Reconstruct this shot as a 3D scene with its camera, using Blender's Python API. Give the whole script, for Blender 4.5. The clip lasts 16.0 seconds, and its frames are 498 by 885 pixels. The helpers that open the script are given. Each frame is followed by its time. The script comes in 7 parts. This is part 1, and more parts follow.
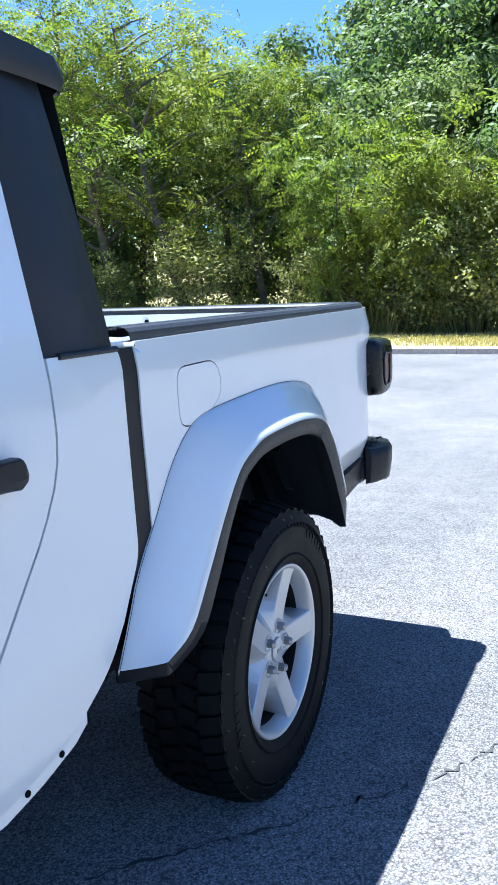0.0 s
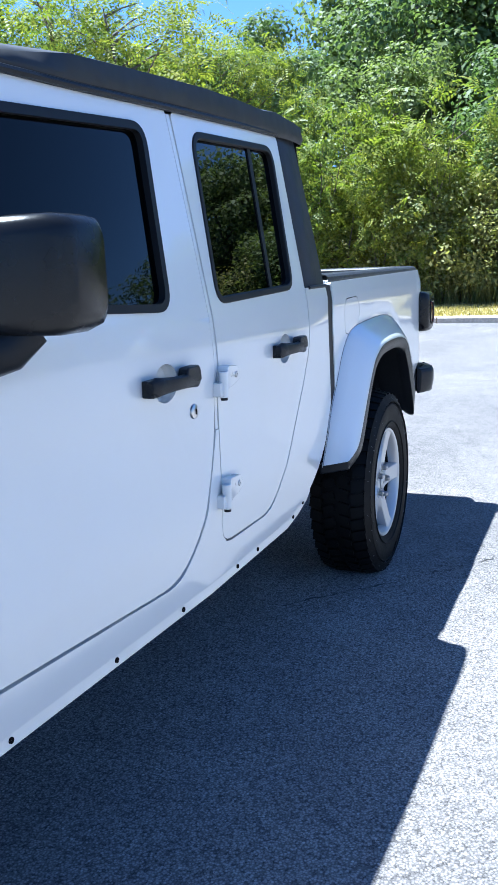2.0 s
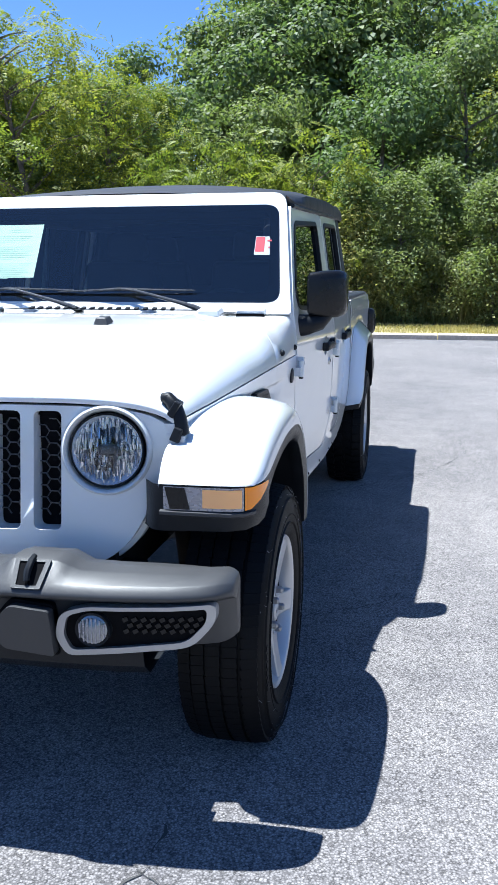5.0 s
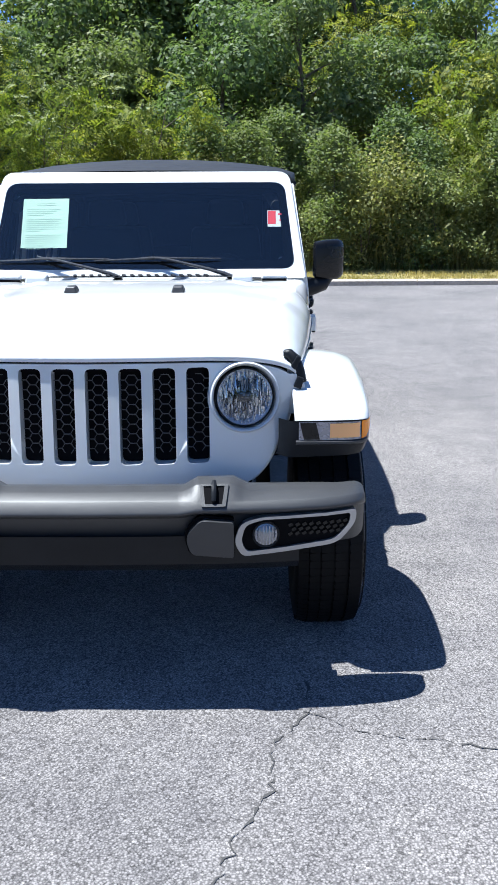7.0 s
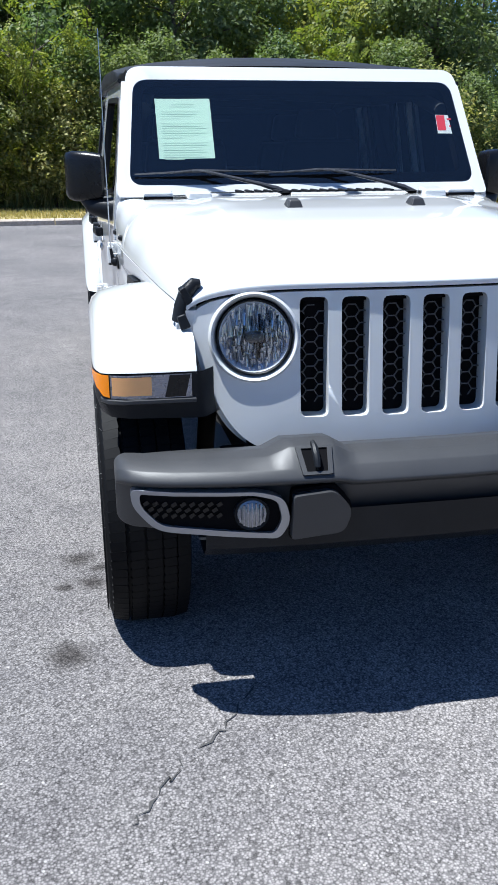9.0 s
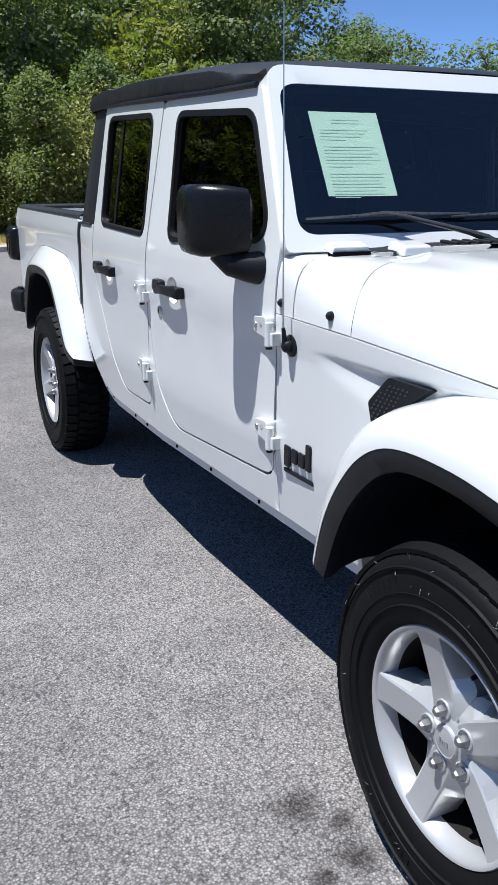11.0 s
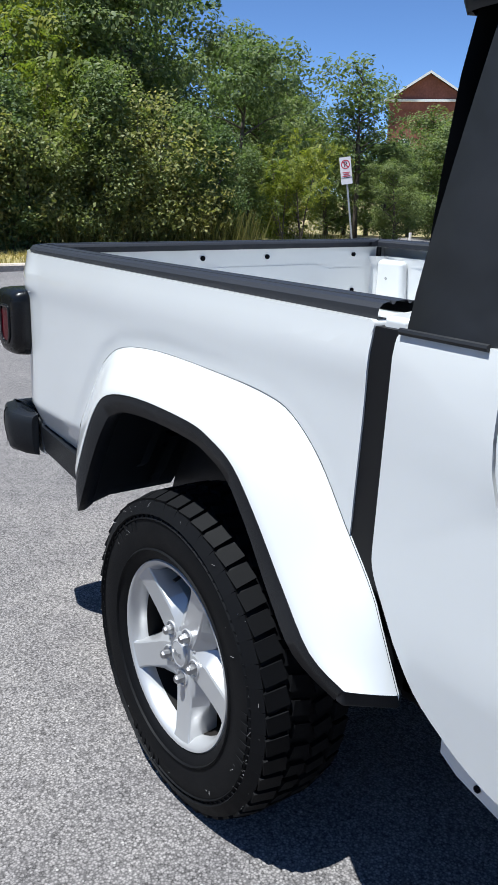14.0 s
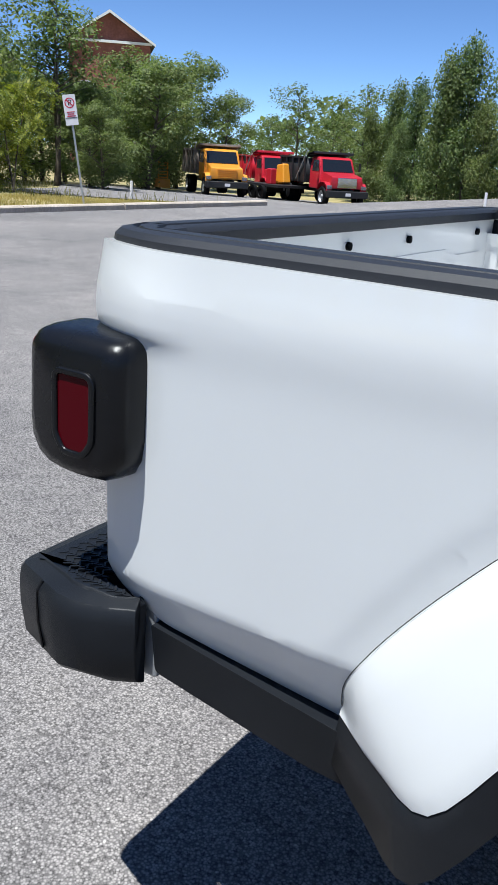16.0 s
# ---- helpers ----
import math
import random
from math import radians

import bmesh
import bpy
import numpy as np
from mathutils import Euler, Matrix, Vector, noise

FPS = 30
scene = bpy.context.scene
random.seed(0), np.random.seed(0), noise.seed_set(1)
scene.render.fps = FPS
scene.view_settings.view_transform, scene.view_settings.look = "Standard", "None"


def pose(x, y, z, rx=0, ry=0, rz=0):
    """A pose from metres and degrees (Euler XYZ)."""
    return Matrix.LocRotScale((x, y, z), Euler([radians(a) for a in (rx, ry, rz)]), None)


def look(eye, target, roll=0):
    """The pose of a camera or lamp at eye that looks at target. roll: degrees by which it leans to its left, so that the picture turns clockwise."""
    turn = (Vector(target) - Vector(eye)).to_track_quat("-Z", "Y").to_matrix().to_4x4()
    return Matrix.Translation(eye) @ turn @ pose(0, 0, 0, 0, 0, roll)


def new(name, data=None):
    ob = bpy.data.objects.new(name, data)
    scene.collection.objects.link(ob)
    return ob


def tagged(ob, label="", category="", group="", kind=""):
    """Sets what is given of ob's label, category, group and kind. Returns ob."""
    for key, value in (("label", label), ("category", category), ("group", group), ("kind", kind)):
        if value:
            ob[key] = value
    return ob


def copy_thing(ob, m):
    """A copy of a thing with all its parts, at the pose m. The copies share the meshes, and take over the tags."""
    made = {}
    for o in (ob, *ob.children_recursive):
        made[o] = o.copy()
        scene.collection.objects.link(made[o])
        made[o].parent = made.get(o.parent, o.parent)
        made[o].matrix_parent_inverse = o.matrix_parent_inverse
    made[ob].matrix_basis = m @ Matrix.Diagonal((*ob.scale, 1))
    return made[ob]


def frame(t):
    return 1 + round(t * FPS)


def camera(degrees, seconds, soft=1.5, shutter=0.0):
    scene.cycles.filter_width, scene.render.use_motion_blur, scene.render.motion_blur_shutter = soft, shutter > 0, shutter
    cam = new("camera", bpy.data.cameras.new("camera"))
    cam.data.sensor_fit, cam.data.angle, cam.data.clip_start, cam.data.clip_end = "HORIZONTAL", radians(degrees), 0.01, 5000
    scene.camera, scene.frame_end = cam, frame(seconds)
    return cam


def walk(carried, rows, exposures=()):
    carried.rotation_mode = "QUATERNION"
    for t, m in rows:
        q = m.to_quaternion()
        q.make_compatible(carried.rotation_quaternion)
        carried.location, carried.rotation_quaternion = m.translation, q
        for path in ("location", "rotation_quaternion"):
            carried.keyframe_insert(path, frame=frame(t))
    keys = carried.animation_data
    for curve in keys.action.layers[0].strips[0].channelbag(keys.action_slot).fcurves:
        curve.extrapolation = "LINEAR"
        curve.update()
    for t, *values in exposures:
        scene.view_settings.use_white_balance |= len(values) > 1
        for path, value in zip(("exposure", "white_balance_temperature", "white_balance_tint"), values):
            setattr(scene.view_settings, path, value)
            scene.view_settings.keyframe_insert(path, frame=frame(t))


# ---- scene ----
cam = camera(32.6, 16.0)
PATH = [
    (0, (-1.758, 2.006, 1.371), (-0.914, 0.229, 1.011), -2.1),
    (0.5, (-1.763, 2.375, 1.398), (-0.956, 0.579, 1.048), -1.7),
    (1, (-1.723, 2.752, 1.389), (-0.936, 0.948, 1.031), -1.5),
    (1.5, (-1.753, 3.146, 1.347), (-0.971, 1.345, 0.963), -2.0),
    (2, (-1.761, 3.547, 1.352), (-0.99, 1.749, 0.939), -2.3),
    (2.5, (-1.759, 3.942, 1.37), (-0.999, 2.14, 0.949), -2.4),
    (3, (-1.768, 4.322, 1.362), (-1.036, 2.506, 0.953), -2.1),
    (3.5, (-1.719, 4.669, 1.381), (-1.03, 2.831, 0.999), -1.7),
    (3.7, (-1.665, 4.871, 1.389), (-1.001, 3.021, 1.02), -1.5),
    (5.8, (-1.165, 6.502, 1.434), (-0.912, 4.559, 1.03), -0.1),
    (6, (-1.132, 6.615, 1.443), (-0.908, 4.672, 1.025), -0.4),
    (6.5, (-0.893, 6.719, 1.506), (-0.785, 4.775, 1.048), -0.3),
    (7, (-0.506, 6.683, 1.536), (-0.502, 4.748, 1.03), -0.3),
    (7.5, (-0.223, 6.522, 1.511), (-0.307, 4.604, 0.949), -0.1),
    (8, (0.101, 6.397, 1.501), (-0.061, 4.498, 0.896), -0.2),
    (8.2, (0.285, 6.337, 1.474), (0.091, 4.443, 0.862), -0.2),
    (10.3, (1.58, 5.281, 1.396), (0.914, 3.511, 0.746), -0.2),
    (10.5, (1.659, 5.094, 1.409), (0.944, 3.337, 0.776), -0.1),
    (11, (1.84, 4.634, 1.455), (1.031, 2.903, 0.864), 0.1),
    (11.5, (1.913, 4.101, 1.452), (1.023, 2.389, 0.924), 0.6),
    (12, (1.922, 3.619, 1.487), (0.965, 1.931, 0.999), 0.8),
    (12.5, (1.95, 3.104, 1.487), (0.952, 1.438, 1.011), 0.2),
    (13, (1.91, 2.647, 1.445), (0.874, 1.005, 0.963), 0.5),
    (13.5, (1.871, 2.153, 1.448), (0.791, 0.547, 0.941), 0.8),
    (14, (1.816, 1.593, 1.469), (0.698, 0.033, 0.909), 1.3),
    (14.5, (1.74, 1.103, 1.451), (0.554, -0.394, 0.858), 1.7),
    (15, (1.754, 0.651, 1.409), (0.468, -0.751, 0.791), 2.2),
    (15.5, (1.754, 0.195, 1.393), (0.327, -1.054, 0.758), 2.9),
    (16, (1.674, -0.258, 1.407), (0.089, -1.293, 0.763), 3.4),
]
walk(cam, [(t, look(eye, target, roll)) for t, eye, target, roll in PATH],
     [(0.0, 1.94, 5350, 4), (2.5, 1.95, 5300, 4), (3.5, 1.84, 5300, 4), (6.0, 1.26, 5850, 8), (8.0, 1.16, 5700, 7), (10.5, 0.68, 5950, 9), (14.0, 0.68, 5900, 7), (16.0, 0.62, 5950, 7)])

# ---- world and sun ----
SUN_TO = Vector((0.33, -0.04, 1.0)).normalized()
SUN_EL = math.asin(SUN_TO.z)
SUN_AZ = math.atan2(SUN_TO.x, SUN_TO.y)
world = bpy.data.worlds.new("sky")
scene.world = world
world.use_nodes = True
wn = world.node_tree.nodes
sky = wn.new("ShaderNodeTexSky")
sky.sky_type = "NISHITA"
sky.sun_disc = False
sky.sun_elevation = SUN_EL
sky.sun_rotation = SUN_AZ
sky.air_density, sky.dust_density, sky.ozone_density = 0.45, 0.0, 6.0
wn["Background"].inputs["Strength"].default_value = 0.105
world.node_tree.links.new(sky.outputs[0], wn["Background"].inputs["Color"])
sun_data = bpy.data.lights.new("sun", "SUN")
sun_data.energy, sun_data.angle, sun_data.color = 5.0, radians(0.5), (1.0, 0.965, 0.90)
sun = new("sun", sun_data)
sun.matrix_world = look((0, 0, 60), Vector((0, 0, 60)) - SUN_TO)


# ---- materials ----
def make_mat(name, color=(0.8, 0.8, 0.8), rough=0.5, metal=0.0, coat=0.0, spec=0.5):
    m = bpy.data.materials.new(name)
    m.use_nodes = True
    b = m.node_tree.nodes["Principled BSDF"]
    b.inputs["Base Color"].default_value = (*color, 1)
    b.inputs["Roughness"].default_value = rough
    b.inputs["Metallic"].default_value = metal
    b.inputs["Coat Weight"].default_value = coat
    b.inputs["Coat Roughness"].default_value = 0.04
    b.inputs["Specular IOR Level"].default_value = spec
    return m


def nodes_of(m):
    return m.node_tree.nodes, m.node_tree.links, m.node_tree.nodes["Principled BSDF"]


def tex_noise(m, scale, detail=4.0, rough=0.55, coords="Object"):
    n, l, _ = nodes_of(m)
    tc = n.new("ShaderNodeTexCoord")
    t = n.new("ShaderNodeTexNoise")
    t.inputs["Scale"].default_value, t.inputs["Detail"].default_value, t.inputs["Roughness"].default_value = scale, detail, rough
    l.new(tc.outputs[coords], t.inputs["Vector"])
    return t


def ramp(m, src, stops):
    n, l, _ = nodes_of(m)
    r = n.new("ShaderNodeValToRGB")
    e = r.color_ramp.elements
    while len(e) < len(stops):
        e.new(0.5)
    for k, (p, c) in zip(e, stops):
        k.position, k.color = p, (*c, 1) if len(c) == 3 else c
    l.new(src, r.inputs["Fac"])
    return r


def mix_col(m, fac, a, b, mode="MIX"):
    n, l, _ = nodes_of(m)
    x = n.new("ShaderNodeMix")
    x.data_type, x.blend_type = "RGBA", mode
    for sock, v in ((x.inputs[0], fac), (x.inputs[6], a), (x.inputs[7], b)):
        if isinstance(v, (int, float)):
            sock.default_value = v
        elif isinstance(v, tuple):
            sock.default_value = (*v, 1)
        else:
            l.new(v, sock)
    return x.outputs[2]


def bump(m, height, strength, dist=0.01):
    n, l, b = nodes_of(m)
    k = n.new("ShaderNodeBump")
    k.inputs["Strength"].default_value, k.inputs["Distance"].default_value = strength, dist
    l.new(height, k.inputs["Height"])
    l.new(k.outputs[0], b.inputs["Normal"])
    return k


def worn(m, scale, lo, hi, fine=0.0, fine_scale=900):
    """Roughness that wanders between lo and hi, and a fine grain in the relief."""
    n, l, b = nodes_of(m)
    t = tex_noise(m, scale)
    mr = n.new("ShaderNodeMapRange")
    mr.inputs["To Min"].default_value, mr.inputs["To Max"].default_value = lo, hi
    l.new(t.outputs[0], mr.inputs[0])
    l.new(mr.outputs[0], b.inputs["Roughness"])
    if fine:
        bump(m, tex_noise(m, fine_scale, 2).outputs[0], fine, 0.002)
    return m


def dusty(m, base, dust, scale, amount):
    """A thin uneven film of dust over the base colour."""
    n, l, b = nodes_of(m)
    t = tex_noise(m, scale, 6, 0.65)
    r = ramp(m, t.outputs[0], [(0.42, (0, 0, 0)), (0.75, (amount,) * 3)])
    l.new(mix_col(m, r.outputs[0], base, dust), b.inputs["Base Color"])
    return m


PAINT = worn(make_mat("white_paint", (0.685, 0.69, 0.695), 0.35, 0, 1.0), 3, 0.28, 0.40)
dusty(PAINT, (0.685, 0.695, 0.69), (0.625, 0.617, 0.603), 2.3, 0.25)
BLACK_PLASTIC = worn(make_mat("black_plastic", (0.026, 0.0275, 0.032), 0.5), 9, 0.30, 0.44, 0.2, 1400)
dusty(BLACK_PLASTIC, (0.0105, 0.0118, 0.0145), (0.024, 0.0265, 0.031), 6, 0.4)
GREY_PLASTIC = worn(make_mat("grey_plastic", (0.095, 0.096, 0.102), 0.5), 8, 0.38, 0.52, 0.12, 1600)
dusty(GREY_PLASTIC, (0.036, 0.037, 0.040), (0.060, 0.059, 0.060), 5, 0.4)
VENT_PLASTIC = make_mat("vent_plastic", (0.022, 0.024, 0.028), 0.9, 0, 0, 0.08)
RAIL_PLASTIC = worn(make_mat("rail_plastic", (0.022, 0.0235, 0.028), 0.5, 0, 0, 0.35), 8, 0.4, 0.55, 0.2, 1600)
FABRIC = worn(make_mat("top_fabric", (0.018, 0.019, 0.022), 0.8), 4, 0.45, 0.62)
bump(FABRIC, tex_noise(FABRIC, 7, 2.5, 0.5).outputs[0], 0.35, 0.03)
dusty(FABRIC, (0.009, 0.0098, 0.0118), (0.021, 0.0225, 0.026), 3, 0.4)
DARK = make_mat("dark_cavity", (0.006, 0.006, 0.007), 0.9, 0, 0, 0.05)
GLOSS_PLASTIC = worn(make_mat("satin_plastic", (0.006, 0.0063, 0.0075), 0.3, 0, 0, 0.32), 9, 0.22, 0.32, 0.1, 1600)
FLUTED = worn(make_mat("fluted_reflector", (0.52, 0.56, 0.61), 0.12, 0.95), 70, 0.06, 0.2)
RUBBER = worn(make_mat("rubber", (0.016, 0.016, 0.017), 0.7), 14, 0.55, 0.75, 0.2, 500)
dusty(RUBBER, (0.0026, 0.0028, 0.0036), (0.006, 0.0062, 0.0074), 9, 0.3)
for m_ in (RUBBER, BLACK_PLASTIC):
    m_.node_tree.nodes["Principled BSDF"].inputs["Specular IOR Level"].default_value = 0.18
GLASS_BORDER = make_mat("glass_border", (0.0012, 0.0013, 0.0016), 1.0, 0, 0, 0.0)
SEAL = make_mat("rubber_seal", (0.005, 0.005, 0.006), 0.5, 0, 0, 0.3)
ALLOY = worn(make_mat("silver_alloy", (0.50, 0.50, 0.505), 0.35, 0.45, 0.4), 12, 0.34, 0.46)
STEEL = worn(make_mat("bright_steel", (0.55, 0.55, 0.56), 0.3, 1.0), 30, 0.22, 0.4)
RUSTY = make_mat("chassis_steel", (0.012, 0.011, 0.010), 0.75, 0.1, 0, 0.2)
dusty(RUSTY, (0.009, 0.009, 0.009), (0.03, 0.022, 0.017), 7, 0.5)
WHISKER = make_mat("rubber_whisker", (0.30, 0.30, 0.30), 0.4)
MESH_EDGE = make_mat("mesh_edge", (0.075, 0.08, 0.088), 0.3)
NUT_STEEL = worn(make_mat("nut_steel", (0.34, 0.34, 0.35), 0.35, 0.9), 30, 0.3, 0.45)
WIPER_STEEL = worn(make_mat("wiper_arm", (0.055, 0.056, 0.06), 0.3, 0.0, 0.3), 30, 0.22, 0.34)
CHROME = make_mat("chrome", (0.75, 0.76, 0.78), 0.12, 1.0)
SILVER_TRIM = worn(make_mat("silver_trim", (0.36, 0.37, 0.39), 0.3, 0.6, 0.3), 20, 0.25, 0.38)
AMBER = make_mat("amber_lens", (0.95, 0.275, 0.0005), 0.15, 0, 0.3)
AMBER_SOFT = make_mat("amber_reflector", (1.0, 0.50, 0.19), 0.2, 0.0, 0.4)
RED_LENS = make_mat("red_lens", (0.062, 0.0010, 0.004), 0.12, 0, 0.0, 0.12)
CLEAR_LENS = worn(make_mat("clear_lens", (0.27, 0.27, 0.31), 0.12, 0.5, 1.0), 60, 0.15, 0.4)
FOG_LENS = worn(make_mat("fog_lens", (0.22, 0.24, 0.27), 0.12, 0.6, 1.0), 60, 0.1, 0.3)
REFLECTOR = worn(make_mat("lamp_reflector", (0.72, 0.76, 0.82), 0.3, 0.45), 40, 0.2, 0.45)


def ribbed(m, scale, strength):
    """Fine moulded ribs in a lamp lens."""
    n, l, b = nodes_of(m)
    tc, w = n.new("ShaderNodeTexCoord"), n.new("ShaderNodeTexWave")
    w.bands_direction = "Z"
    w.inputs["Scale"].default_value, w.inputs["Distortion"].default_value, w.inputs["Detail"].default_value = scale, 3.0, 1.0
    w.inputs["Detail Scale"].default_value = 0.3
    l.new(tc.outputs["Object"], w.inputs["Vector"])
    bump(m, w.outputs["Fac"], strength, 0.004)
    return m


for m_, rib in ((AMBER, 0.03), (AMBER_SOFT, 0.06), (CLEAR_LENS, 0.12)):
    ribbed(m_, 55, rib)
PAPER = dusty(make_mat("pale_green_paper", (0.5, 0.75, 0.62), 0.7), (0.56, 0.74, 0.60), (0.62, 0.78, 0.66), 8, 0.6)
INK = make_mat("grey_ink", (0.47, 0.625, 0.51), 0.7)
STICKER_RED = make_mat("red_sticker", (0.75, 0.05, 0.07), 0.5)
STICKER_WHITE = make_mat("white_sticker", (0.8, 0.8, 0.78), 0.5)
SEAT_CLOTH = worn(make_mat("seat_cloth", (0.02, 0.021, 0.024), 0.9), 20, 0.8, 0.95)


def glass_mat(name, tint, f0=0.05, rough=0.0):
    m = bpy.data.materials.new(name)
    m.use_nodes = True
    n, l = m.node_tree.nodes, m.node_tree.links
    n.remove(n["Principled BSDF"])
    tr, gl = n.new("ShaderNodeBsdfTransparent"), n.new("ShaderNodeBsdfAnisotropic")
    lw, mx = n.new("ShaderNodeLayerWeight"), n.new("ShaderNodeMixShader")
    tr.inputs["Color"].default_value = (*tint, 1)
    gl.inputs["Roughness"].default_value = rough
    gl.inputs["Color"].default_value = (1, 1, 1, 1)
    lw.inputs["Blend"].default_value = 0.5
    pw, mr = n.new("ShaderNodeMath"), n.new("ShaderNodeMapRange")
    pw.operation = "POWER"
    pw.inputs[1].default_value = 4.5
    mr.inputs["To Min"].default_value = f0
    l.new(lw.outputs["Facing"], pw.inputs[0])
    l.new(pw.outputs[0], mr.inputs[0])
    l.new(mr.outputs[0], mx.inputs[0])
    l.new(tr.outputs[0], mx.inputs[1])
    l.new(gl.outputs[0], mx.inputs[2])
    l.new(mx.outputs[0], n["Material Output"].inputs["Surface"])
    return m


PRIVACY = glass_mat("privacy_glass", (0.04, 0.046, 0.052), 0.014)
WINDSHIELD = glass_mat("windscreen_glass", (0.66, 0.72, 0.72), 0.112)
LAMP_GLASS = glass_mat("lamp_glass", (0.94, 0.95, 0.97), 0.05)


def asphalt_mat():
    m = make_mat("asphalt", (0.1, 0.1, 0.1), 0.95, 0, 0, 0.08)
    n, l, b = nodes_of(m)
    b.inputs["Diffuse Roughness"].default_value = 1.0
    tc = n.new("ShaderNodeTexCoord")
    v = n.new("ShaderNodeTexVoronoi")
    v.inputs["Scale"].default_value = 160
    l.new(tc.outputs["Object"], v.inputs["Vector"])
    bw = n.new("ShaderNodeRGBToBW")
    l.new(v.outputs["Color"], bw.inputs[0])
    stones = ramp(m, bw.outputs[0], [(0.14, (0.150, 0.142, 0.138)), (0.36, (0.281, 0.2655, 0.2585)), (0.70, (0.357, 0.337, 0.327)), (0.95, (0.425, 0.4015, 0.391))])
    edge = ramp(m, v.outputs["Distance"], [(0.28, (1, 1, 1)), (0.66, (0.50, 0.50, 0.507))])
    c = mix_col(m, 1.0, stones.outputs[0], edge.outputs[0], "MULTIPLY")
    v2 = n.new("ShaderNodeTexVoronoi")
    v2.inputs["Scale"].default_value = 22
    l.new(tc.outputs["Object"], v2.inputs["Vector"])
    chips = ramp(m, v2.outputs["Distance"], [(0.045, (1, 1, 1)), (0.10, (0, 0, 0))])
    c = mix_col(m, chips.outputs[0], c, (0.52, 0.50, 0.475))
    wear = ramp(m, tex_noise(m, 0.55, 5, 0.6).outputs[0], [(0.3, (0.80, 0.80, 0.81)), (0.7, (1.16, 1.14, 1.12))])
    c = mix_col(m, 1.0, c, wear.outputs[0], "MULTIPLY")
    mott = ramp(m, tex_noise(m, 5, 5, 0.65).outputs[0], [(0.35, (0.88, 0.88, 0.89)), (0.65, (1.08, 1.08, 1.07))])
    c = mix_col(m, 1.0, c, mott.outputs[0], "MULTIPLY")
    # dark oil drips beside the front wheel
    for x, y, r in ((1.01, 3.13, 0.085), (0.96, 3.33, 0.07), (1.04, 3.79, 0.095), (0.93, 3.22, 0.05), (1.06, 3.34, 0.04)):
        d = n.new("ShaderNodeVectorMath")
        d.operation = "DISTANCE"
        d.inputs[1].default_value = (x, y, 0)
        wob = n.new("ShaderNodeVectorMath")
        wob.operation = "MULTIPLY_ADD"
        wob.inputs[1].default_value = (0.09, 0.09, 0)
        l.new(tex_noise(m, 14, 4).outputs["Color"], wob.inputs[0])
        sh = n.new("ShaderNodeVectorMath")
        sh.operation = "SUBTRACT"
        sh.inputs[1].default_value = (0.045, 0.045, 0)
        l.new(tc.outputs["Object"], wob.inputs[2])
        l.new(wob.outputs[0], sh.inputs[0])
        l.new(sh.outputs[0], d.inputs[0])
        s = ramp(m, d.outputs["Value"], [(r * 0.30, (0.36, 0.35, 0.345)), (r, (1, 1, 1))])
        c = mix_col(m, 1.0, c, s.outputs[0], "MULTIPLY")
    l.new(c, b.inputs["Base Color"])
    add = n.new("ShaderNodeMath")
    add.operation = "SUBTRACT"
    l.new(bw.outputs[0], add.inputs[0])
    l.new(v.outputs["Distance"], add.inputs[1])
    bump(m, add.outputs[0], 0.16, 0.004)
    return m


ASPHALT = asphalt_mat()
CRACK = make_mat("crack_tar", (0.055, 0.053, 0.052), 0.95)


def mottled(name, a, b, scale, rough=0.85, bumpy=0.3, bscale=60, mid=0.5):
    m = make_mat(name, a, rough)
    n, l, bs = nodes_of(m)
    r = ramp(m, tex_noise(m, scale, 6, 0.62).outputs[0], [(mid - 0.16, a), (mid + 0.16, b)])
    r2 = ramp(m, tex_noise(m, scale * 9, 4, 0.6).outputs[0], [(0.3, (0.78, 0.78, 0.78)), (0.7, (1.15, 1.15, 1.15))])
    l.new(mix_col(m, 1.0, r.outputs[0], r2.outputs[0], "MULTIPLY"), bs.inputs["Base Color"])
    bump(m, tex_noise(m, bscale, 4).outputs[0], bumpy, 0.02)
    return m


CONCRETE = mottled("kerb_concrete", (0.40, 0.34, 0.275), (0.53, 0.455, 0.38), 2.5)
SOIL = mottled("dry_grass_soil", (0.42, 0.33, 0.15), (0.22, 0.20, 0.075), 0.35)
BARK = mottled("bark", (0.07, 0.055, 0.042), (0.16, 0.13, 0.10), 6, 0.9, 0.6, 40)


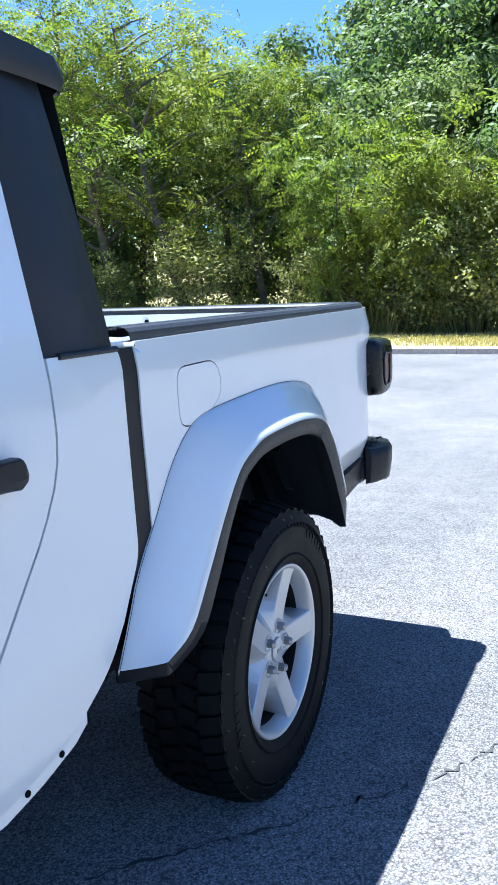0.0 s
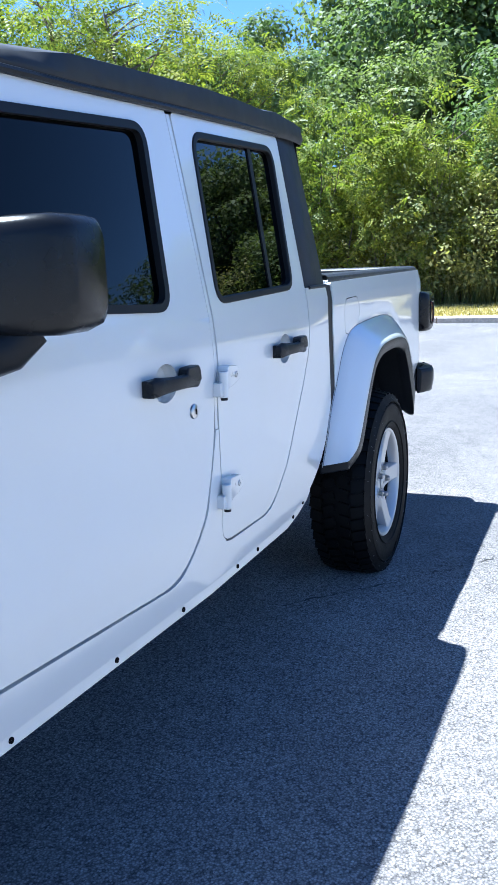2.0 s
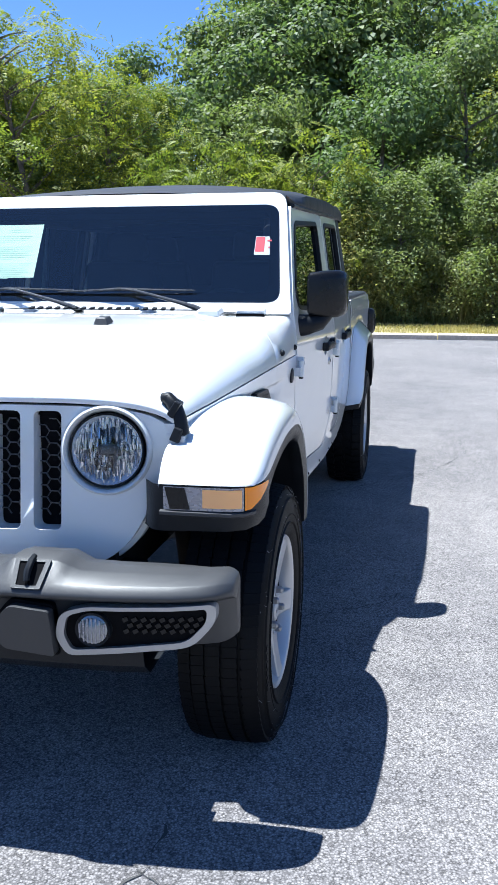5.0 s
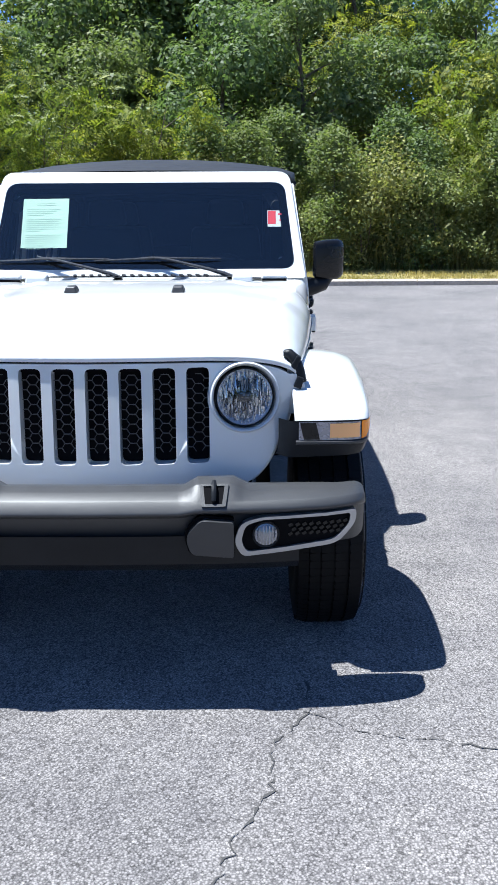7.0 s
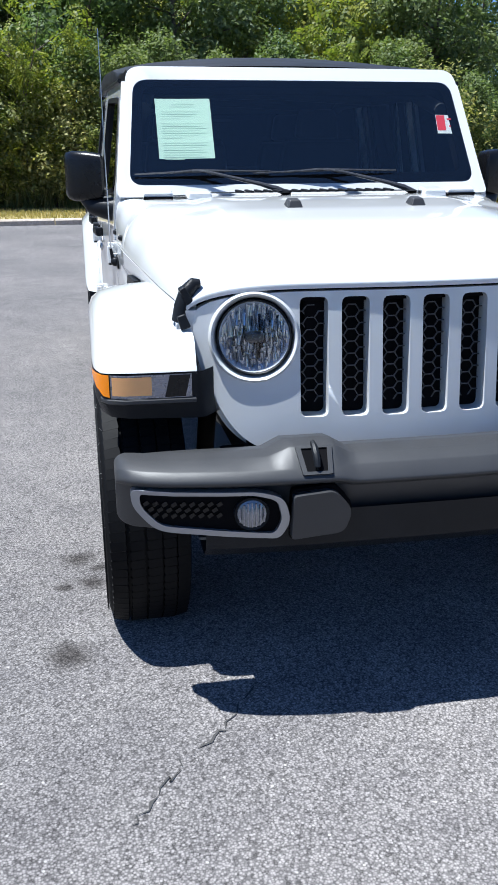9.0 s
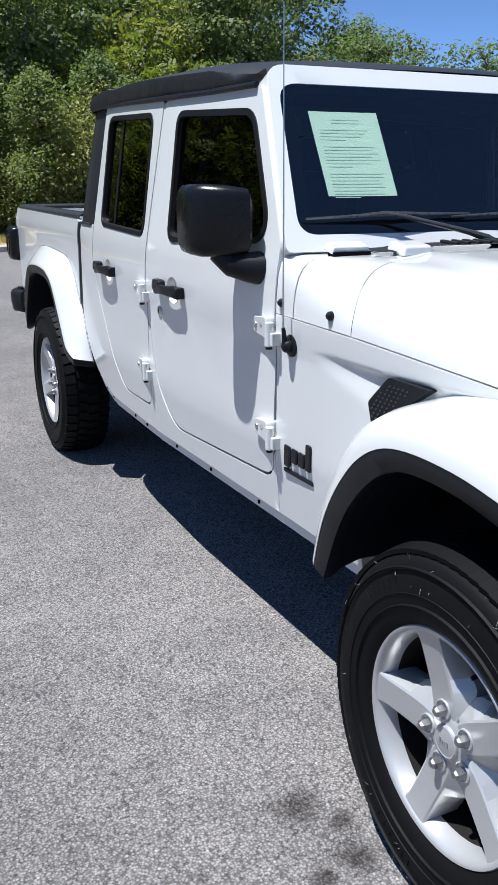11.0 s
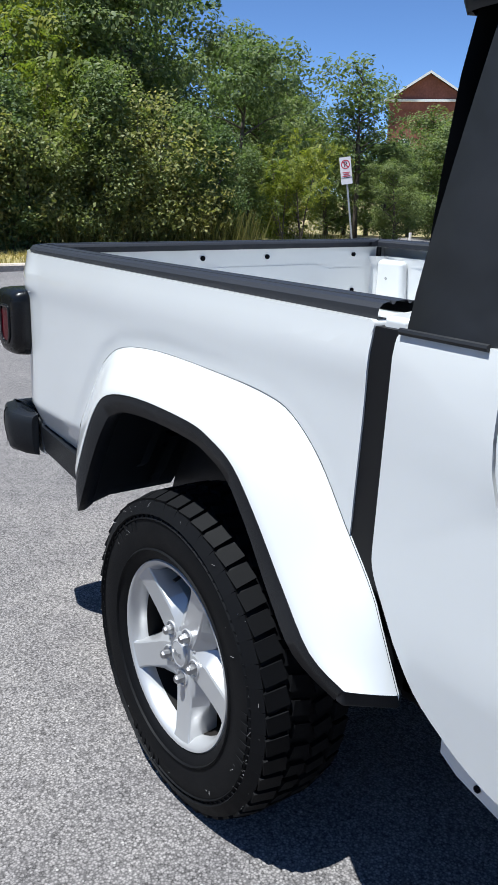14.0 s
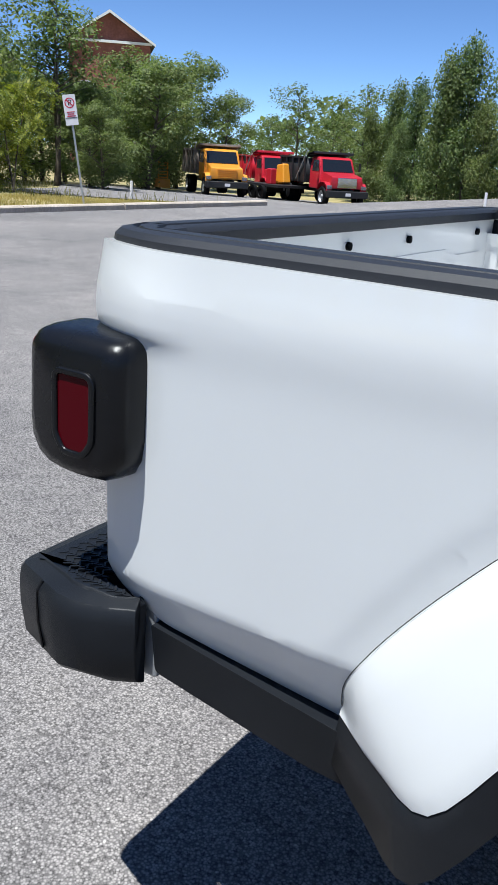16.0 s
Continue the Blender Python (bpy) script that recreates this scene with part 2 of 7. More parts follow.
def leaf_mat(name, a, b, trans=0.45, rough=0.55):
    """Leaves: a colour that differs from leaf to leaf and tree to tree, with light coming through."""
    m = make_mat(name, a, rough, 0, 0, 0.28)
    n, l, bs = nodes_of(m)
    g, o = n.new("ShaderNodeNewGeometry"), n.new("ShaderNodeObjectInfo")
    mid = tuple((p + q) / 2 for p, q in zip(a, b))
    r = ramp(m, g.outputs["Random Per Island"], [(0.0, a), (0.55, mid), (0.95, b)])
    t = ramp(m, o.outputs["Random"], [(0.0, (0.78, 0.86, 0.82)), (1.0, (1.20, 1.10, 0.95))])
    c = mix_col(m, 1.0, r.outputs[0], t.outputs[0], "MULTIPLY")
    l.new(c, bs.inputs["Base Color"])
    tl, mx = n.new("ShaderNodeBsdfTranslucent"), n.new("ShaderNodeMixShader")
    l.new(mix_col(m, 1.0, c, (1.12, 1.28, 0.62), "MULTIPLY"), tl.inputs["Color"])
    mx.inputs[0].default_value = trans
    l.new(bs.outputs[0], mx.inputs[1])
    l.new(tl.outputs[0], mx.inputs[2])
    l.new(mx.outputs[0], n["Material Output"].inputs["Surface"])
    return m


LEAF_BRIGHT = leaf_mat("bright_leaves", (0.112, 0.150, 0.031), (0.310, 0.318, 0.056), 0.42)
LEAF_MID = leaf_mat("green_leaves", (0.108, 0.152, 0.068), (0.215, 0.258, 0.110), 0.42)
LEAF_DARK = leaf_mat("dark_leaves", (0.096, 0.138, 0.068), (0.198, 0.236, 0.104), 0.40)
LEAF_GREY = leaf_mat("dusty_leaves", (0.145, 0.168, 0.066), (0.38, 0.370, 0.155), 0.40)
GRASS_DRY = leaf_mat("dry_grass", (0.42, 0.33, 0.13), (0.60, 0.49, 0.23), 0.3, 0.7)
GRASS_TALL = leaf_mat("tall_weeds", (0.10, 0.12, 0.035), (0.26, 0.22, 0.09), 0.35, 0.7)

YELLOW_PAINT = worn(make_mat("yellow_paint", (0.75, 0.30, 0.02), 0.4, 0, 0.5), 3, 0.35, 0.55)
RED_PAINT = worn(make_mat("red_paint", (0.50, 0.015, 0.03), 0.35, 0, 0.6), 3, 0.3, 0.5)
BLACK_STEEL = worn(make_mat("black_steel", (0.018, 0.018, 0.02), 0.5), 3, 0.4, 0.65)
RUST_WOOD = mottled("rusty_sideboards", (0.16, 0.12, 0.10), (0.28, 0.25, 0.22), 2.0)
DARK_GLASS = make_mat("dark_glass", (0.012, 0.015, 0.02), 0.08, 0, 0.5)
HOUSE_BRICK = mottled("red_brown_brick", (0.20, 0.075, 0.055), (0.28, 0.11, 0.085), 0.5, 0.9, 0.2, 12)
WHITE_TRIM = make_mat("white_trim", (0.75, 0.75, 0.74), 0.6)
ROOF_SHINGLE = mottled("dark_shingles", (0.05, 0.048, 0.05), (0.09, 0.085, 0.085), 2, 0.9)
GALV = worn(make_mat("galvanised_steel", (0.42, 0.43, 0.44), 0.5, 0.6), 10, 0.4, 0.6)
SIGN_WHITE = make_mat("sign_white", (0.78, 0.76, 0.78), 0.5)
SIGN_RED = make_mat("sign_red", (0.55, 0.03, 0.06), 0.5)
SIGN_BLACK = make_mat("sign_black", (0.02, 0.02, 0.02), 0.5)


# ---- mesh helpers ----
def part(name, bm, material, parent, label="", smooth=35, bevel=0.0, seg=2):
    """One mesh object made from bm, under parent (None: a thing of its own)."""
    me = bpy.data.meshes.new(name)
    bmesh.ops.recalc_face_normals(bm, faces=bm.faces[:])
    for f in bm.faces:
        f.smooth = smooth > 0
    bm.to_mesh(me)
    bm.free()
    if smooth:
        me.set_sharp_from_angle(angle=radians(smooth))
    me.materials.append(material)
    ob = new(name, me)
    if parent:
        ob.parent = parent
    if label:
        ob["label"] = label
    if bevel:
        b = ob.modifiers.new("edge", "BEVEL")
        b.width, b.segments, b.limit_method, b.angle_limit = bevel, seg, "ANGLE", radians(40)
        b.harden_normals = True
    return ob


def box(bm, size, at=(0, 0, 0), turn=(0, 0, 0), taper=1.0):
    """A box; taper shrinks its top in x and y."""
    r = bmesh.ops.create_cube(bm, size=1.0)
    for v in r["verts"]:
        k = taper if v.co.z > 0 else 1.0
        v.co = Vector((v.co.x * size[0] * k, v.co.y * size[1] * k, v.co.z * size[2]))
    bmesh.ops.transform(bm, matrix=pose(*at, *turn), verts=r["verts"])
    return r["verts"]


def rod(bm, a, b, r, r2=None, n=12):
    """A round bar from a to b."""
    a, b = Vector(a), Vector(b)
    d = b - a
    m = Matrix.Translation((a + b) / 2) @ d.to_track_quat("Z", "Y").to_matrix().to_4x4()
    return bmesh.ops.create_cone(bm, cap_ends=True, segments=n, radius1=r, radius2=r if r2 is None else r2, depth=d.length, matrix=m)["verts"]


def tube(bm, path, r, n=8):
    """A bent round bar along a path."""
    path = [Vector(p) for p in path]
    rings = []
    for i, p in enumerate(path):
        d = (path[min(i + 1, len(path) - 1)] - path[max(i - 1, 0)]).normalized()
        q = d.to_track_quat("Z", "Y")
        rr = r[i] if isinstance(r, (list, tuple)) else r
        rings.append([bm.verts.new(p + q @ Vector((rr * math.cos(k * math.tau / n), rr * math.sin(k * math.tau / n), 0))) for k in range(n)])
    for a, b in zip(rings, rings[1:]):
        for k in range(n):
            bm.faces.new((a[k], a[(k + 1) % n], b[(k + 1) % n], b[k]))
    bm.faces.new(rings[0][::-1])
    bm.faces.new(rings[-1])


def loft(bm, rows, close=False, caps=False):
    """A skin over rows of points, each row as long as the others. close: each row is a ring."""
    vs = [[bm.verts.new(p) for p in row] for row in rows]
    n = len(rows[0])
    for a, b in zip(vs, vs[1:]):
        for k in range(n if close else n - 1):
            q = (a[k], a[(k + 1) % n], b[(k + 1) % n], b[k])
            bm.faces.new(q)
    if caps:
        bm.faces.new(vs[0][::-1])
        bm.faces.new(vs[-1])
    return vs


def spin_x(bm, profile, n, at=(0, 0, 0), s=1):
    """A body of revolution about the x axis: profile rows of (x, radius)."""
    rows = []
    for x, r in profile:
        rows.append([(at[0] + s * x, at[1] + r * math.cos(k * math.tau / n), at[2] + r * math.sin(k * math.tau / n)) for k in range(n)])
    loft(bm, rows, close=True)


def rounded(pts, n=4):
    """A polygon with its corners rounded: points (u, v) or (u, v, radius)."""
    out = []
    for i, p in enumerate(pts):
        r = p[2] if len(p) > 2 else 0
        c = Vector(p[:2])
        if r <= 0:
            out.append(c[:])
            continue
        a, b = Vector(pts[i - 1][:2]) - c, Vector(pts[(i + 1) % len(pts)][:2]) - c
        a, b = c + a.normalized() * min(r, a.length * 0.48), c + b.normalized() * min(r, b.length * 0.48)
        for k in range(n + 1):
            t = k / n
            out.append((a * (1 - t) ** 2 + c * 2 * t * (1 - t) + b * t * t)[:])
    return out


def grow(pts, d):
    """A closed outline moved outwards by d (inwards if negative)."""
    area = sum(a[0] * b[1] - b[0] * a[1] for a, b in zip(pts, pts[1:] + pts[:1]))
    sign = 1 if area > 0 else -1
    out = []
    for i, p in enumerate(pts):
        e = (Vector(pts[(i + 1) % len(pts)]) - Vector(pts[i - 1])).normalized()
        out.append((p[0] + sign * d * e.y, p[1] - sign * d * e.x))
    return out


def sheet(outline, holes, place, inward, cuts_u=(), cuts_v=()):
    """A plate with holes, drawn in (u, v), bent by place(u, v) -> point, and thickened by the vector inward."""
    bm = bmesh.new()
    for loop in [outline, *holes]:
        vs = [bm.verts.new((u, v, 0)) for u, v in loop]
        for a, b in zip(vs, vs[1:] + vs[:1]):
            bm.edges.new((a, b))
    bmesh.ops.triangle_fill(bm, use_beauty=True, use_dissolve=False, edges=bm.edges[:], normal=(0, 0, 1))
    for cuts, no in ((cuts_u, (1, 0, 0)), (cuts_v, (0, 1, 0))):
        for c in cuts:
            co = (c, 0, 0) if no[0] else (0, c, 0)
            bmesh.ops.bisect_plane(bm, geom=bm.verts[:] + bm.edges[:] + bm.faces[:], plane_co=co, plane_no=no, dist=1e-5)
    for v in bm.verts:
        v.co = place(v.co.x, v.co.y)
    g = bmesh.ops.extrude_face_region(bm, geom=bm.faces[:], use_keep_orig=True)
    for v in [k for k in g["geom"] if isinstance(k, bmesh.types.BMVert)]:
        v.co += Vector(inward)
    return bm


def lerp(t, table):
    """A smooth value at t from rows (t, value)."""
    for (a, p), (b, q) in zip(table, table[1:]):
        if t <= b:
            k = max(0.0, (t - a) / (b - a))
            return p + (q - p) * k
    return table[-1][1]


def thing(name, label, category, group="", kind="", at=None):
    ob = new(name)
    ob.empty_display_size = 0.2
    if at is not None:
        ob.matrix_world = at
    return tagged(ob, label, category, group, kind)


# ---- ground, lot and kerb ----
def ground_z(x, y):
    d = max(0.0, -14.2 - y)
    z = -0.06 if d == 0 else 0.11
    # wooded bank behind the kerb, higher towards +x
    bank = max(0.0, -y - 21.0)
    rise = max(0.0, min(1.0, (x + 16.0) / 20.0))
    z += rise * (min(bank, 40.0) * 0.14 + 0.02 * min(d, 6.0))
    # the lot's far side falls away
    fall = max(0.0, -x - 12.0)
    if d > 0:
        z -= min(1.4, 0.040 * fall) * (1 - rise)
    return z


def axis(lo, hi, near, step):
    v = [lo, lo * 0.5, -near * 1.7] + list(np.arange(-near, near + 0.01, step)) + [near * 1.7, hi * 0.5, hi]
    return sorted(set(float(k) for k in v))


gx = axis(-900, 900, 90, 3.0)
gy = sorted(set([-900.0, -400.0, -150.0] + [float(k) for k in np.arange(-90, -14.3, 2.0)] + [-14.25, -14.15, -10.0, 0.0, 40.0, 150.0, 900.0]))
bm = bmesh.new()
loft(bm, [[(x, y, ground_z(x, y)) for x in gx] for y in gy])
tagged(part("ground", bm, SOIL, None), "dry grass and bare soil ground", "ground", kind="structure")
bm = bmesh.new()
loft(bm, [[(x, y, 0.0) for x in (-70.0, -20.0, 20.0, 70.0)] for y in (-13.95, 0.0, 30.0, 70.0)])
tagged(part("parking_lot", bm, ASPHALT, None), "worn grey asphalt with pale stone chips", "asphalt", kind="structure")
# side road beyond the grass, where the lorries stand
bm = bmesh.new()
loft(bm, [[(x, y0, ground_z(x, y0) + 0.03), (x, (y0 + y1) / 2, ground_z(x, (y0 + y1) / 2) + 0.04), (x, y1, ground_z(x, y1) + 0.03)] for x, y0, y1 in ((-15.5, -19.2, -20.2), (-18, -18.0, -22.5), (-22, -16.6, -25), (-28, -15.0, -31), (-36, -14.6, -35), (-41, -14.6, -33), (-46, -14.6, -30))])
tagged(part("side_road", bm, ASPHALT, None), "pale worn asphalt side road", "road", kind="structure")

kerb = thing("kerb", "pale concrete kerb along the lot", "kerb", kind="structure")
kb = bmesh.new()
loft(kb, [[(x, 0.0, -0.05), (x, 0.0, 0.10), (x, -0.03, 0.13), (x, -0.20, 0.135), (x, -0.20, -0.05)] for x in (-1.49, 1.49)], caps=True)
first = part("kerb_stone", kb, CONCRETE, kerb)
first.location = (-18.0, -13.94, 0)
for k in range(1, 22):
    o = first.copy()
    scene.collection.objects.link(o)
    o.location = (-18.0 + 3.0 * k, -13.94 + 0.006 * math.sin(k * 2.3), 0.004 * math.sin(k * 1.7))

# cracks in the asphalt
crack = thing("crack", "thin dark crack across the asphalt", "crack", kind="structure")


def crack_line(pts, seed, w=0.008):
    rng = random.Random(seed)
    fine = []
    for (x0, y0), (x1, y1) in zip(pts, pts[1:]):
        n = max(2, int(math.hypot(x1 - x0, y1 - y0) / 0.022))
        for k in range(n):
            t = k / n
            fine.append((x0 + (x1 - x0) * t + rng.gauss(0, 0.008), y0 + (y1 - y0) * t + rng.gauss(0, 0.008)))
    bm = bmesh.new()
    prev = None
    for i, (x, y) in enumerate(fine[:-1]):
        d = Vector((fine[i + 1][0] - x, fine[i + 1][1] - y))
        nrm = Vector((-d.y, d.x)).normalized() * w * max(0.06, rng.gauss(0.55, 0.5))
        pair = (bm.verts.new((x + nrm.x, y + nrm.y, 0.003)), bm.verts.new((x - nrm.x, y - nrm.y, 0.003)))
        if prev:
            bm.faces.new((prev[0], prev[1], pair[1], pair[0]))
        prev = pair
    part("crack_line", bm, CRACK, crack, smooth=0)


crack_line([(-0.69, 4.05), (-0.69, 4.26), (-0.58, 4.4), (-0.56, 4.64), (-0.48, 4.78), (-0.42, 4.95), (-0.30, 5.2), (-0.05, 5.5)], 1, 0.0040)
crack_line([(-0.69, 4.25), (-0.81, 4.35), (-0.96, 4.39), (-1.10, 4.42), (-1.4, 4.5)], 2, 0.0030)
crack_line([(-0.60, 0.55), (-0.9, 0.25), (-1.26, -0.15), (-1.32, -0.26), (-1.45, -0.5), (-1.65, -1.05), (-1.6, -1.7), (-2.4, -2.5), (-3.4, -2.9)], 3, 0.0055)
crack_line([(-0.71, 2.78), (-0.8, 2.62), (-0.99, 2.52), (-1.17, 2.36), (-1.25, 2.2)], 4, 0.004)
crack_line([(0.5, 4.05), (0.57, 4.12), (0.68, 4.27), (0.75, 4.32), (0.95, 4.6)], 5, 0.0028)
crack_line([(2.4, -0.4), (1.6, -0.75), (1.0, -0.9)], 6, 0.0025)


# ---- trees ----
def leaf_cloud(rng, clumps, per, size, slim, flat=0.6, droop=0.0, frond=0, shell=False):
    """Leaves as small bent blades round clumps (x, y, z, radius); frond: leaflets in pairs on a stalk. Returns points and faces."""
    mean = sum(c[3] ** 2 for c in clumps) / len(clumps)
    C, D = [], []
    for cx, cy, cz, r in clumps:
        n = max(6, int(per * (r * r) / mean))
        d = rng.normal(size=(n, 3))
        d /= np.linalg.norm(d, axis=1)[:, None] + 1e-9
        rad = r * (0.62 + 0.48 * rng.random(n)) if shell else r * (0.25 + 0.85 * rng.random(n) ** 0.7)
        C.append(np.array([cx, cy, cz]) + d * rad[:, None] * np.array([1, 1, flat]))
        D.append(d)
    c, d = np.concatenate(C), np.concatenate(D)
    n = len(c)
    nrm = d * (1.0 if shell else 0.5) + rng.normal(size=(n, 3)) * (0.42 if shell else 0.5) + np.array([0, 0, 0.6])
    nrm /= np.linalg.norm(nrm, axis=1)[:, None]
    ax = np.cross(nrm, rng.normal(size=(n, 3))) + (d * 0.8 if frond else 0)
    ax[:, 2] -= droop
    ax -= nrm * (ax * nrm).sum(1)[:, None]
    ax /= np.linalg.norm(ax, axis=1)[:, None] + 1e-9
    if frond:
        side = np.cross(nrm, ax)
        L = (size * (0.7 + 0.6 * rng.random(n)))[:, None]
        cc, aa, nn, ll = [], [], [], []
        for k in range(frond):
            t = (k + 0.5) / frond
            stalk = c + ax * L * (t - 0.2) - np.array([0, 0, 1]) * L * 0.25 * t * t
            for sg in (-1, 1):
                out = side * sg * 0.9 + ax * 0.45
                leaf = L * 0.26 * (1.15 - 0.6 * abs(t - 0.45))
                cc.append(stalk + out * leaf * 0.55)
                aa.append(out)
                nn.append(nrm + side * sg * 0.25)
                ll.append(leaf)
        c, ax, nrm, L = np.concatenate(cc), np.concatenate(aa), np.concatenate(nn), np.concatenate(ll)
        ax /= np.linalg.norm(ax, axis=1)[:, None]
        nrm /= np.linalg.norm(nrm, axis=1)[:, None]
    else:
        L = (size * (0.55 + 0.9 * rng.random(n)))[:, None]
    side = np.cross(nrm, ax)
    P = np.stack([c - ax * L * 0.5, c + side * L * slim + nrm * L * 0.06, c + ax * L * 0.5 - nrm * L * 0.12, c - side * L * slim + nrm * L * 0.06], 1).reshape(-1, 3)
    return P, np.arange(len(P)).reshape(-1, 4)


def mesh_of(name, P, F, mat):
    me = bpy.data.meshes.new(name)
    me.vertices.add(len(P))
    me.vertices.foreach_set("co", P.astype(np.float32).ravel())
    me.loops.add(len(F) * 4)
    me.loops.foreach_set("vertex_index", F.astype(np.int32).ravel())
    me.polygons.add(len(F))
    me.polygons.foreach_set("loop_start", np.arange(0, len(F) * 4, 4, dtype=np.int32))
    me.update(calc_edges=True)
    me.materials.append(mat)
    return me


def tree(name, label, seed, height, spread, per, size, slim, mat, trunk_r, base, limbs=14, clump=0.6, flat=0.65, droop=0.1, stems=1, category="tree", frond=0, shell=False):
    """A tapered trunk with limbs, and a crown of many small leaves in clumps. Stands at the origin."""
    rng = np.random.default_rng(seed)
    t = thing(name, label, category)
    bm = bmesh.new()
    clumps = []
    for st in range(stems):
        lean = rng.normal(size=2) * (0.06 if stems == 1 else 0.22)
        path, rad = [], []
        for k in range(7):
            u = k / 6
            path.append((lean[0] * u * height * 0.8 + 0.08 * math.sin(5 * u + st), lean[1] * u * height * 0.8 + 0.08 * math.cos(4 * u + st), u * height * 0.9 - 0.15))
            rad.append(trunk_r * (1.05 - 0.95 * u) / math.sqrt(stems))
        tube(bm, path, rad, 7)
        for k in range(limbs // stems):
            u = base + (1 - base) * (k + rng.random() * 0.7) / (limbs / stems)
            p = Vector(path[min(5, int(u * 6))]).lerp(Vector(path[min(6, int(u * 6) + 1)]), u * 6 % 1)
            ang = rng.random() * math.tau
            w = (u - base) / (1 - base)
            reach = spread * (0.35 + 0.65 * math.sin(math.pi * min(1, 0.18 + 0.82 * w) ** 0.8)) * (0.65 + 0.5 * rng.random())
            e = p + Vector((math.cos(ang) * reach, math.sin(ang) * reach, reach * (0.25 + 0.5 * rng.random())))
            if e.z > height:
                e.z = height - rng.random() * 0.3
            tube(bm, [p, p.lerp(e, 0.5) + Vector((0, 0, 0.06 * reach)), e], [rad[2] * 0.5, rad[3] * 0.3, rad[3] * 0.12], 5)
            for j in range(3):
                f = 0.45 + 0.28 * j
                c = p.lerp(e, f)
                clumps.append((c.x + rng.normal() * 0.18 * spread, c.y + rng.normal() * 0.18 * spread, c.z + rng.normal() * 0.10 * spread, clump * (0.6 + 0.7 * rng.random())))
        clumps.append((path[-1][0], path[-1][1], height * 0.93, clump * 0.8))
    part("trunk", bm, BARK, t, "", smooth=60)
    P, F = leaf_cloud(rng, clumps, per, size, slim, flat, droop, frond, shell)
    ob = new("crown", mesh_of("crown", P, F, mat))
    ob.parent = t
    return t


PROTOS = {
    "bright": tree("locust_tree", "airy bright green young tree behind the kerb", 3, 6.0, 1.9, 27, 0.26, 0.24, LEAF_BRIGHT, 0.09, 0.26, 22, 0.50, 0.75, 0.25, 1, "tree", 5),
    "bright2": tree("locust_tree", "airy bright green young tree behind the kerb", 8, 5.0, 1.45, 17, 0.40, 0.34, LEAF_BRIGHT, 0.08, 0.10, 20, 0.40, 0.9, 0.1, 3, "tree", 5),
    "green": tree("leafy_tree", "tall leafy green tree at the wood's edge", 5, 9.0, 2.6, 230, 0.155, 0.31, LEAF_MID, 0.16, 0.08, 20, 0.80, 0.72, 0.2, shell=True),
    "dark": tree("leafy_tree", "tall dark green tree in the wood", 11, 10.0, 2.8, 240, 0.165, 0.31, LEAF_DARK, 0.18, 0.08, 20, 0.92, 0.72, 0.2, shell=True),
    "ring": tree("leafy_tree", "broad dark green tree across the lot", 31, 9.0, 2.8, 55, 0.34, 0.36, LEAF_DARK, 0.16, 0.08, 18, 0.95, 0.72, 0.2, shell=True),
    "shrub": tree("shrub", "dusty green shrub behind the grass strip", 14, 2.9, 1.15, 95, 0.085, 0.26, LEAF_GREY, 0.05, 0.03, 28, 0.42, 0.85, 0.0, 5, "shrub"),
    "slim": tree("slim_tree", "slim upright dark green sapling", 17, 4.6, 0.75, 110, 0.095, 0.28, LEAF_MID, 0.06, 0.06, 30, 0.40, 1.0, 0.0),
    "thin": tree("sparse_tree", "thin open-crowned tree against the sky", 23, 8.0, 1.7, 40, 0.18, 0.22, LEAF_MID, 0.10, 0.40, 20, 0.6, 0.6, 0.1),
}
USED = set()


def plant(kind, x, y, h, turn=0.0, wide=1.0):
    src = PROTOS[kind]
    base = {"bright": 6.0, "bright2": 5.0, "green": 9.0, "dark": 10.0, "ring": 9.0, "shrub": 2.9, "slim": 4.6, "thin": 8.0}[kind]
    k = h / base
    m = pose(x, y, ground_z(x, y) - 0.02, 0, 0, turn)
    if kind not in USED:
        USED.add(kind)
        o = src
        o.matrix_world = m
    else:
        o = copy_thing(src, m)
    o.scale = (k * wide, k * wide, k)
    return o


rng_t = random.Random(4)
# edge of the wood along the kerb: shrubs first, young trees, then tall trees rising behind
for x, y, h, w in ((9.8, -18.8, 9.2, 1.15), (7.6, -19.4, 7.6, 1.0), (12.6, -19.4, 9.8, 1.2), (15.6, -19.8, 9.4, 1.2), (19.0, -20.0, 9.0, 1.2), (22.5, -21.0, 9.4, 1.2), (-4.2, -25.5, 8.6, 1.1)):
    plant("bright", x, y, h, rng_t.random() * 360, w)
for x, y, h, w in ((5.5, -17.8, 5.0, 0.8), (2.95, -18.4, 5.3, 0.95), (3.6, -17.7, 4.0, 0.9), (1.7, -18.4, 4.2, 0.8), (4.4, -17.2, 3.4, 0.9), (-6.0, -18.2, 4.9, 0.9), (-15.2, -19.6, 3.4, 1.0), (-14.0, -19.0, 2.9, 0.9), (-7.0, -22.5, 6.8, 0.9)):
    plant("bright2", x, y, h, rng_t.random() * 360, w)
for k in range(7):
    x = 24.0 - 3.1 * k + rng_t.uniform(-0.6, 0.6)
    plant("shrub", x, -17.9 + rng_t.uniform(-0.4, 0.4), rng_t.uniform(1.6, 3.0), rng_t.random() * 360, 1.15)
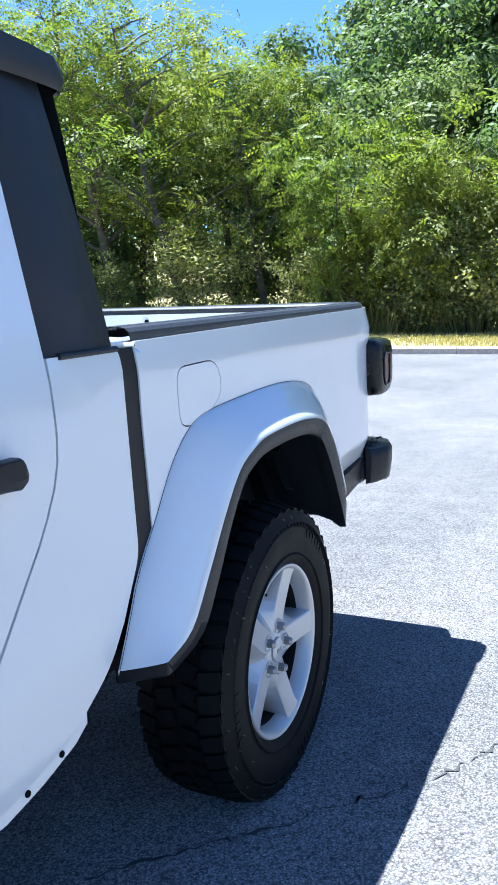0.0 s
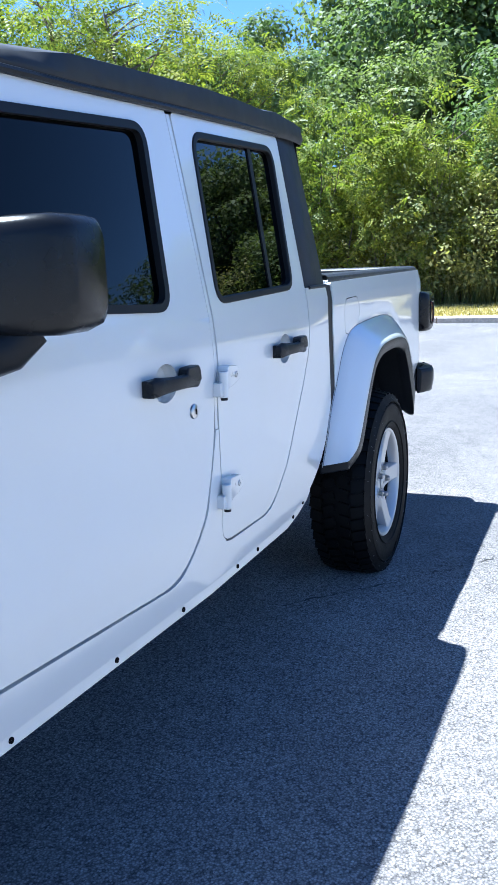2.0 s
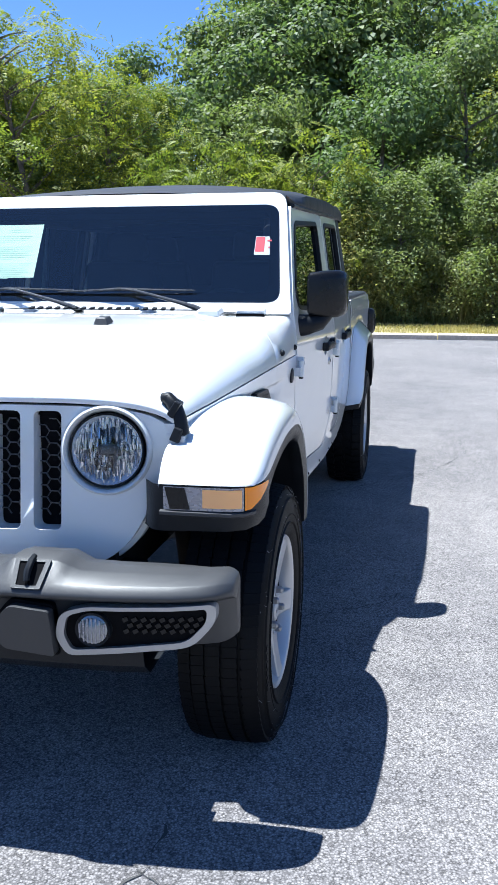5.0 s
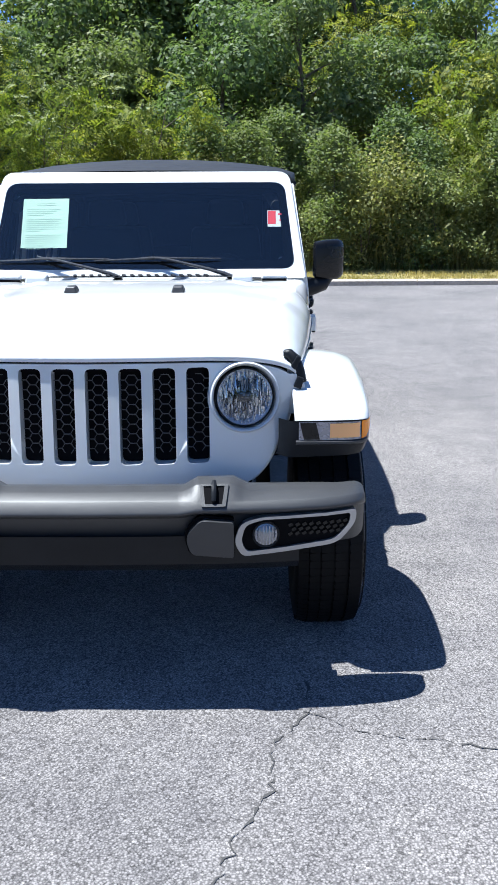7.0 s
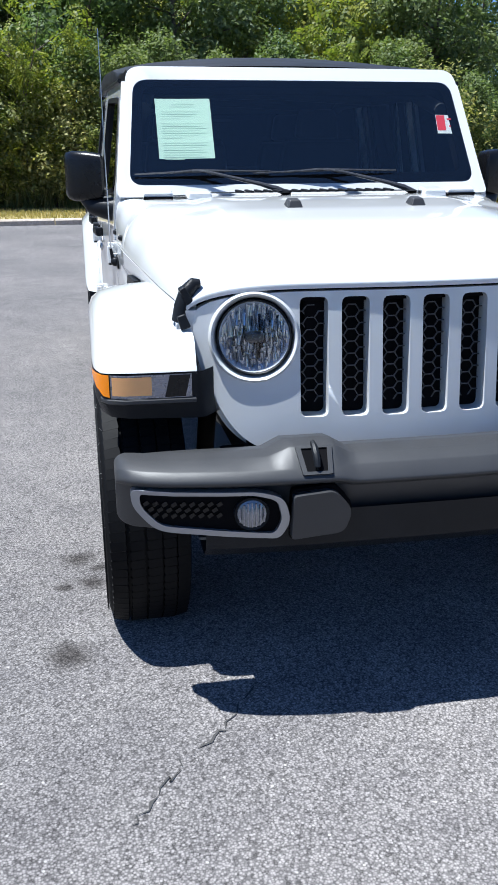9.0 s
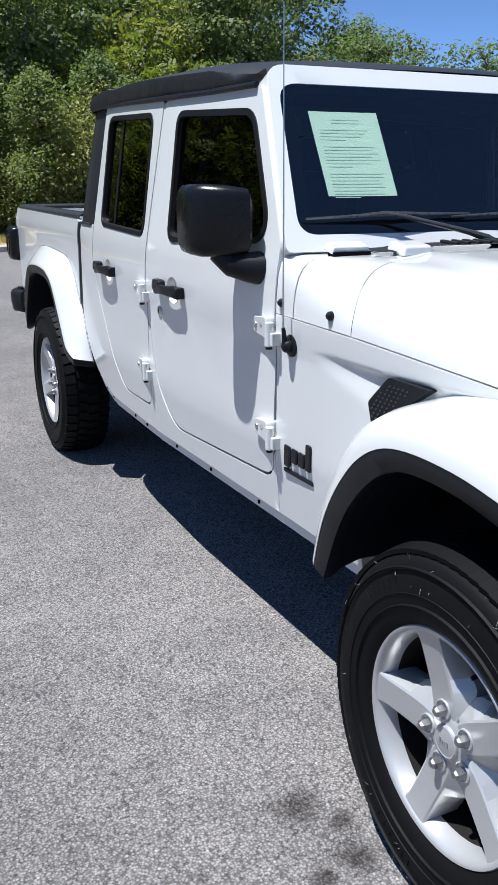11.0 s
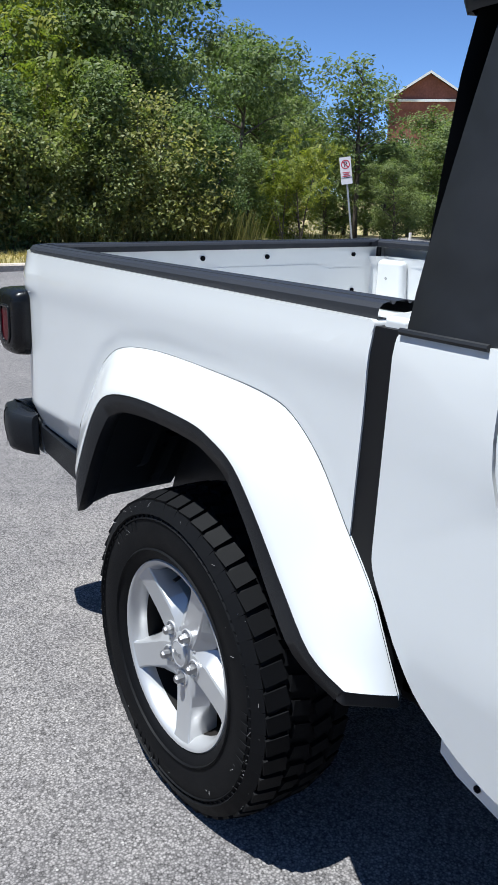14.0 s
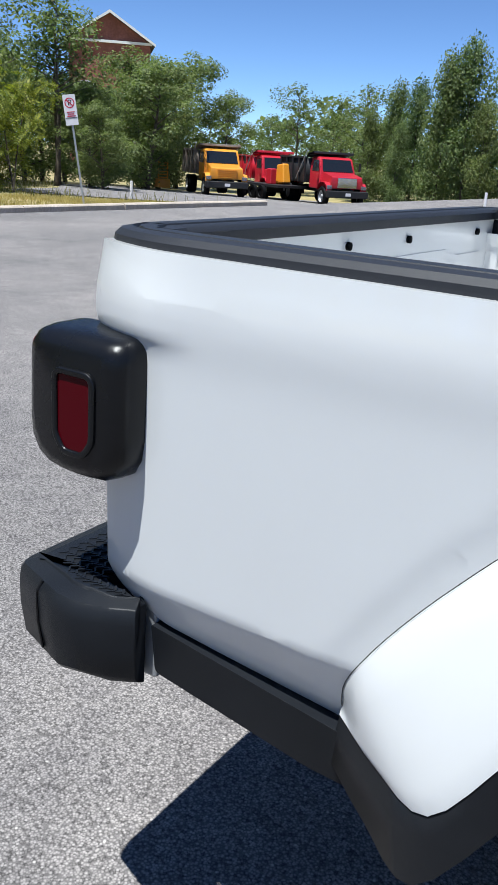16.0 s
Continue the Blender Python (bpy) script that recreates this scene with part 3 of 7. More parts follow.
for k in range(17):
    x = 3.3 - 0.88 * k + rng_t.uniform(-0.3, 0.3)
    plant("shrub", x, -17.9 + rng_t.uniform(-0.5, 0.4), rng_t.uniform(2.1, 3.7) if x > -9.5 else rng_t.uniform(1.8, 2.6), rng_t.random() * 360, 1.0)
for x, y, h in ((-0.5, -17.5, 4.1), (-1.6, -18.4, 4.6), (-2.9, -17.2, 4.0), (-4.4, -18.4, 4.6), (-5.2, -17.3, 3.9), (-7.4, -17.8, 4.4), (-8.6, -18.6, 4.6), (-9.9, -17.9, 3.6), (-11.3, -18.4, 3.2), (-12.6, -19.0, 2.8), (0.6, -18.6, 4.4)):
    plant("slim", x, y, h, rng_t.random() * 360, 1.1)
for k in range(17):
    x = 34.0 - 3.0 * k + rng_t.uniform(-0.8, 0.8)
    h = lerp(x, [(-16, 6.6), (-11, 8.0), (-6, 8.6), (6, 8.0), (12, 8.0), (30, 9.0)])
    plant("green" if k % 3 else "dark", x, -22.6 + rng_t.uniform(-1.2, 1.2), h * rng_t.uniform(0.88, 1.08), rng_t.random() * 360, 1.05)
for k in range(16):
    x = 36.0 - 3.7 * k + rng_t.uniform(-1.2, 1.2)
    h = lerp(x, [(-24, 7.4), (-18, 8.6), (-13, 10.0), (-4, 11.0), (2, 12.0), (6.0, 11.8), (8.5, 9.6), (12, 8.0), (30, 10.0)])
    plant("dark" if k % 3 else "green", x, -28.4 + rng_t.uniform(-1.4, 1.4), h * rng_t.uniform(0.88, 1.06), rng_t.random() * 360, 1.1)
for k in range(14):
    x = 36.0 - 4.2 * k + rng_t.uniform(-1.5, 1.5)
    if x > -20:
        plant("dark" if k % 2 else "green", x, -37.0 + rng_t.uniform(-2, 2), lerp(x, [(-20, 8.0), (-8, 11.0), (0, 13.0), (6.5, 13.0), (10, 9.6), (12, 8.6), (16, 9.6), (30, 10)]) * rng_t.uniform(0.92, 1.08), rng_t.random() * 360, 1.2)
for x, y, h, kind in ((6.9, -29.5, 11.2, "green"), (6.0, -30.5, 12.6, "dark"), (3.2, -31.0, 12.6, "green"), (0.2, -31.5, 12.8, "dark"), (-3.4, -31.0, 12.2, "green")):
    plant(kind, x, y, h, rng_t.random() * 360, 1.05)
# round the brick house and the lorries
for x, y, h, w in ((-18.0, -25.5, 5.4, 1.1), (-21.0, -28.5, 5.6, 1.2), (-23.5, -32.0, 7.0, 1.0), (-27.5, -33.0, 5.8, 1.3), (-30.5, -35.0, 5.4, 1.4), (-34.0, -37.0, 6.0, 1.3), (-38.5, -38.0, 6.2, 1.3), (-43.0, -39.0, 6.8, 1.3), (-46.5, -39.0, 9.0, 1.2), (-48.2, -36.5, 6.8, 1.0), (-25.5, -26.0, 3.6, 1.2), (-27.0, -28.2, 4.6, 1.2), (-33.5, -30.4, 6.6, 1.2), (-35.6, -32.6, 7.4, 1.2), (-39.2, -34.6, 7.6, 1.2), (-54.0, -36.0, 5.6, 1.4), (-58.0, -33.0, 6.0, 1.4), (-56.5, -28.0, 5.8, 1.3), (-51.0, -27.0, 5.2, 1.2)):
    plant("green", x, y, h, rng_t.random() * 360, w)
for x, y, h in ((-25.3, -28.6, 8.2), (-26.0, -29.2, 7.6), (-51.2, -32.5, 7.6), (-52.8, -29.9, 7.0), (-47.0, -25.0, 7.2), (-23.0, -30.5, 8.2)):
    plant("thin", x, y, h, rng_t.random() * 360, 1.2)
for x, y, h in ((-44.9, -23.5, 6.2), (-45.5, -22.4, 7.8), (-44.4, -20.8, 7.8), (-42.7, -18.6, 9.0), (-43.2, -17.2, 9.8), (-46.0, -19.5, 8.0), (-44.2, -15.4, 10.0), (-45.4, -13.0, 10.5), (-41.5, -20.3, 5.0), (-42.5, -16.0, 6.5)):
    plant("slim", x, y, h * 0.92, rng_t.random() * 360, 0.72)
for x, y, h in ((-50.0, -20.0, 6.6), (-50.0, -14.0, 9.0), (-49.0, -8.0, 9.0), (-50.0, -2.0, 9.0), (-51.0, 6.0, 8.5), (-48.0, 14.0, 9.0), (-44.0, 22.0, 9.5), (-38.0, 30.0, 9.0)):
    plant("dark" if y < -9 else "ring", x, y, h, rng_t.random() * 360, 1.4)
# across the lot, seen in the glass
for k in range(10):
    a = radians(14 + 17 * k)
    plant("ring", 40 * math.cos(a), 16 + 30 * math.sin(a), rng_t.uniform(8, 10.5), rng_t.random() * 360, 1.5)
for x, y in ((42.0, 6.0), (44.0, -4.0), (43.0, -14.0), (-40.0, 36.0), (38.0, -22.0)):
    plant("ring", x, y, rng_t.uniform(9, 10.5), rng_t.random() * 360, 1.6)

# far woods all round, down to the skyline
rng_f = np.random.default_rng(9)
clumps = []
for k in range(700):
    a, r = rng_f.random() * math.tau, rng_f.uniform(88, 128)
    top = 4.2 + 1.6 * math.sin(a * 9) + 1.2 * math.sin(a * 23) + rng_f.random() * 1.5
    x, y = r * math.cos(a), r * math.sin(a)
    if math.hypot(x + 78, y + 76) < 22:
        continue
    for j in range(4):
        clumps.append((x + rng_f.normal() * 2, y + rng_f.normal() * 2, -1.5 + top * (j + 0.4) / 3.4, 1.7 + rng_f.random()))
P, F = leaf_cloud(rng_f, clumps, 15, 0.85, 0.36, 0.8, 0.0)
tagged(new("far_woods", mesh_of("far_woods", P, F, LEAF_DARK)), "far belt of dark green woods on the skyline", "woods", kind="stuff")


# grass: short dry strip by the kerb, tall weeds further in
def blades(name, label, n, x0, x1, y0, y1, h, w, mat, seed):
    rng = np.random.default_rng(seed)
    x, y = rng.uniform(x0, x1, n), y0 + (y1 - y0) * rng.random(n)
    keep = rng.random(n) < 0.35 + 0.65 * (0.5 + 0.5 * np.sin(x * 1.7 + 2 * np.sin(y * 1.3)))
    road = (x < -15) & (y < np.interp(-x, (15.5, 18, 22, 28, 36, 46), (-19.0, -17.8, -16.3, -14.7, -14.3, -14.3))) & (y > np.interp(-x, (15.5, 18, 22, 28, 36, 41, 46), (-20.4, -22.7, -25.2, -31.2, -35.2, -33.2, -30.2)))
    keep &= ~road
    x, y = x[keep], y[keep]
    n = len(x)
    z = np.array([ground_z(a, b) for a, b in zip(x, y)])
    hh = h * (0.5 + 0.8 * rng.random(n))
    a = rng.random(n) * math.tau
    bend = hh * 0.35
    c, s_ = np.cos(a), np.sin(a)
    lean = rng.random(n) * math.tau
    P = np.empty((n, 4, 3))
    P[:, 0] = np.stack([x - c * w, y - s_ * w, z - 0.02], 1)
    P[:, 1] = np.stack([x + c * w, y + s_ * w, z - 0.02], 1)
    P[:, 2] = np.stack([x + c * w * 0.4 + np.cos(lean) * bend, y + s_ * w * 0.4 + np.sin(lean) * bend, z + hh], 1)
    P[:, 3] = np.stack([x - c * w * 0.4 + np.cos(lean) * bend, y - s_ * w * 0.4 + np.sin(lean) * bend, z + hh], 1)
    ob = new(name, mesh_of(name, P.reshape(-1, 3), np.arange(n * 4).reshape(n, 4), mat))
    return tagged(ob, label, "grass", kind="stuff")


blades("dry_grass", "short yellow dry grass behind the kerb", 60000, -19, 16, -14.15, -17.1, 0.07, 0.007, GRASS_DRY, 2)
blades("tall_weeds", "tall straw-coloured weeds below the shrubs", 16000, -12, 20, -16.9, -18.8, 0.75, 0.010, GRASS_TALL, 3)
blades("dry_grass", "dry grass beside the side road", 7000, -40, -12, -16.3, -32, 0.25, 0.012, GRASS_TALL, 5)


# ---- the pickup ----
pickup = thing("pickup_truck", "white four-door pickup truck with black soft top, parked on asphalt", "pickup truck")


def side_x(y, z):
    """Half the body's width at a length y and a height z."""
    x = lerp(y, [(-1.2, 0.826), (0.6, 0.828), (1.6, 0.83), (2.55, 0.786), (2.95, 0.772), (3.3, 0.738), (3.6, 0.70), (3.9, 0.652)])
    if y < -0.94:
        k = max(0.0, min(1.0, (z - 1.02) / 0.16))
        x -= (1.55 + 0.2 * k) * (min(-0.94 - y, 0.19)) ** 2
    if z > 1.22:
        x -= 0.155 * (z - 1.22) * (1.0 if y > 0.61 else 0.6)
    if z < 0.72:
        x -= 0.10 * (0.72 - z)
    if y > 0.61 and 1.0 < z < 1.22:
        x += 0.006 * math.sin((z - 1.0) / 0.22 * math.pi)
    if y < 0.6:
        x += 0.0028 * math.exp(-((z - 1.195) / 0.045) ** 2)
        if y < -0.9:
            k = min(1.0, (-0.9 - y) / 0.09) * max(0.0, min(1.0, (z - 1.155) / 0.015)) * max(0.0, min(1.0, (1.275 - z) / 0.06))
            x += 0.0065 * k
        if z < 0.80:
            x -= 0.42 * (0.80 - z)
    return x


def fender_dip(y, z):
    """Depth of the pressed hollow below the hood line, from behind the arch to the lamps."""
    top = lerp(y, [(2.7, 1.045), (2.80, 1.040), (3.10, 1.036), (3.45, 1.052), (3.85, 1.016)])
    d = top - z
    if y < 2.76 or d <= 0:
        return 0.0
    wide = lerp(y, [(2.76, 0.02), (3.05, 0.10), (3.9, 0.10)])
    deep = lerp(y, [(2.76, 0.0), (3.05, 0.014), (3.3, 0.009), (3.9, 0.006)])
    k = min(1.0, d / 0.014) * max(0.0, 1.0 - max(0.0, d - 0.014) / wide)
    return deep * k * k * (3 - 2 * k)


def side_panel(name, outline, holes, s, mat, parent, th=0.03, label="", grow_x=0.0, bevel=0.004, cu=(), cv=()):
    bm = sheet(outline, holes, lambda y, z: Vector((s * (side_x(y, z) + grow_x), y, z)), (-s * th, 0, 0),
               cu or (1.8, 2.15, 2.42, 2.48, 2.52, -1.10, -1.085, -1.07, -1.05, -1.03, -1.01, -1.0, -0.99, -0.96, -0.93, -0.9, -0.6, 0, 0.3, 0.59, 1.0, 1.6, 2.0, 2.3, 2.55, 2.7, 2.9, 3.1, 3.3, 3.5, 3.7),
               cv or (0.56, 0.59, 0.62, 0.65, 0.69, 0.72, 0.80, 1.0, 1.05, 1.09, 1.12, 1.14, 1.155, 1.163, 1.17, 1.185, 1.2, 1.22, 1.245, 1.26, 1.3, 1.5))
    return part(name, bm, mat, parent, label, bevel=bevel)


R_DOOR = rounded([(1.568, 0.612, 0.07), (1.568, 1.10), (1.585, 1.45), (1.602, 1.716, 0.015), (0.868, 1.742, 0.02), (0.838, 1.25, 0.03), (0.838, 1.03, 0.1), (1.09, 0.70, 0.1), (1.20, 0.602, 0.07)])
R_WIN = rounded([(1.533, 1.252, 0.055), (1.508, 1.682, 0.06), (0.932, 1.702, 0.06), (0.952, 1.266, 0.055)], 6)
F_DOOR = rounded([(2.535, 0.625, 0.06), (2.552, 0.95), (2.555, 1.285, 0.02), (2.318, 1.708, 0.02), (1.628, 1.720, 0.015), (1.611, 1.45), (1.594, 1.10), (1.594, 0.93, 0.1), (1.670, 0.70, 0.1), (1.79, 0.585, 0.08)])
F_WIN = rounded([(2.44, 1.285, 0.06), (2.47, 1.345, 0.05), (2.30, 1.645, 0.06), (1.742, 1.672, 0.055), (1.778, 1.25, 0.055)], 6)
CAB_SIDE = rounded([(0.612, 1.262, 0.02), (0.832, 1.262), (0.832, 1.03, 0.1), (1.084, 0.695, 0.1), (1.196, 0.596, 0.06), (1.495, 0.602), (1.530, 0.609), (1.556, 0.632), (1.572, 0.672), (1.5735, 0.93), (1.5885, 0.93), (1.663, 0.69, 0.08), (1.785, 0.578, 0.06), (2.486, 0.613), (2.516, 0.626), (2.536, 0.650), (2.544, 0.69), (2.5515, 0.70), (2.5515, 0.516), (1.0, 0.515), (0.835, 0.550, 0.06), (0.706, 0.638, 0.05), (0.592, 0.84, 0.03)])
COWL_SIDE = rounded([(2.554, 0.516), (2.554, 0.70), (2.561, 0.72), (2.561, 1.104), (2.95, 1.096), (3.3, 1.075), (3.6, 1.052), (3.845, 1.032), (3.845, 0.965), (3.8, 0.985), (3.65, 1.02), (3.45, 1.036), (3.28, 1.015), (3.16, 0.965), (3.08, 0.89), (3.02, 0.79), (2.985, 0.69), (2.965, 0.60), (2.98, 0.516)])
FUEL = rounded([(0.41, 1.205, 0.04), (0.215, 1.208, 0.05), (0.18, 1.12, 0.05), (0.30, 1.062, 0.03), (0.395, 1.07, 0.03)])
BED_SIDE = rounded([(0.560, 1.272, 0.012), (-1.114, 1.282, 0.004), (-1.118, 1.175, 0.012), (-1.094, 1.16, 0.02), (-1.080, 0.86), (-1.078, 0.778, 0.03), (-0.97, 0.734, 0.03), (-0.64, 0.690), (-0.60, 0.74), (-0.45, 0.99, 0.1), (-0.33, 1.065, 0.05), (0.25, 1.062, 0.1), (0.40, 0.98, 0.1), (0.516, 0.80), (0.532, 0.86)])


RP = [(-0.662, 0.722), (-0.650, 0.775), (-0.600, 0.86), (-0.523, 0.96), (-0.446, 1.040), (-0.344, 1.086), (-0.150, 1.104), (0.132, 1.097), (0.27, 1.087), (0.35, 1.066), (0.438, 1.0), (0.52, 0.895), (0.610, 0.775), (0.672, 0.618)]


def arch_step(y, z):
    """Depth of the shallow pressed border in the bed side that runs round the rear flare."""
    p = Vector((y, z))
    d = 1.0
    for a, b in zip(RP, RP[1:]):
        a, b = Vector(a), Vector(b)
        t = max(0.0, min(1.0, (p - a).dot(b - a) / (b - a).length_squared))
        d = min(d, (p - a - (b - a) * t).length)
    k = max(0.0, min(1.0, (0.050 - d) / 0.032))
    fade = max(0.25, min(1.0, (0.35 - y) / 0.45))
    return 0.0030 * k * k * (3 - 2 * k) * fade * max(0.0, min(1.0, (z - 0.72) / 0.05))


def handle(s, y, key, door):
    x = s * side_x(y, 1.08)
    bm = bmesh.new()
    rows = []
    for k in range(13):
        t = k / 12
        yy = y - 0.118 + 0.236 * t
        out = 0.027 - 0.004 * math.cos(t * math.tau) if 0 < k < 12 else 0.018
        hh = (0.017 + 0.009 * abs(2 * t - 1) ** 2) if 0 < k < 12 else 0.014
        zc = 1.086 + 0.006 * t
        ring = []
        for a in range(10):
            c, q = math.cos(a * math.tau / 10), math.sin(a * math.tau / 10)
            ring.append((x + s * (out + 0.011 * c), yy, zc + hh * math.copysign(abs(q) ** 0.7, q)))
        rows.append(ring)
    loft(bm, rows, close=True, caps=True)
    for yy in (y - 0.092, y + 0.092):
        box(bm, (0.030, 0.045, 0.038), (x + s * 0.011, yy, 1.088))
    h = part("handle", bm, BLACK_PLASTIC, door, "black plastic pull handle", bevel=0.004)
    bm = bmesh.new()
    loft(bm, [[(s * (side_x(y, 1.089) - d), y + 0.008 + 0.0535 * r * math.cos(k * math.tau / 28), 1.087 + 0.0465 * r * math.sin(k * math.tau / 28)) for k in range(28)] for r, d in ((1.0, 0.003), (0.97, 0.014), (0.90, 0.028), (0.6, 0.038), (0.02, 0.041))], close=True)
    riser = bmesh.new()
    loft(riser, [[(x + s * a, y + b, z) for a, b in ((0.010, u), (0.037, u), (0.038, v), (0.010, v))] for z, u, v in ((1.080, -0.108, -0.026), (1.104, -0.106, -0.030), (1.114, -0.100, -0.034), (1.119, -0.092, -0.042))], close=True, caps=True)
    part("handle_catch", riser, BLACK_PLASTIC, door, "raised black end of the handle", bevel=0.005)
    part("handle_cup", bm, PAINT, door, "shallow white finger recess")
    if key:
        bm = bmesh.new()
        ky = 1.702
        kx = s * side_x(ky, 1.0)
        spin_x(bm, [(0, 0.001), (0.007, 0.001), (0.007, 0.013), (0.004, 0.018), (-0.002, 0.02)], 20, (kx, ky, 1.0), s)
        part("key_lock", bm, STEEL, door, "round bright key lock")
        bm = bmesh.new()
        box(bm, (0.004, 0.004, 0.014), (kx + s * 0.007, ky, 1.0))
        part("key_slot", bm, DARK, door)
    return h


def hinge(s, y, z, door):
    """A bolted strap hinge: a raised plate with a knuckle at its front."""
    bm = bmesh.new()
    x0 = side_x(y - 0.06, z)
    pts = rounded([(y - 0.006, z - 0.028, 0.01), (y - 0.006, z + 0.034, 0.012), (y - 0.10, z + 0.024, 0.012), (y - 0.115, z - 0.012, 0.012), (y - 0.07, z - 0.026, 0.01)], 2)
    b2 = sheet(pts, [], lambda u, v: Vector((s * (side_x(u, v) + 0.018 + 0.012 * max(0, (u - y + 0.06) / 0.06)), u, v)), (-s * 0.04, 0, 0))
    part("hinge_plate", b2, PAINT, door, "white bolted hinge plate", bevel=0.005)
    rod(bm, (s * (x0 + 0.018), y, z - 0.048), (s * (x0 + 0.018), y, z + 0.020), 0.0125, n=14)
    box(bm, (0.030, 0.030, 0.036), (s * (x0 + 0.006), y + 0.010, z - 0.026))
    kn = part("hinge_knuckle", bm, PAINT, door, "white hinge knuckle", bevel=0.003)
    bm = bmesh.new()
    rod(bm, (s * (x0 + 0.018), y, z - 0.055), (s * (x0 + 0.018), y, z - 0.046), 0.0095, n=12)
    part("pin_end", bm, BLACK_PLASTIC, kn, "dark end of the hinge pin")
    for dy, dz in ((-0.045, 0.008), (-0.083, 0.002)):
        bm = bmesh.new()
        spin_x(bm, [(0.0005, 0.0005), (0.0005, 0.003), (0.0025, 0.0035), (0.003, 0.0075), (-0.002, 0.0095)], 14, (s * (side_x(y + dy, z) + 0.018 + 0.006 * max(0, (dy + 0.06) / 0.06)), y + dy, z + dz), s)
        part("hinge_bolt", bm, STEEL, door)


def door(s, name, outline, win, hy, hinge_y, key):
    cup = [(hy + 0.008 + 0.052 * math.cos(k * math.tau / 28), 1.087 + 0.045 * math.sin(k * math.tau / 28)) for k in range(28)]
    d = side_panel(name, outline, [win, cup], s, PAINT, pickup, 0.045)
    # black seal round the pane
    bm = sheet(grow(win, 0.004), [grow(win, -0.015)], lambda y, z: Vector((s * (side_x(y, z) + 0.004), y, z)), (-s * 0.025, 0, 0), (), (1.3, 1.5))
    part("window_seal", bm, SEAL, d, "black rubber window seal", bevel=0.004)
    bm = sheet(grow(win, -0.012), [], lambda y, z: Vector((s * (side_x(y, z) - 0.012), y, z)), (-s * 0.004, 0, 0), (), (1.3, 1.4, 1.5, 1.6))
    p = part("window_pane", bm, PRIVACY, d, "dark tinted side glass")
    p.visible_shadow = False
    bm = sheet(grow(outline, -0.03), [grow(win, 0.012)], lambda y, z: Vector((s * (side_x(y, z) - 0.047), y, z)), (-s * 0.012, 0, 0), (), (1.22,))
    part("door_trim", bm, SEAT_CLOTH, d, "black inner door trim")
    handle(s, hy, key, d)
    for z in (1.063, 0.765):
        hinge(s, hinge_y, z, d)
    return d


def sill_z(y):
    return lerp(y, [(0.74, 0.585), (0.80, 0.550), (0.90, 0.523), (1.0, 0.507), (3.0, 0.507)])


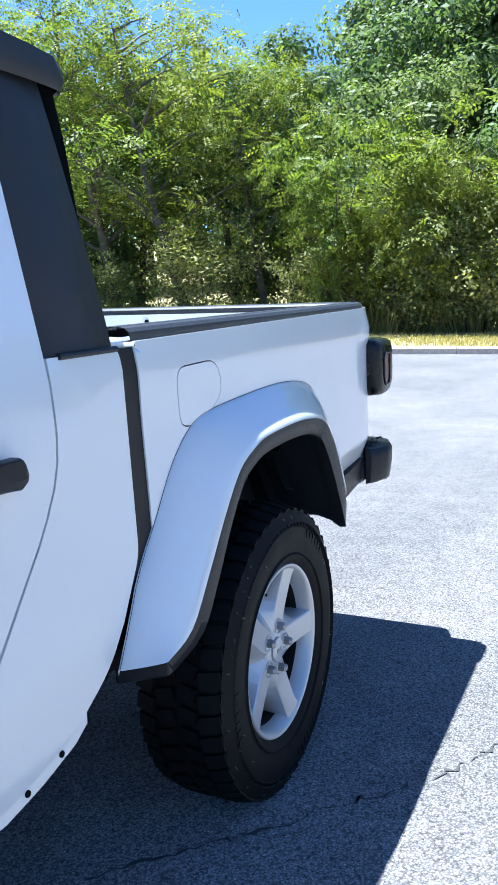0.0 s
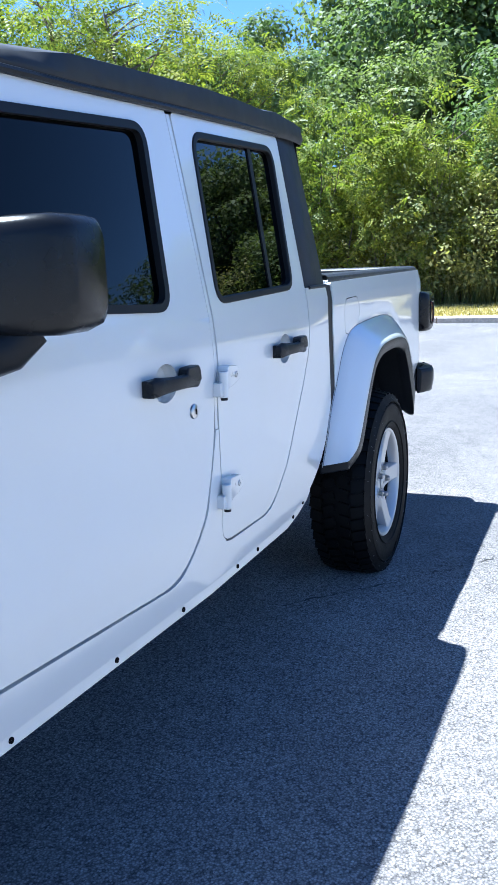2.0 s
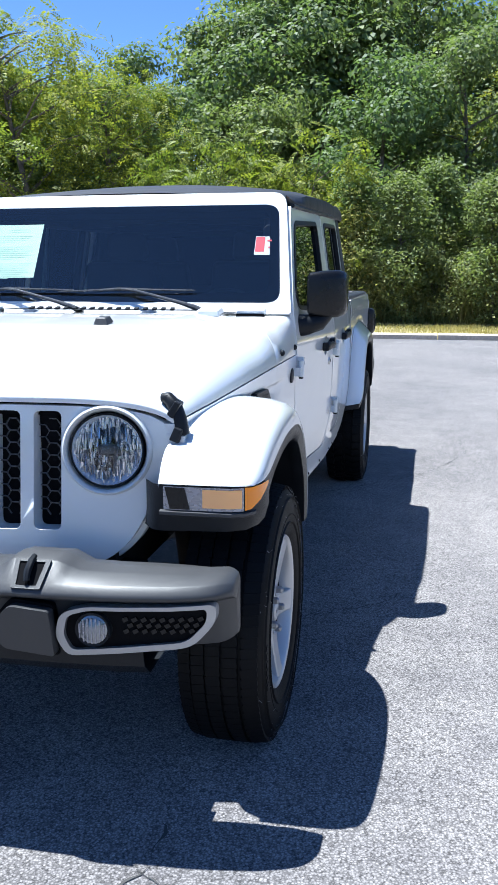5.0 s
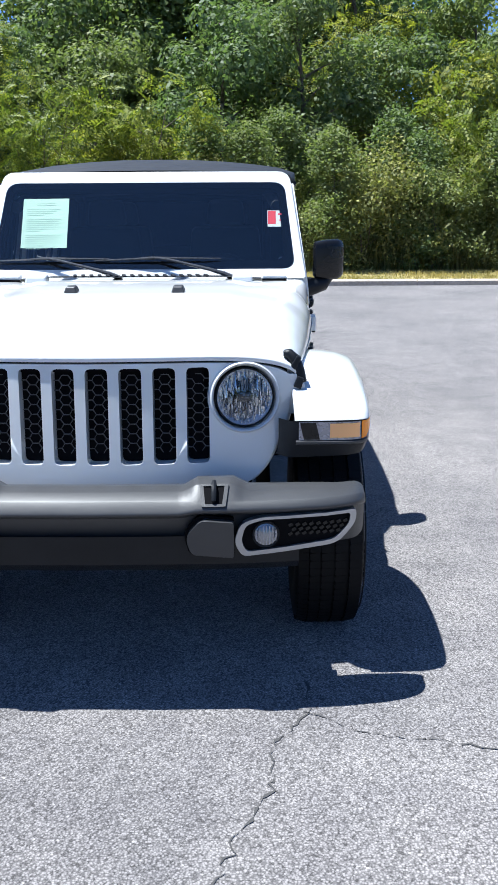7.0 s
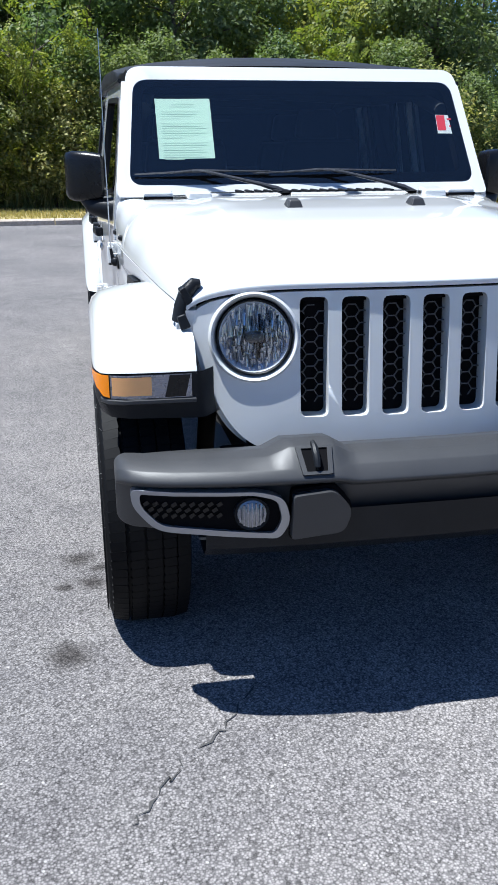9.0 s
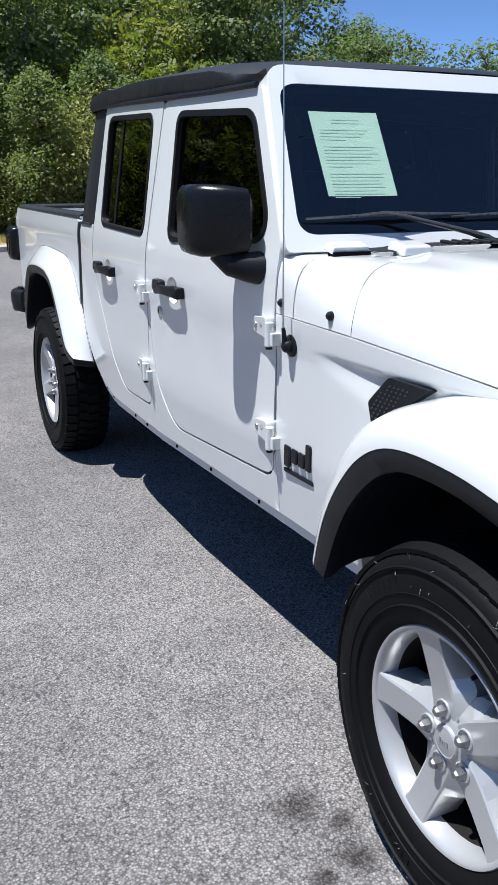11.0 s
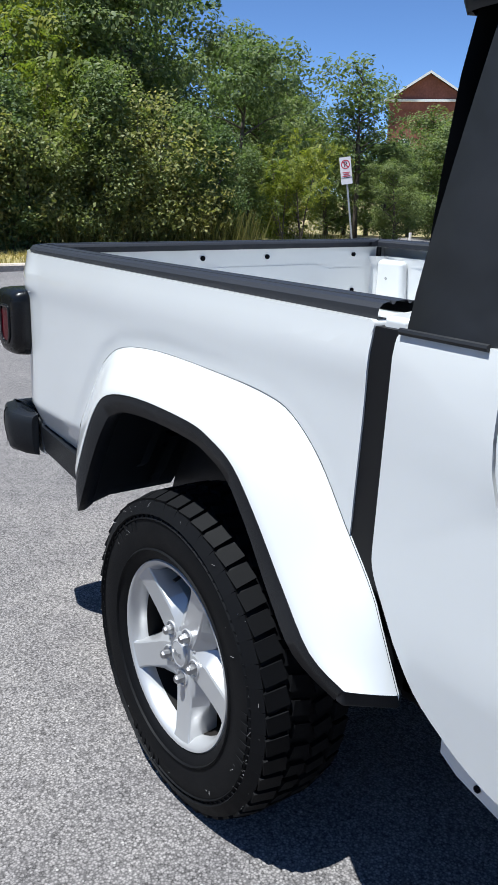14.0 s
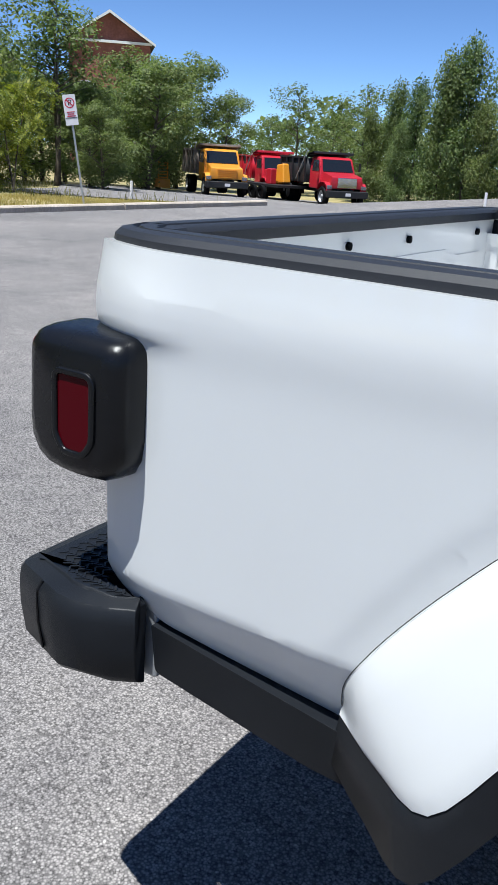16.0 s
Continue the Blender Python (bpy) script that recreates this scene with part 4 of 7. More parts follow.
for s in (1, -1):
    d = door(s, "rear_door", R_DOOR, R_WIN, 1.065, 1.578, False)
    bm = sheet([(1.105, 1.268), (1.128, 1.268), (1.116, 1.70), (1.093, 1.70)], [], lambda y, z: Vector((s * (side_x(y, z) - 0.008), y, z)), (-s * 0.012, 0, 0))
    part("window_divider", bm, SEAL, d, "black upright divider in the window")
    door(s, "front_door", F_DOOR, F_WIN, 1.825, 2.56, True)
    side_panel("cab_side", CAB_SIDE, [], s, PAINT, pickup, 0.05)
    # sill flange with its row of holes
    bm = bmesh.new()
    loft(bm, [[(s * (side_x(y, 0.51) - k), y, z) for k, z in ((0.006, sill_z(y) + 0.016), (0.012, sill_z(y) + 0.009), (0.012, sill_z(y) + 0.004), (0.012, sill_z(y) - 0.028), (0.04, sill_z(y) - 0.028))] for y in (0.76, 0.80, 0.85, 0.90, 1.0, 1.2, 1.6, 2.0, 2.3, 2.6, 2.96)])
    sill = part("sill_flange", bm, PAINT, pickup, "pinched sill flange", bevel=0)
    for y in (0.845, 0.945, 1.265, 1.42, 1.75, 2.05, 2.4, 2.75):
        bm = bmesh.new()
        spin_x(bm, [(0, 0.0005), (0.002, 0.0065), (-0.006, 0.007)], 12, (s * (side_x(y, 0.51) - 0.0108), y, sill_z(y) - 0.012), s)
        part("sill_hole", bm, DARK, sill)
    for strip in ([(2.540, 0.70), (2.566, 0.70), (2.566, 1.098), (2.542, 1.098)],):
        bm = sheet(strip, [], lambda y, z: Vector((s * (side_x(y, z) - 0.009), y, z)), (-s * 0.02, 0, 0), (), (1.22, 1.3, 1.45))
        part("gap_seal", bm, DARK, pickup, "dark door seal")
    side_panel("door_pillar", [(1.5735, 0.932), (1.5885, 0.932), (1.5890, 1.10), (1.6055, 1.45), (1.622, 1.71), (1.606, 1.71), (1.590, 1.45), (1.573, 1.10)], [], s, PAINT, pickup, 0.03, "narrow white pillar between the doors", grow_x=-0.0015, bevel=0.002)
    bm = sheet([(1.560, 0.70), (1.605, 0.70), (1.605, 1.10), (1.64, 1.70), (1.595, 1.70), (1.56, 1.10)], [], lambda y, z: Vector((s * (side_x(y, z) - 0.016), y, z)), (-s * 0.02, 0, 0), (), (1.22, 1.3, 1.45))
    part("pillar_seal", bm, DARK, pickup, "dark door seal")
    bm = sheet(COWL_SIDE, [], lambda y, z: Vector((s * (side_x(y, z) - fender_dip(y, z)), y, z)), (-s * 0.04, 0, 0),
               [2.6, 2.68] + [2.74 + 0.03 * k for k in range(37)], [0.56, 0.65, 0.72, 0.80, 0.86] + [0.90 + 0.012 * k for k in range(9)] + [1.004 + 0.006 * k for k in range(10)] + [1.07, 1.085])
    part("fender_side", bm, PAINT, pickup, "white fender side", bevel=0.004, smooth=50)
    holes = [grow(FUEL, 0.0)] if s < 0 else []
    bm = sheet(BED_SIDE, holes, lambda y, z: Vector((s * (side_x(y, z) - arch_step(y, z)), y, z)), (-s * 0.03, 0, 0), [-1.116 + 0.014 * k for k in range(108)] + [0.45, 0.51], [0.715 + 0.014 * k for k in range(32)] + [1.163, 1.17, 1.185, 1.2, 1.22, 1.245, 1.26])
    part("bed_side", bm, PAINT, pickup, smooth=60, bevel=0.004)
    if s < 0:
        side_panel("fuel_door", grow(FUEL, -0.003), [], s, PAINT, pickup, 0.025, "white fuel filler door", bevel=0.002)
        side_panel("fuel_pocket", grow(FUEL, 0.01), [], s, DARK, pickup, 0.004, grow_x=-0.028, bevel=0)
    # dark rubber strip between cab and bed
    bm = sheet([(0.520, 0.74), (0.618, 0.74), (0.64, 0.80), (0.618, 1.262), (0.550, 1.262)], [], lambda y, z: Vector((s * (side_x(min(y, 0.599), z) - 0.004), y, z)), (-s * 0.03, 0, 0), (), (0.80, 0.9, 1.0, 1.1, 1.2, 1.22))
    part("gap_filler", bm, SEAL, pickup, "dark gap between cab and bed")
    # badge on the cowl: plain bars
    badge = [(2.735, 0.742, 0.026, 0.075), (2.70, 0.726, 0.032, 0.042), (2.662, 0.726, 0.032, 0.042), (2.622, 0.717, 0.032, 0.062)]
    bm = bmesh.new()
    for y, z, w, h in badge:
        box(bm, (0.008, w, h), (s * (side_x(y, z) + 0.003), y + 0.01, z))
    part("badge_bar", bm, BLACK_PLASTIC, pickup, "black raised badge shape", bevel=0.006)
    bm = bmesh.new()
    box(bm, (0.006, 0.155, 0.013), (s * (side_x(2.68, 0.67) + 0.002), 2.685, 0.672), (0, 0, s * 3.2))
    part("badge_strip", bm, BLACK_PLASTIC, pickup, "thin black badge bar", bevel=0.003)
    # screws on the cowl and the round cap or aerial below
    for y, z in ((2.83, 1.135), (2.585, 1.137)):
        bm = bmesh.new()
        spin_x(bm, [(0.004, 0.0005), (0.006, 0.006), (0.001, 0.011), (-0.008, 0.012)], 14, (s * side_x(y, z), y, z), s)
        part("cowl_screw", bm, BLACK_PLASTIC, pickup)
    bm = bmesh.new()
    spin_x(bm, [(0.006, 0.0005), (0.006, 0.024), (0.003, 0.030), (-0.004, 0.031)], 28, (s * side_x(2.643, 1.03), 2.643, 1.03), s)
    cap = part("side_cap", bm, BLACK_PLASTIC, pickup, "round dark vent cap")
    if s > 0:
        bm = bmesh.new()
        c = (0.784, 2.643, 1.03)
        bmesh.ops.create_uvsphere(bm, u_segments=14, v_segments=8, radius=0.019, matrix=Matrix.Translation((c[0] + 0.012, c[1], c[2])))
        rod(bm, (c[0] + 0.02, c[1], c[2]), (c[0] + 0.028, c[1] + 0.004, c[2] + 0.05), 0.009, 0.005)
        part("aerial_base", bm, BLACK_PLASTIC, cap)
        bm = bmesh.new()
        tube(bm, [(c[0] + 0.028, c[1] + 0.004, c[2] + 0.04), (c[0] + 0.03, c[1] + 0.0, c[2] + 0.4), (c[0] + 0.03, c[1] - 0.012, c[2] + 0.83)], [0.0028, 0.002, 0.0014], 6)
        part("aerial_rod", bm, STEEL, cap, "thin wire aerial")


def smooth_line(pts, n=4):
    """A finer line through the points (Catmull-Rom)."""
    out = []
    for i in range(len(pts) - 1):
        p = [np.array(pts[max(0, min(len(pts) - 1, j))], float) for j in (i - 1, i, i + 1, i + 2)]
        for k in range(n):
            u = k / n
            out.append(tuple(0.5 * (2 * p[1] + (p[2] - p[0]) * u + (2 * p[0] - 5 * p[1] + 4 * p[2] - p[3]) * u * u + (3 * p[1] - p[0] - 3 * p[2] + p[3]) * u ** 3)))
    return out + [tuple(pts[-1])]


ROLL = ((0, 0, 0), (0.28, 0.03, 0.04), (0.55, 0.09, 0.13), (0.80, 0.22, 0.32), (0.93, 0.44, 0.58), (0.985, 0.72, 0.85), (1.0, 1.0, 1.0))
SLOPE = ((0, 0, 0), (0.10, 0.03, 0.03), (0.40, 0.30, 0.30), (0.70, 0.60, 0.60), (0.92, 0.85, 0.85), (0.982, 0.94, 0.94), (1.0, 1.0, 1.0))


def flare(s, name, P, Q, QX, section, label):
    """A wheel-arch flare: body line P, outer edge Q at the half-widths QX, with the given section."""
    rows, seam = [], []
    for (py, pz), (qy, qz), ox in zip(P, Q, QX):
        px = side_x(min(py, 3.88), pz) - 0.004 - (fender_dip(py, pz) if py > 2 else 0.0)
        row = [(s * px, py, pz - 0.012)]
        for k, dz, dy in section:
            row.append((s * (px + (ox - px) * k), py + (qy - py) * dy, pz + (qz - pz) * dz))
        row.append((s * (ox - 0.02), qy, qz))
        rows.append(row)
        seam.append((s * (px + 0.004), py, pz + 0.001))
    bm = bmesh.new()
    loft(bm, rows)
    fl = part(name, bm, PAINT, pickup, label, smooth=60)
    if name == "rear_flare":
        bm = bmesh.new()
        tube(bm, seam, 0.0006, 5)
        part("flare_seam", bm, SEAL, fl, "dark joint along the body")
    return fl


def lip(s, owner, Q, R, QX, inner_x=0.70):
    """The black plastic edge below the painted flare: outer edge Q, lower edge R, returning inwards."""
    rows = []
    for (qy, qz), (ry, rz), x in zip(Q, R, QX):
        rows.append([(s * (x - 0.03), qy, qz + 0.004), (s * (x - 0.002), qy, qz + 0.001), (s * x, qy * 0.7 + ry * 0.3, qz * 0.7 + rz * 0.3), (s * (x - 0.006), ry, rz), (s * (x - 0.025), ry, rz - 0.002), (s * (x - 0.05), ry, rz + 0.012)])
    bm = bmesh.new()
    loft(bm, rows)
    part("arch_lip", bm, BLACK_PLASTIC, owner, "black plastic arch edge", smooth=75)


def liner(s, owner, R, X, inner_x):
    rows = [[(s * min(0.878, x - 0.036), y, z + 0.012), (s * min(0.80, x - 0.07), y, z + 0.03), (s * inner_x, y, z + 0.03)] for (y, z), x in zip(R, X)]
    bm = bmesh.new()
    loft(bm, rows)
    part("arch_liner", bm, BLACK_PLASTIC, owner, "dark wheel-arch liner", smooth=50)


RQ = [(-0.658, 0.716), (-0.580, 0.706), (-0.492, 0.716), (-0.41, 0.842), (-0.345, 0.934), (-0.268, 0.988), (-0.11, 1.011), (0.11, 1.008), (0.20, 0.99), (0.28, 0.955), (0.36, 0.875), (0.45, 0.765), (0.538, 0.668), (0.618, 0.628)]
RX = [0.806, 0.858, 0.906] + [0.914] * 10 + [0.900]
RR = [(-0.668, 0.634), (-0.590, 0.616), (-0.500, 0.606), (-0.395, 0.770), (-0.312, 0.892), (-0.24, 0.948), (-0.09, 0.969), (0.10, 0.966), (0.18, 0.95), (0.25, 0.917), (0.322, 0.838), (0.400, 0.728), (0.482, 0.636), (0.590, 0.592)]
FP = [(2.955, 0.60), (2.985, 0.70), (3.03, 0.82), (3.09, 0.92), (3.17, 0.99), (3.28, 1.032), (3.42, 1.050), (3.56, 1.048), (3.68, 1.034), (3.78, 1.010), (3.86, 0.978), (3.92, 0.94), (3.952, 0.905), (3.958, 0.896)]
FQ = [(3.00, 0.565), (3.045, 0.69), (3.10, 0.79), (3.175, 0.88), (3.26, 0.935), (3.36, 0.958), (3.50, 0.960), (3.62, 0.946), (3.72, 0.926), (3.80, 0.908), (3.86, 0.899), (3.895, 0.897), (3.915, 0.896), (3.92, 0.8945)]
FX = [0.905, 0.912] + [0.914] * 8 + [0.911, 0.905, 0.898, 0.895]
FR = [(3.04, 0.548), (3.095, 0.67), (3.145, 0.76), (3.215, 0.84), (3.29, 0.893), (3.37, 0.915), (3.49, 0.918), (3.60, 0.905), (3.69, 0.885), (3.76, 0.86), (3.80, 0.83), (3.82, 0.80), (3.83, 0.79), (3.83, 0.785)]
RP, RQ, RR, FP, FQ, FR = (smooth_line(k) for k in (RP, RQ, RR, FP, FQ, FR))
RX, FX = ([k[0] for k in smooth_line([(x, 0) for x in X_])] for X_ in (RX, FX))
for s in (1, -1):
    fl = flare(s, "rear_flare", RP, RQ, RX, SLOPE, "broad white rear wheel-arch flare")
    lip(s, fl, RQ, RR, RX)
    liner(s, fl, RR, RX, 0.60)
    bm = bmesh.new()
    loft(bm, [[(s * x, y, z + d) for x, y, z in ((0.80, 0.666, 0.614), (side_x(0.67, 0.61) - 0.004, 0.666, 0.614), (0.898, 0.616, 0.624), (0.896, 0.592, 0.622), (0.80, 0.592, 0.622))] for d in (0.004, -0.030)], close=True, caps=True)
    part("flare_foot", bm, BLACK_PLASTIC, fl, "black plastic foot of the arch edge", bevel=0.005)
    bm = sheet(rounded([(-0.50, 0.60), (-0.30, 0.56), (0.66, 0.45), (0.66, 1.03), (-0.30, 1.03, 0.05), (-0.40, 0.86)]), [], lambda y, z: Vector((s * 0.60, y, z)), (-s * 0.02, 0, 0))
    part("wheelhouse", bm, BLACK_PLASTIC, fl, "dark inner wheelhouse")
    for yy, zz in ((-0.50, 0.66), (-0.465, 0.70), (-0.43, 0.75)):
        bm = bmesh.new()
        loft(bm, [[(s * x, yy + dy + 0.02, zz + dz) for dy, dz in ((-0.02, -0.02), (0.012, 0.0), (0.10, 0.13), (0.07, 0.14))] for x in ((0.66, 0.69) if yy < -0.45 else (0.73, 0.755))])
        part("liner_rib", bm, BLACK_PLASTIC, fl)
    fl = flare(s, "front_flare", FP, FQ, FX, ROLL, "broad white front wheel-arch flare")
    lip(s, fl, FQ[:41], FR[:41], FX[:41])
    liner(s, fl, FR[:41], FX[:41], 0.50)
    bm = sheet(rounded([(2.97, 0.50), (3.78, 0.62), (3.78, 1.0), (3.0, 1.0)]), [], lambda y, z: Vector((s * 0.50, y, z)), (-s * 0.02, 0, 0))
    part("wheelhouse", bm, BLACK_PLASTIC, fl, "dark inner wheelhouse")
    # black fender corner that carries the lamps
    plan = ((0.60, 3.90), (0.635, 3.945), (0.66, 3.955), (0.84, 3.948), (0.885, 3.925), (0.908, 3.87), (0.911, 3.80))
    bm = bmesh.new()
    loft(bm, [[(s * x, y, z) for x, y in plan] for z in (0.8935, 0.82)] + [[(s * (x * 0.985), y - 0.012, 0.775 - 0.03 * (0.91 - x)) for x, y in plan], [(s * (x * 0.94), y - 0.08, 0.765 - 0.03 * (0.91 - x)) for x, y in plan]])
    part("lamp_housing", bm, BLACK_PLASTIC, fl, "black lower fender corner", smooth=40)
    bm = bmesh.new()
    loft(bm, [[(s * x, y + 0.004, z) for x, y in ((0.665, 3.955), (0.75, 3.953), (0.84, 3.948), (0.872, 3.934))] for z in (0.891, 0.86, 0.830)])
    ledge = bmesh.new()
    loft(ledge, [[(s * x, y, 0.829), (s * x, y + 0.012, 0.826), (s * x, y + 0.012, 0.818), (s * x, y - 0.004, 0.812)] for x, y in ((0.655, 3.955), (0.75, 3.953), (0.84, 3.948), (0.878, 3.932), (0.897, 3.90))])
    part("lamp_ledge", ledge, GREY_PLASTIC, fl, "satin ledge below the lamp", smooth=40)
    lamp = part("corner_lamp", bm, CLEAR_LENS, fl, "clear corner lamp lens", smooth=40)
    bm = bmesh.new()
    loft(bm, [[(s * x, y + 0.006, z) for x, y in ((0.768, 3.952), (0.80, 3.9505), (0.84, 3.948), (0.868, 3.936))] for z in (0.886, 0.86, 0.838)])
    part("amber_reflector", bm, AMBER_SOFT, lamp, "amber reflector behind clear lens", smooth=40)
    bm = bmesh.new()
    loft(bm, [[(s * (x + 0.012 * (0.886 - z) / 0.05), y + 0.0052, z) for x, y in ((0.669, 3.955), (0.70, 3.954), (0.722, 3.9535))] for z in (0.889, 0.86, 0.832)])
    part("lamp_shade", bm, GLOSS_PLASTIC, lamp, "dark inner end of the lamp", smooth=40)
    bm = bmesh.new()
    rows = []
    for k, (x, y) in enumerate(((0.872, 3.936), (0.888, 3.926), (0.903, 3.89), (0.910, 3.86), (0.913, 3.83))):
        z1, z0 = 0.892, (0.832, 0.836, 0.852, 0.868, 0.883)[k]
        rows.append([(s * (x + 0.003), y + 0.003, z) for z in (z1, (z0 + z1) / 2, z0)])
    loft(bm, rows)
    part("side_marker", bm, AMBER, lamp, "amber side marker lens", smooth=40)
    # black vent behind the arch
    bm = sheet(rounded([(3.22, 1.03, 0.01), (3.03, 0.905, 0.008), (3.012, 0.962, 0.01), (3.085, 1.034, 0.012)]), [], lambda y, z: Vector((s * (side_x(y, z) + 0.012), y, z)), (-s * 0.03, 0, 0))
    fv = part("fender_vent", bm, BLACK_PLASTIC, pickup, "black pierced fender vent", bevel=0.004)
    bm = bmesh.new()
    for i in range(9):
        for j in range(9):
            yy, zz = 3.030 + 0.015 * i + (0.0075 if j % 2 else 0), 0.930 + 0.0105 * j
            if 0.925 + 0.72 * (yy - 3.04) < zz < 0.972 + 0.75 * (yy - 3.03) and zz < 1.018:
                box(bm, (0.004, 0.006, 0.0035), (s * (side_x(yy, zz) + 0.0125), yy, zz), (30, 0, 0))
    part("vent_mesh", bm, GREY_PLASTIC, fv, "grey pierced mesh")["kind"] = "stuff"


# hood and cowl
def hood_z(u, y):
    zc = lerp(y + 0.093 * min(1.0, abs(u)) ** 2 * max(0.0, min(1.0, (y - 3.3) / 0.45)), [(2.56, 1.262), (2.8, 1.262), (3.0, 1.256), (3.25, 1.243), (3.5, 1.217), (3.7, 1.182), (3.82, 1.152), (3.89, 1.127), (3.93, 1.106)])
    ze = lerp(y, [(2.56, 1.106), (2.95, 1.099), (3.3, 1.078), (3.6, 1.056), (3.93, 1.030)])
    a = min(1.0, abs(u))
    p = lerp(y, [(2.56, 80.0), (2.64, 34.0), (2.78, 14.0), (3.1, 6.5), (3.5, 5.5), (3.9, 6.0)])
    body = (1 - a ** p) ** 0.58
    z = ze + (zc - ze) * body
    k = max(0.0, min(1.0, (0.66 - a) / 0.10))
    return z + 0.010 * k * k * (3 - 2 * k) * max(0.0, min(1, (3.80 - y) / 0.35))


US = [math.sin(k / 24 * math.pi / 2) for k in range(-24, 25)]


def seam_y(u):
    """Rear edge of the hood: straight across, sweeping forward down the sides."""
    return 2.745 + 0.18 * abs(u) ** 3


def hood_skin(name, y_of, vs, label):
    bm = bmesh.new()
    rows = []
    for v in vs:
        rows.append([(u * (side_x(y_of(u, v), 1.0) + 0.002), y_of(u, v), hood_z(u, y_of(u, v))) for u in US])
    # turned edges
    rows.append([(x, y + 0.003, z - 0.005) for x, y, z in rows[-1]])
    rows.append([(x, y + 0.001, z - 0.017) for x, y, z in rows[-2]])
    rows.append([(x * 0.99, y - 0.02, z - 0.018) for x, y, z in rows[-3]])
    rows.insert(0, [(x * 0.996, y + 0.004, z - 0.02) for x, y, z in rows[0]])
    loft(bm, rows)
    return part(name, bm, PAINT, pickup, label, smooth=50)


hood = hood_skin("hood", lambda u, v: seam_y(u) + (3.931 - 0.093 * u * u - seam_y(u)) * v, [k / 30 for k in range(28)] + [0.915, 0.935, 0.955, 0.97, 0.985, 1.0], "long white hood")
cowl = hood_skin("cowl", lambda u, v: 2.556 + (seam_y(u) - 0.006 - 2.556) * v, [k / 6 for k in range(7)], "white cowl below the windscreen")
bm = bmesh.new()
loft(bm, [[(u * side_x(seam_y(u), 1.0) * f, seam_y(u) + d, hood_z(u, seam_y(u)) - 0.012) for u in US] for d, f in ((-0.03, 0.992), (0.03, 0.992))])
part("hood_seam", bm, DARK, hood)
bm = bmesh.new()
loft(bm, [[(x, y, hood_z(x / 0.78, y) + 0.012) for x in [(-0.56 + 0.07 * k) * (1.0 + 0.06 * (y > 2.70)) for k in range(17)]] for y in (2.606, 2.625, 2.655, 2.69, 2.725)])
vent = part("cowl_vent", bm, VENT_PLASTIC, cowl, "black cowl air intake")
for k in range(17):
    bm = bmesh.new()
    x = -0.304 + 0.038 * k
    box(bm, (0.016, 0.060, 0.008), (x, 2.668, hood_z(x / 0.78, 2.66) + 0.016), (-4, 0, 14))
    part("vent_slat", bm, VENT_PLASTIC, vent, bevel=0.002)
for x in (0.216, -0.216):
    bm = bmesh.new()
    box(bm, (0.056, 0.066, 0.026), (x, 3.195, hood_z(x / 0.73, 3.2) + 0.013), (-8, 0, 0), 0.66)
    part("washer_nozzle", bm, GREY_PLASTIC, hood, "black washer nozzle", bevel=0.006)
for s in (1, -1):
    # fold-down bumpers and windscreen hinges on the cowl
    bm = bmesh.new()
    box(bm, (0.10, 0.085, 0.028), (s * 0.47, 2.715, hood_z(0.6, 2.70) + 0.012), (-8, 0, 0), 0.85)
    part("cowl_pad", bm, PAINT, cowl, "white raised pad", bevel=0.008)
    bm = bmesh.new()
    box(bm, (0.12, 0.05, 0.022), (s * 0.62, 2.64, 1.281), (-14, 0, 0), 0.9)
    hg = part("screen_hinge", bm, PAINT, cowl, "white windscreen hinge cover", bevel=0.006)
    bm = bmesh.new()
    box(bm, (0.112, 0.036, 0.018), (s * 0.62, 2.652, 1.263))
    part("hinge_gap", bm, DARK, hg)
    # rubber hood latch
    lx, ly = s * 0.640, 3.815
    bm = bmesh.new()
    tube(bm, [(lx - s * 0.022, ly, 1.098), (lx - s * 0.004, ly, 1.098), (lx + s * 0.016, ly + 0.004, 1.078), (lx + s * 0.030, ly + 0.008, 1.042), (lx + s * 0.036, ly + 0.01, 1.0)], [0.012, 0.018, 0.021, 0.021, 0.024], 12)
    box(bm, (0.028, 0.066, 0.038), (lx + s * 0.030, ly + 0.012, 1.004), (0, s * 20, 0), 0.85)
    box(bm, (0.022, 0.050, 0.046), (lx + s * 0.020, ly + 0.006, 1.07), (0, s * 30, 0), 0.8)
    part("hood_latch", bm, BLACK_PLASTIC, hood, "black rubber hood latch", bevel=0.004)


# grille and headlamps
def grille_y(x, z):
    return 3.962 - 0.10 * (z - 0.75) - 0.22 * x * x


def lip_z(x):
    """Height of the grille's upper edge, a finger below the hood's."""
    return hood_z(x / 0.655, 3.928 - 0.093 * (x / 0.655) ** 2) - 0.025


half_out = [(x, lip_z(x)) for x in (0.0, 0.1, 0.2, 0.3, 0.4, 0.47, 0.53, 0.57, 0.60)] + rounded([(0.60, lip_z(0.60)), (0.645, 1.03, 0.03), (0.647, 0.97, 0.06), (0.632, 0.88, 0.08), (0.60, 0.805, 0.08), (0.545, 0.705, 0.06), (0.47, 0.655, 0.06), (0.40, 0.652)], 5)[1:]
G_OUT = half_out + [(-x, z) for x, z in half_out[:0:-1]]
slots = []
for k in range(-3, 4):
    c = k * 0.1105
    slots.append(rounded([(c - 0.037, 0.748, 0.018), (c + 0.037, 0.748, 0.018), (c + 0.037, 1.066, 0.018), (c - 0.037, 1.066, 0.018)], 3))
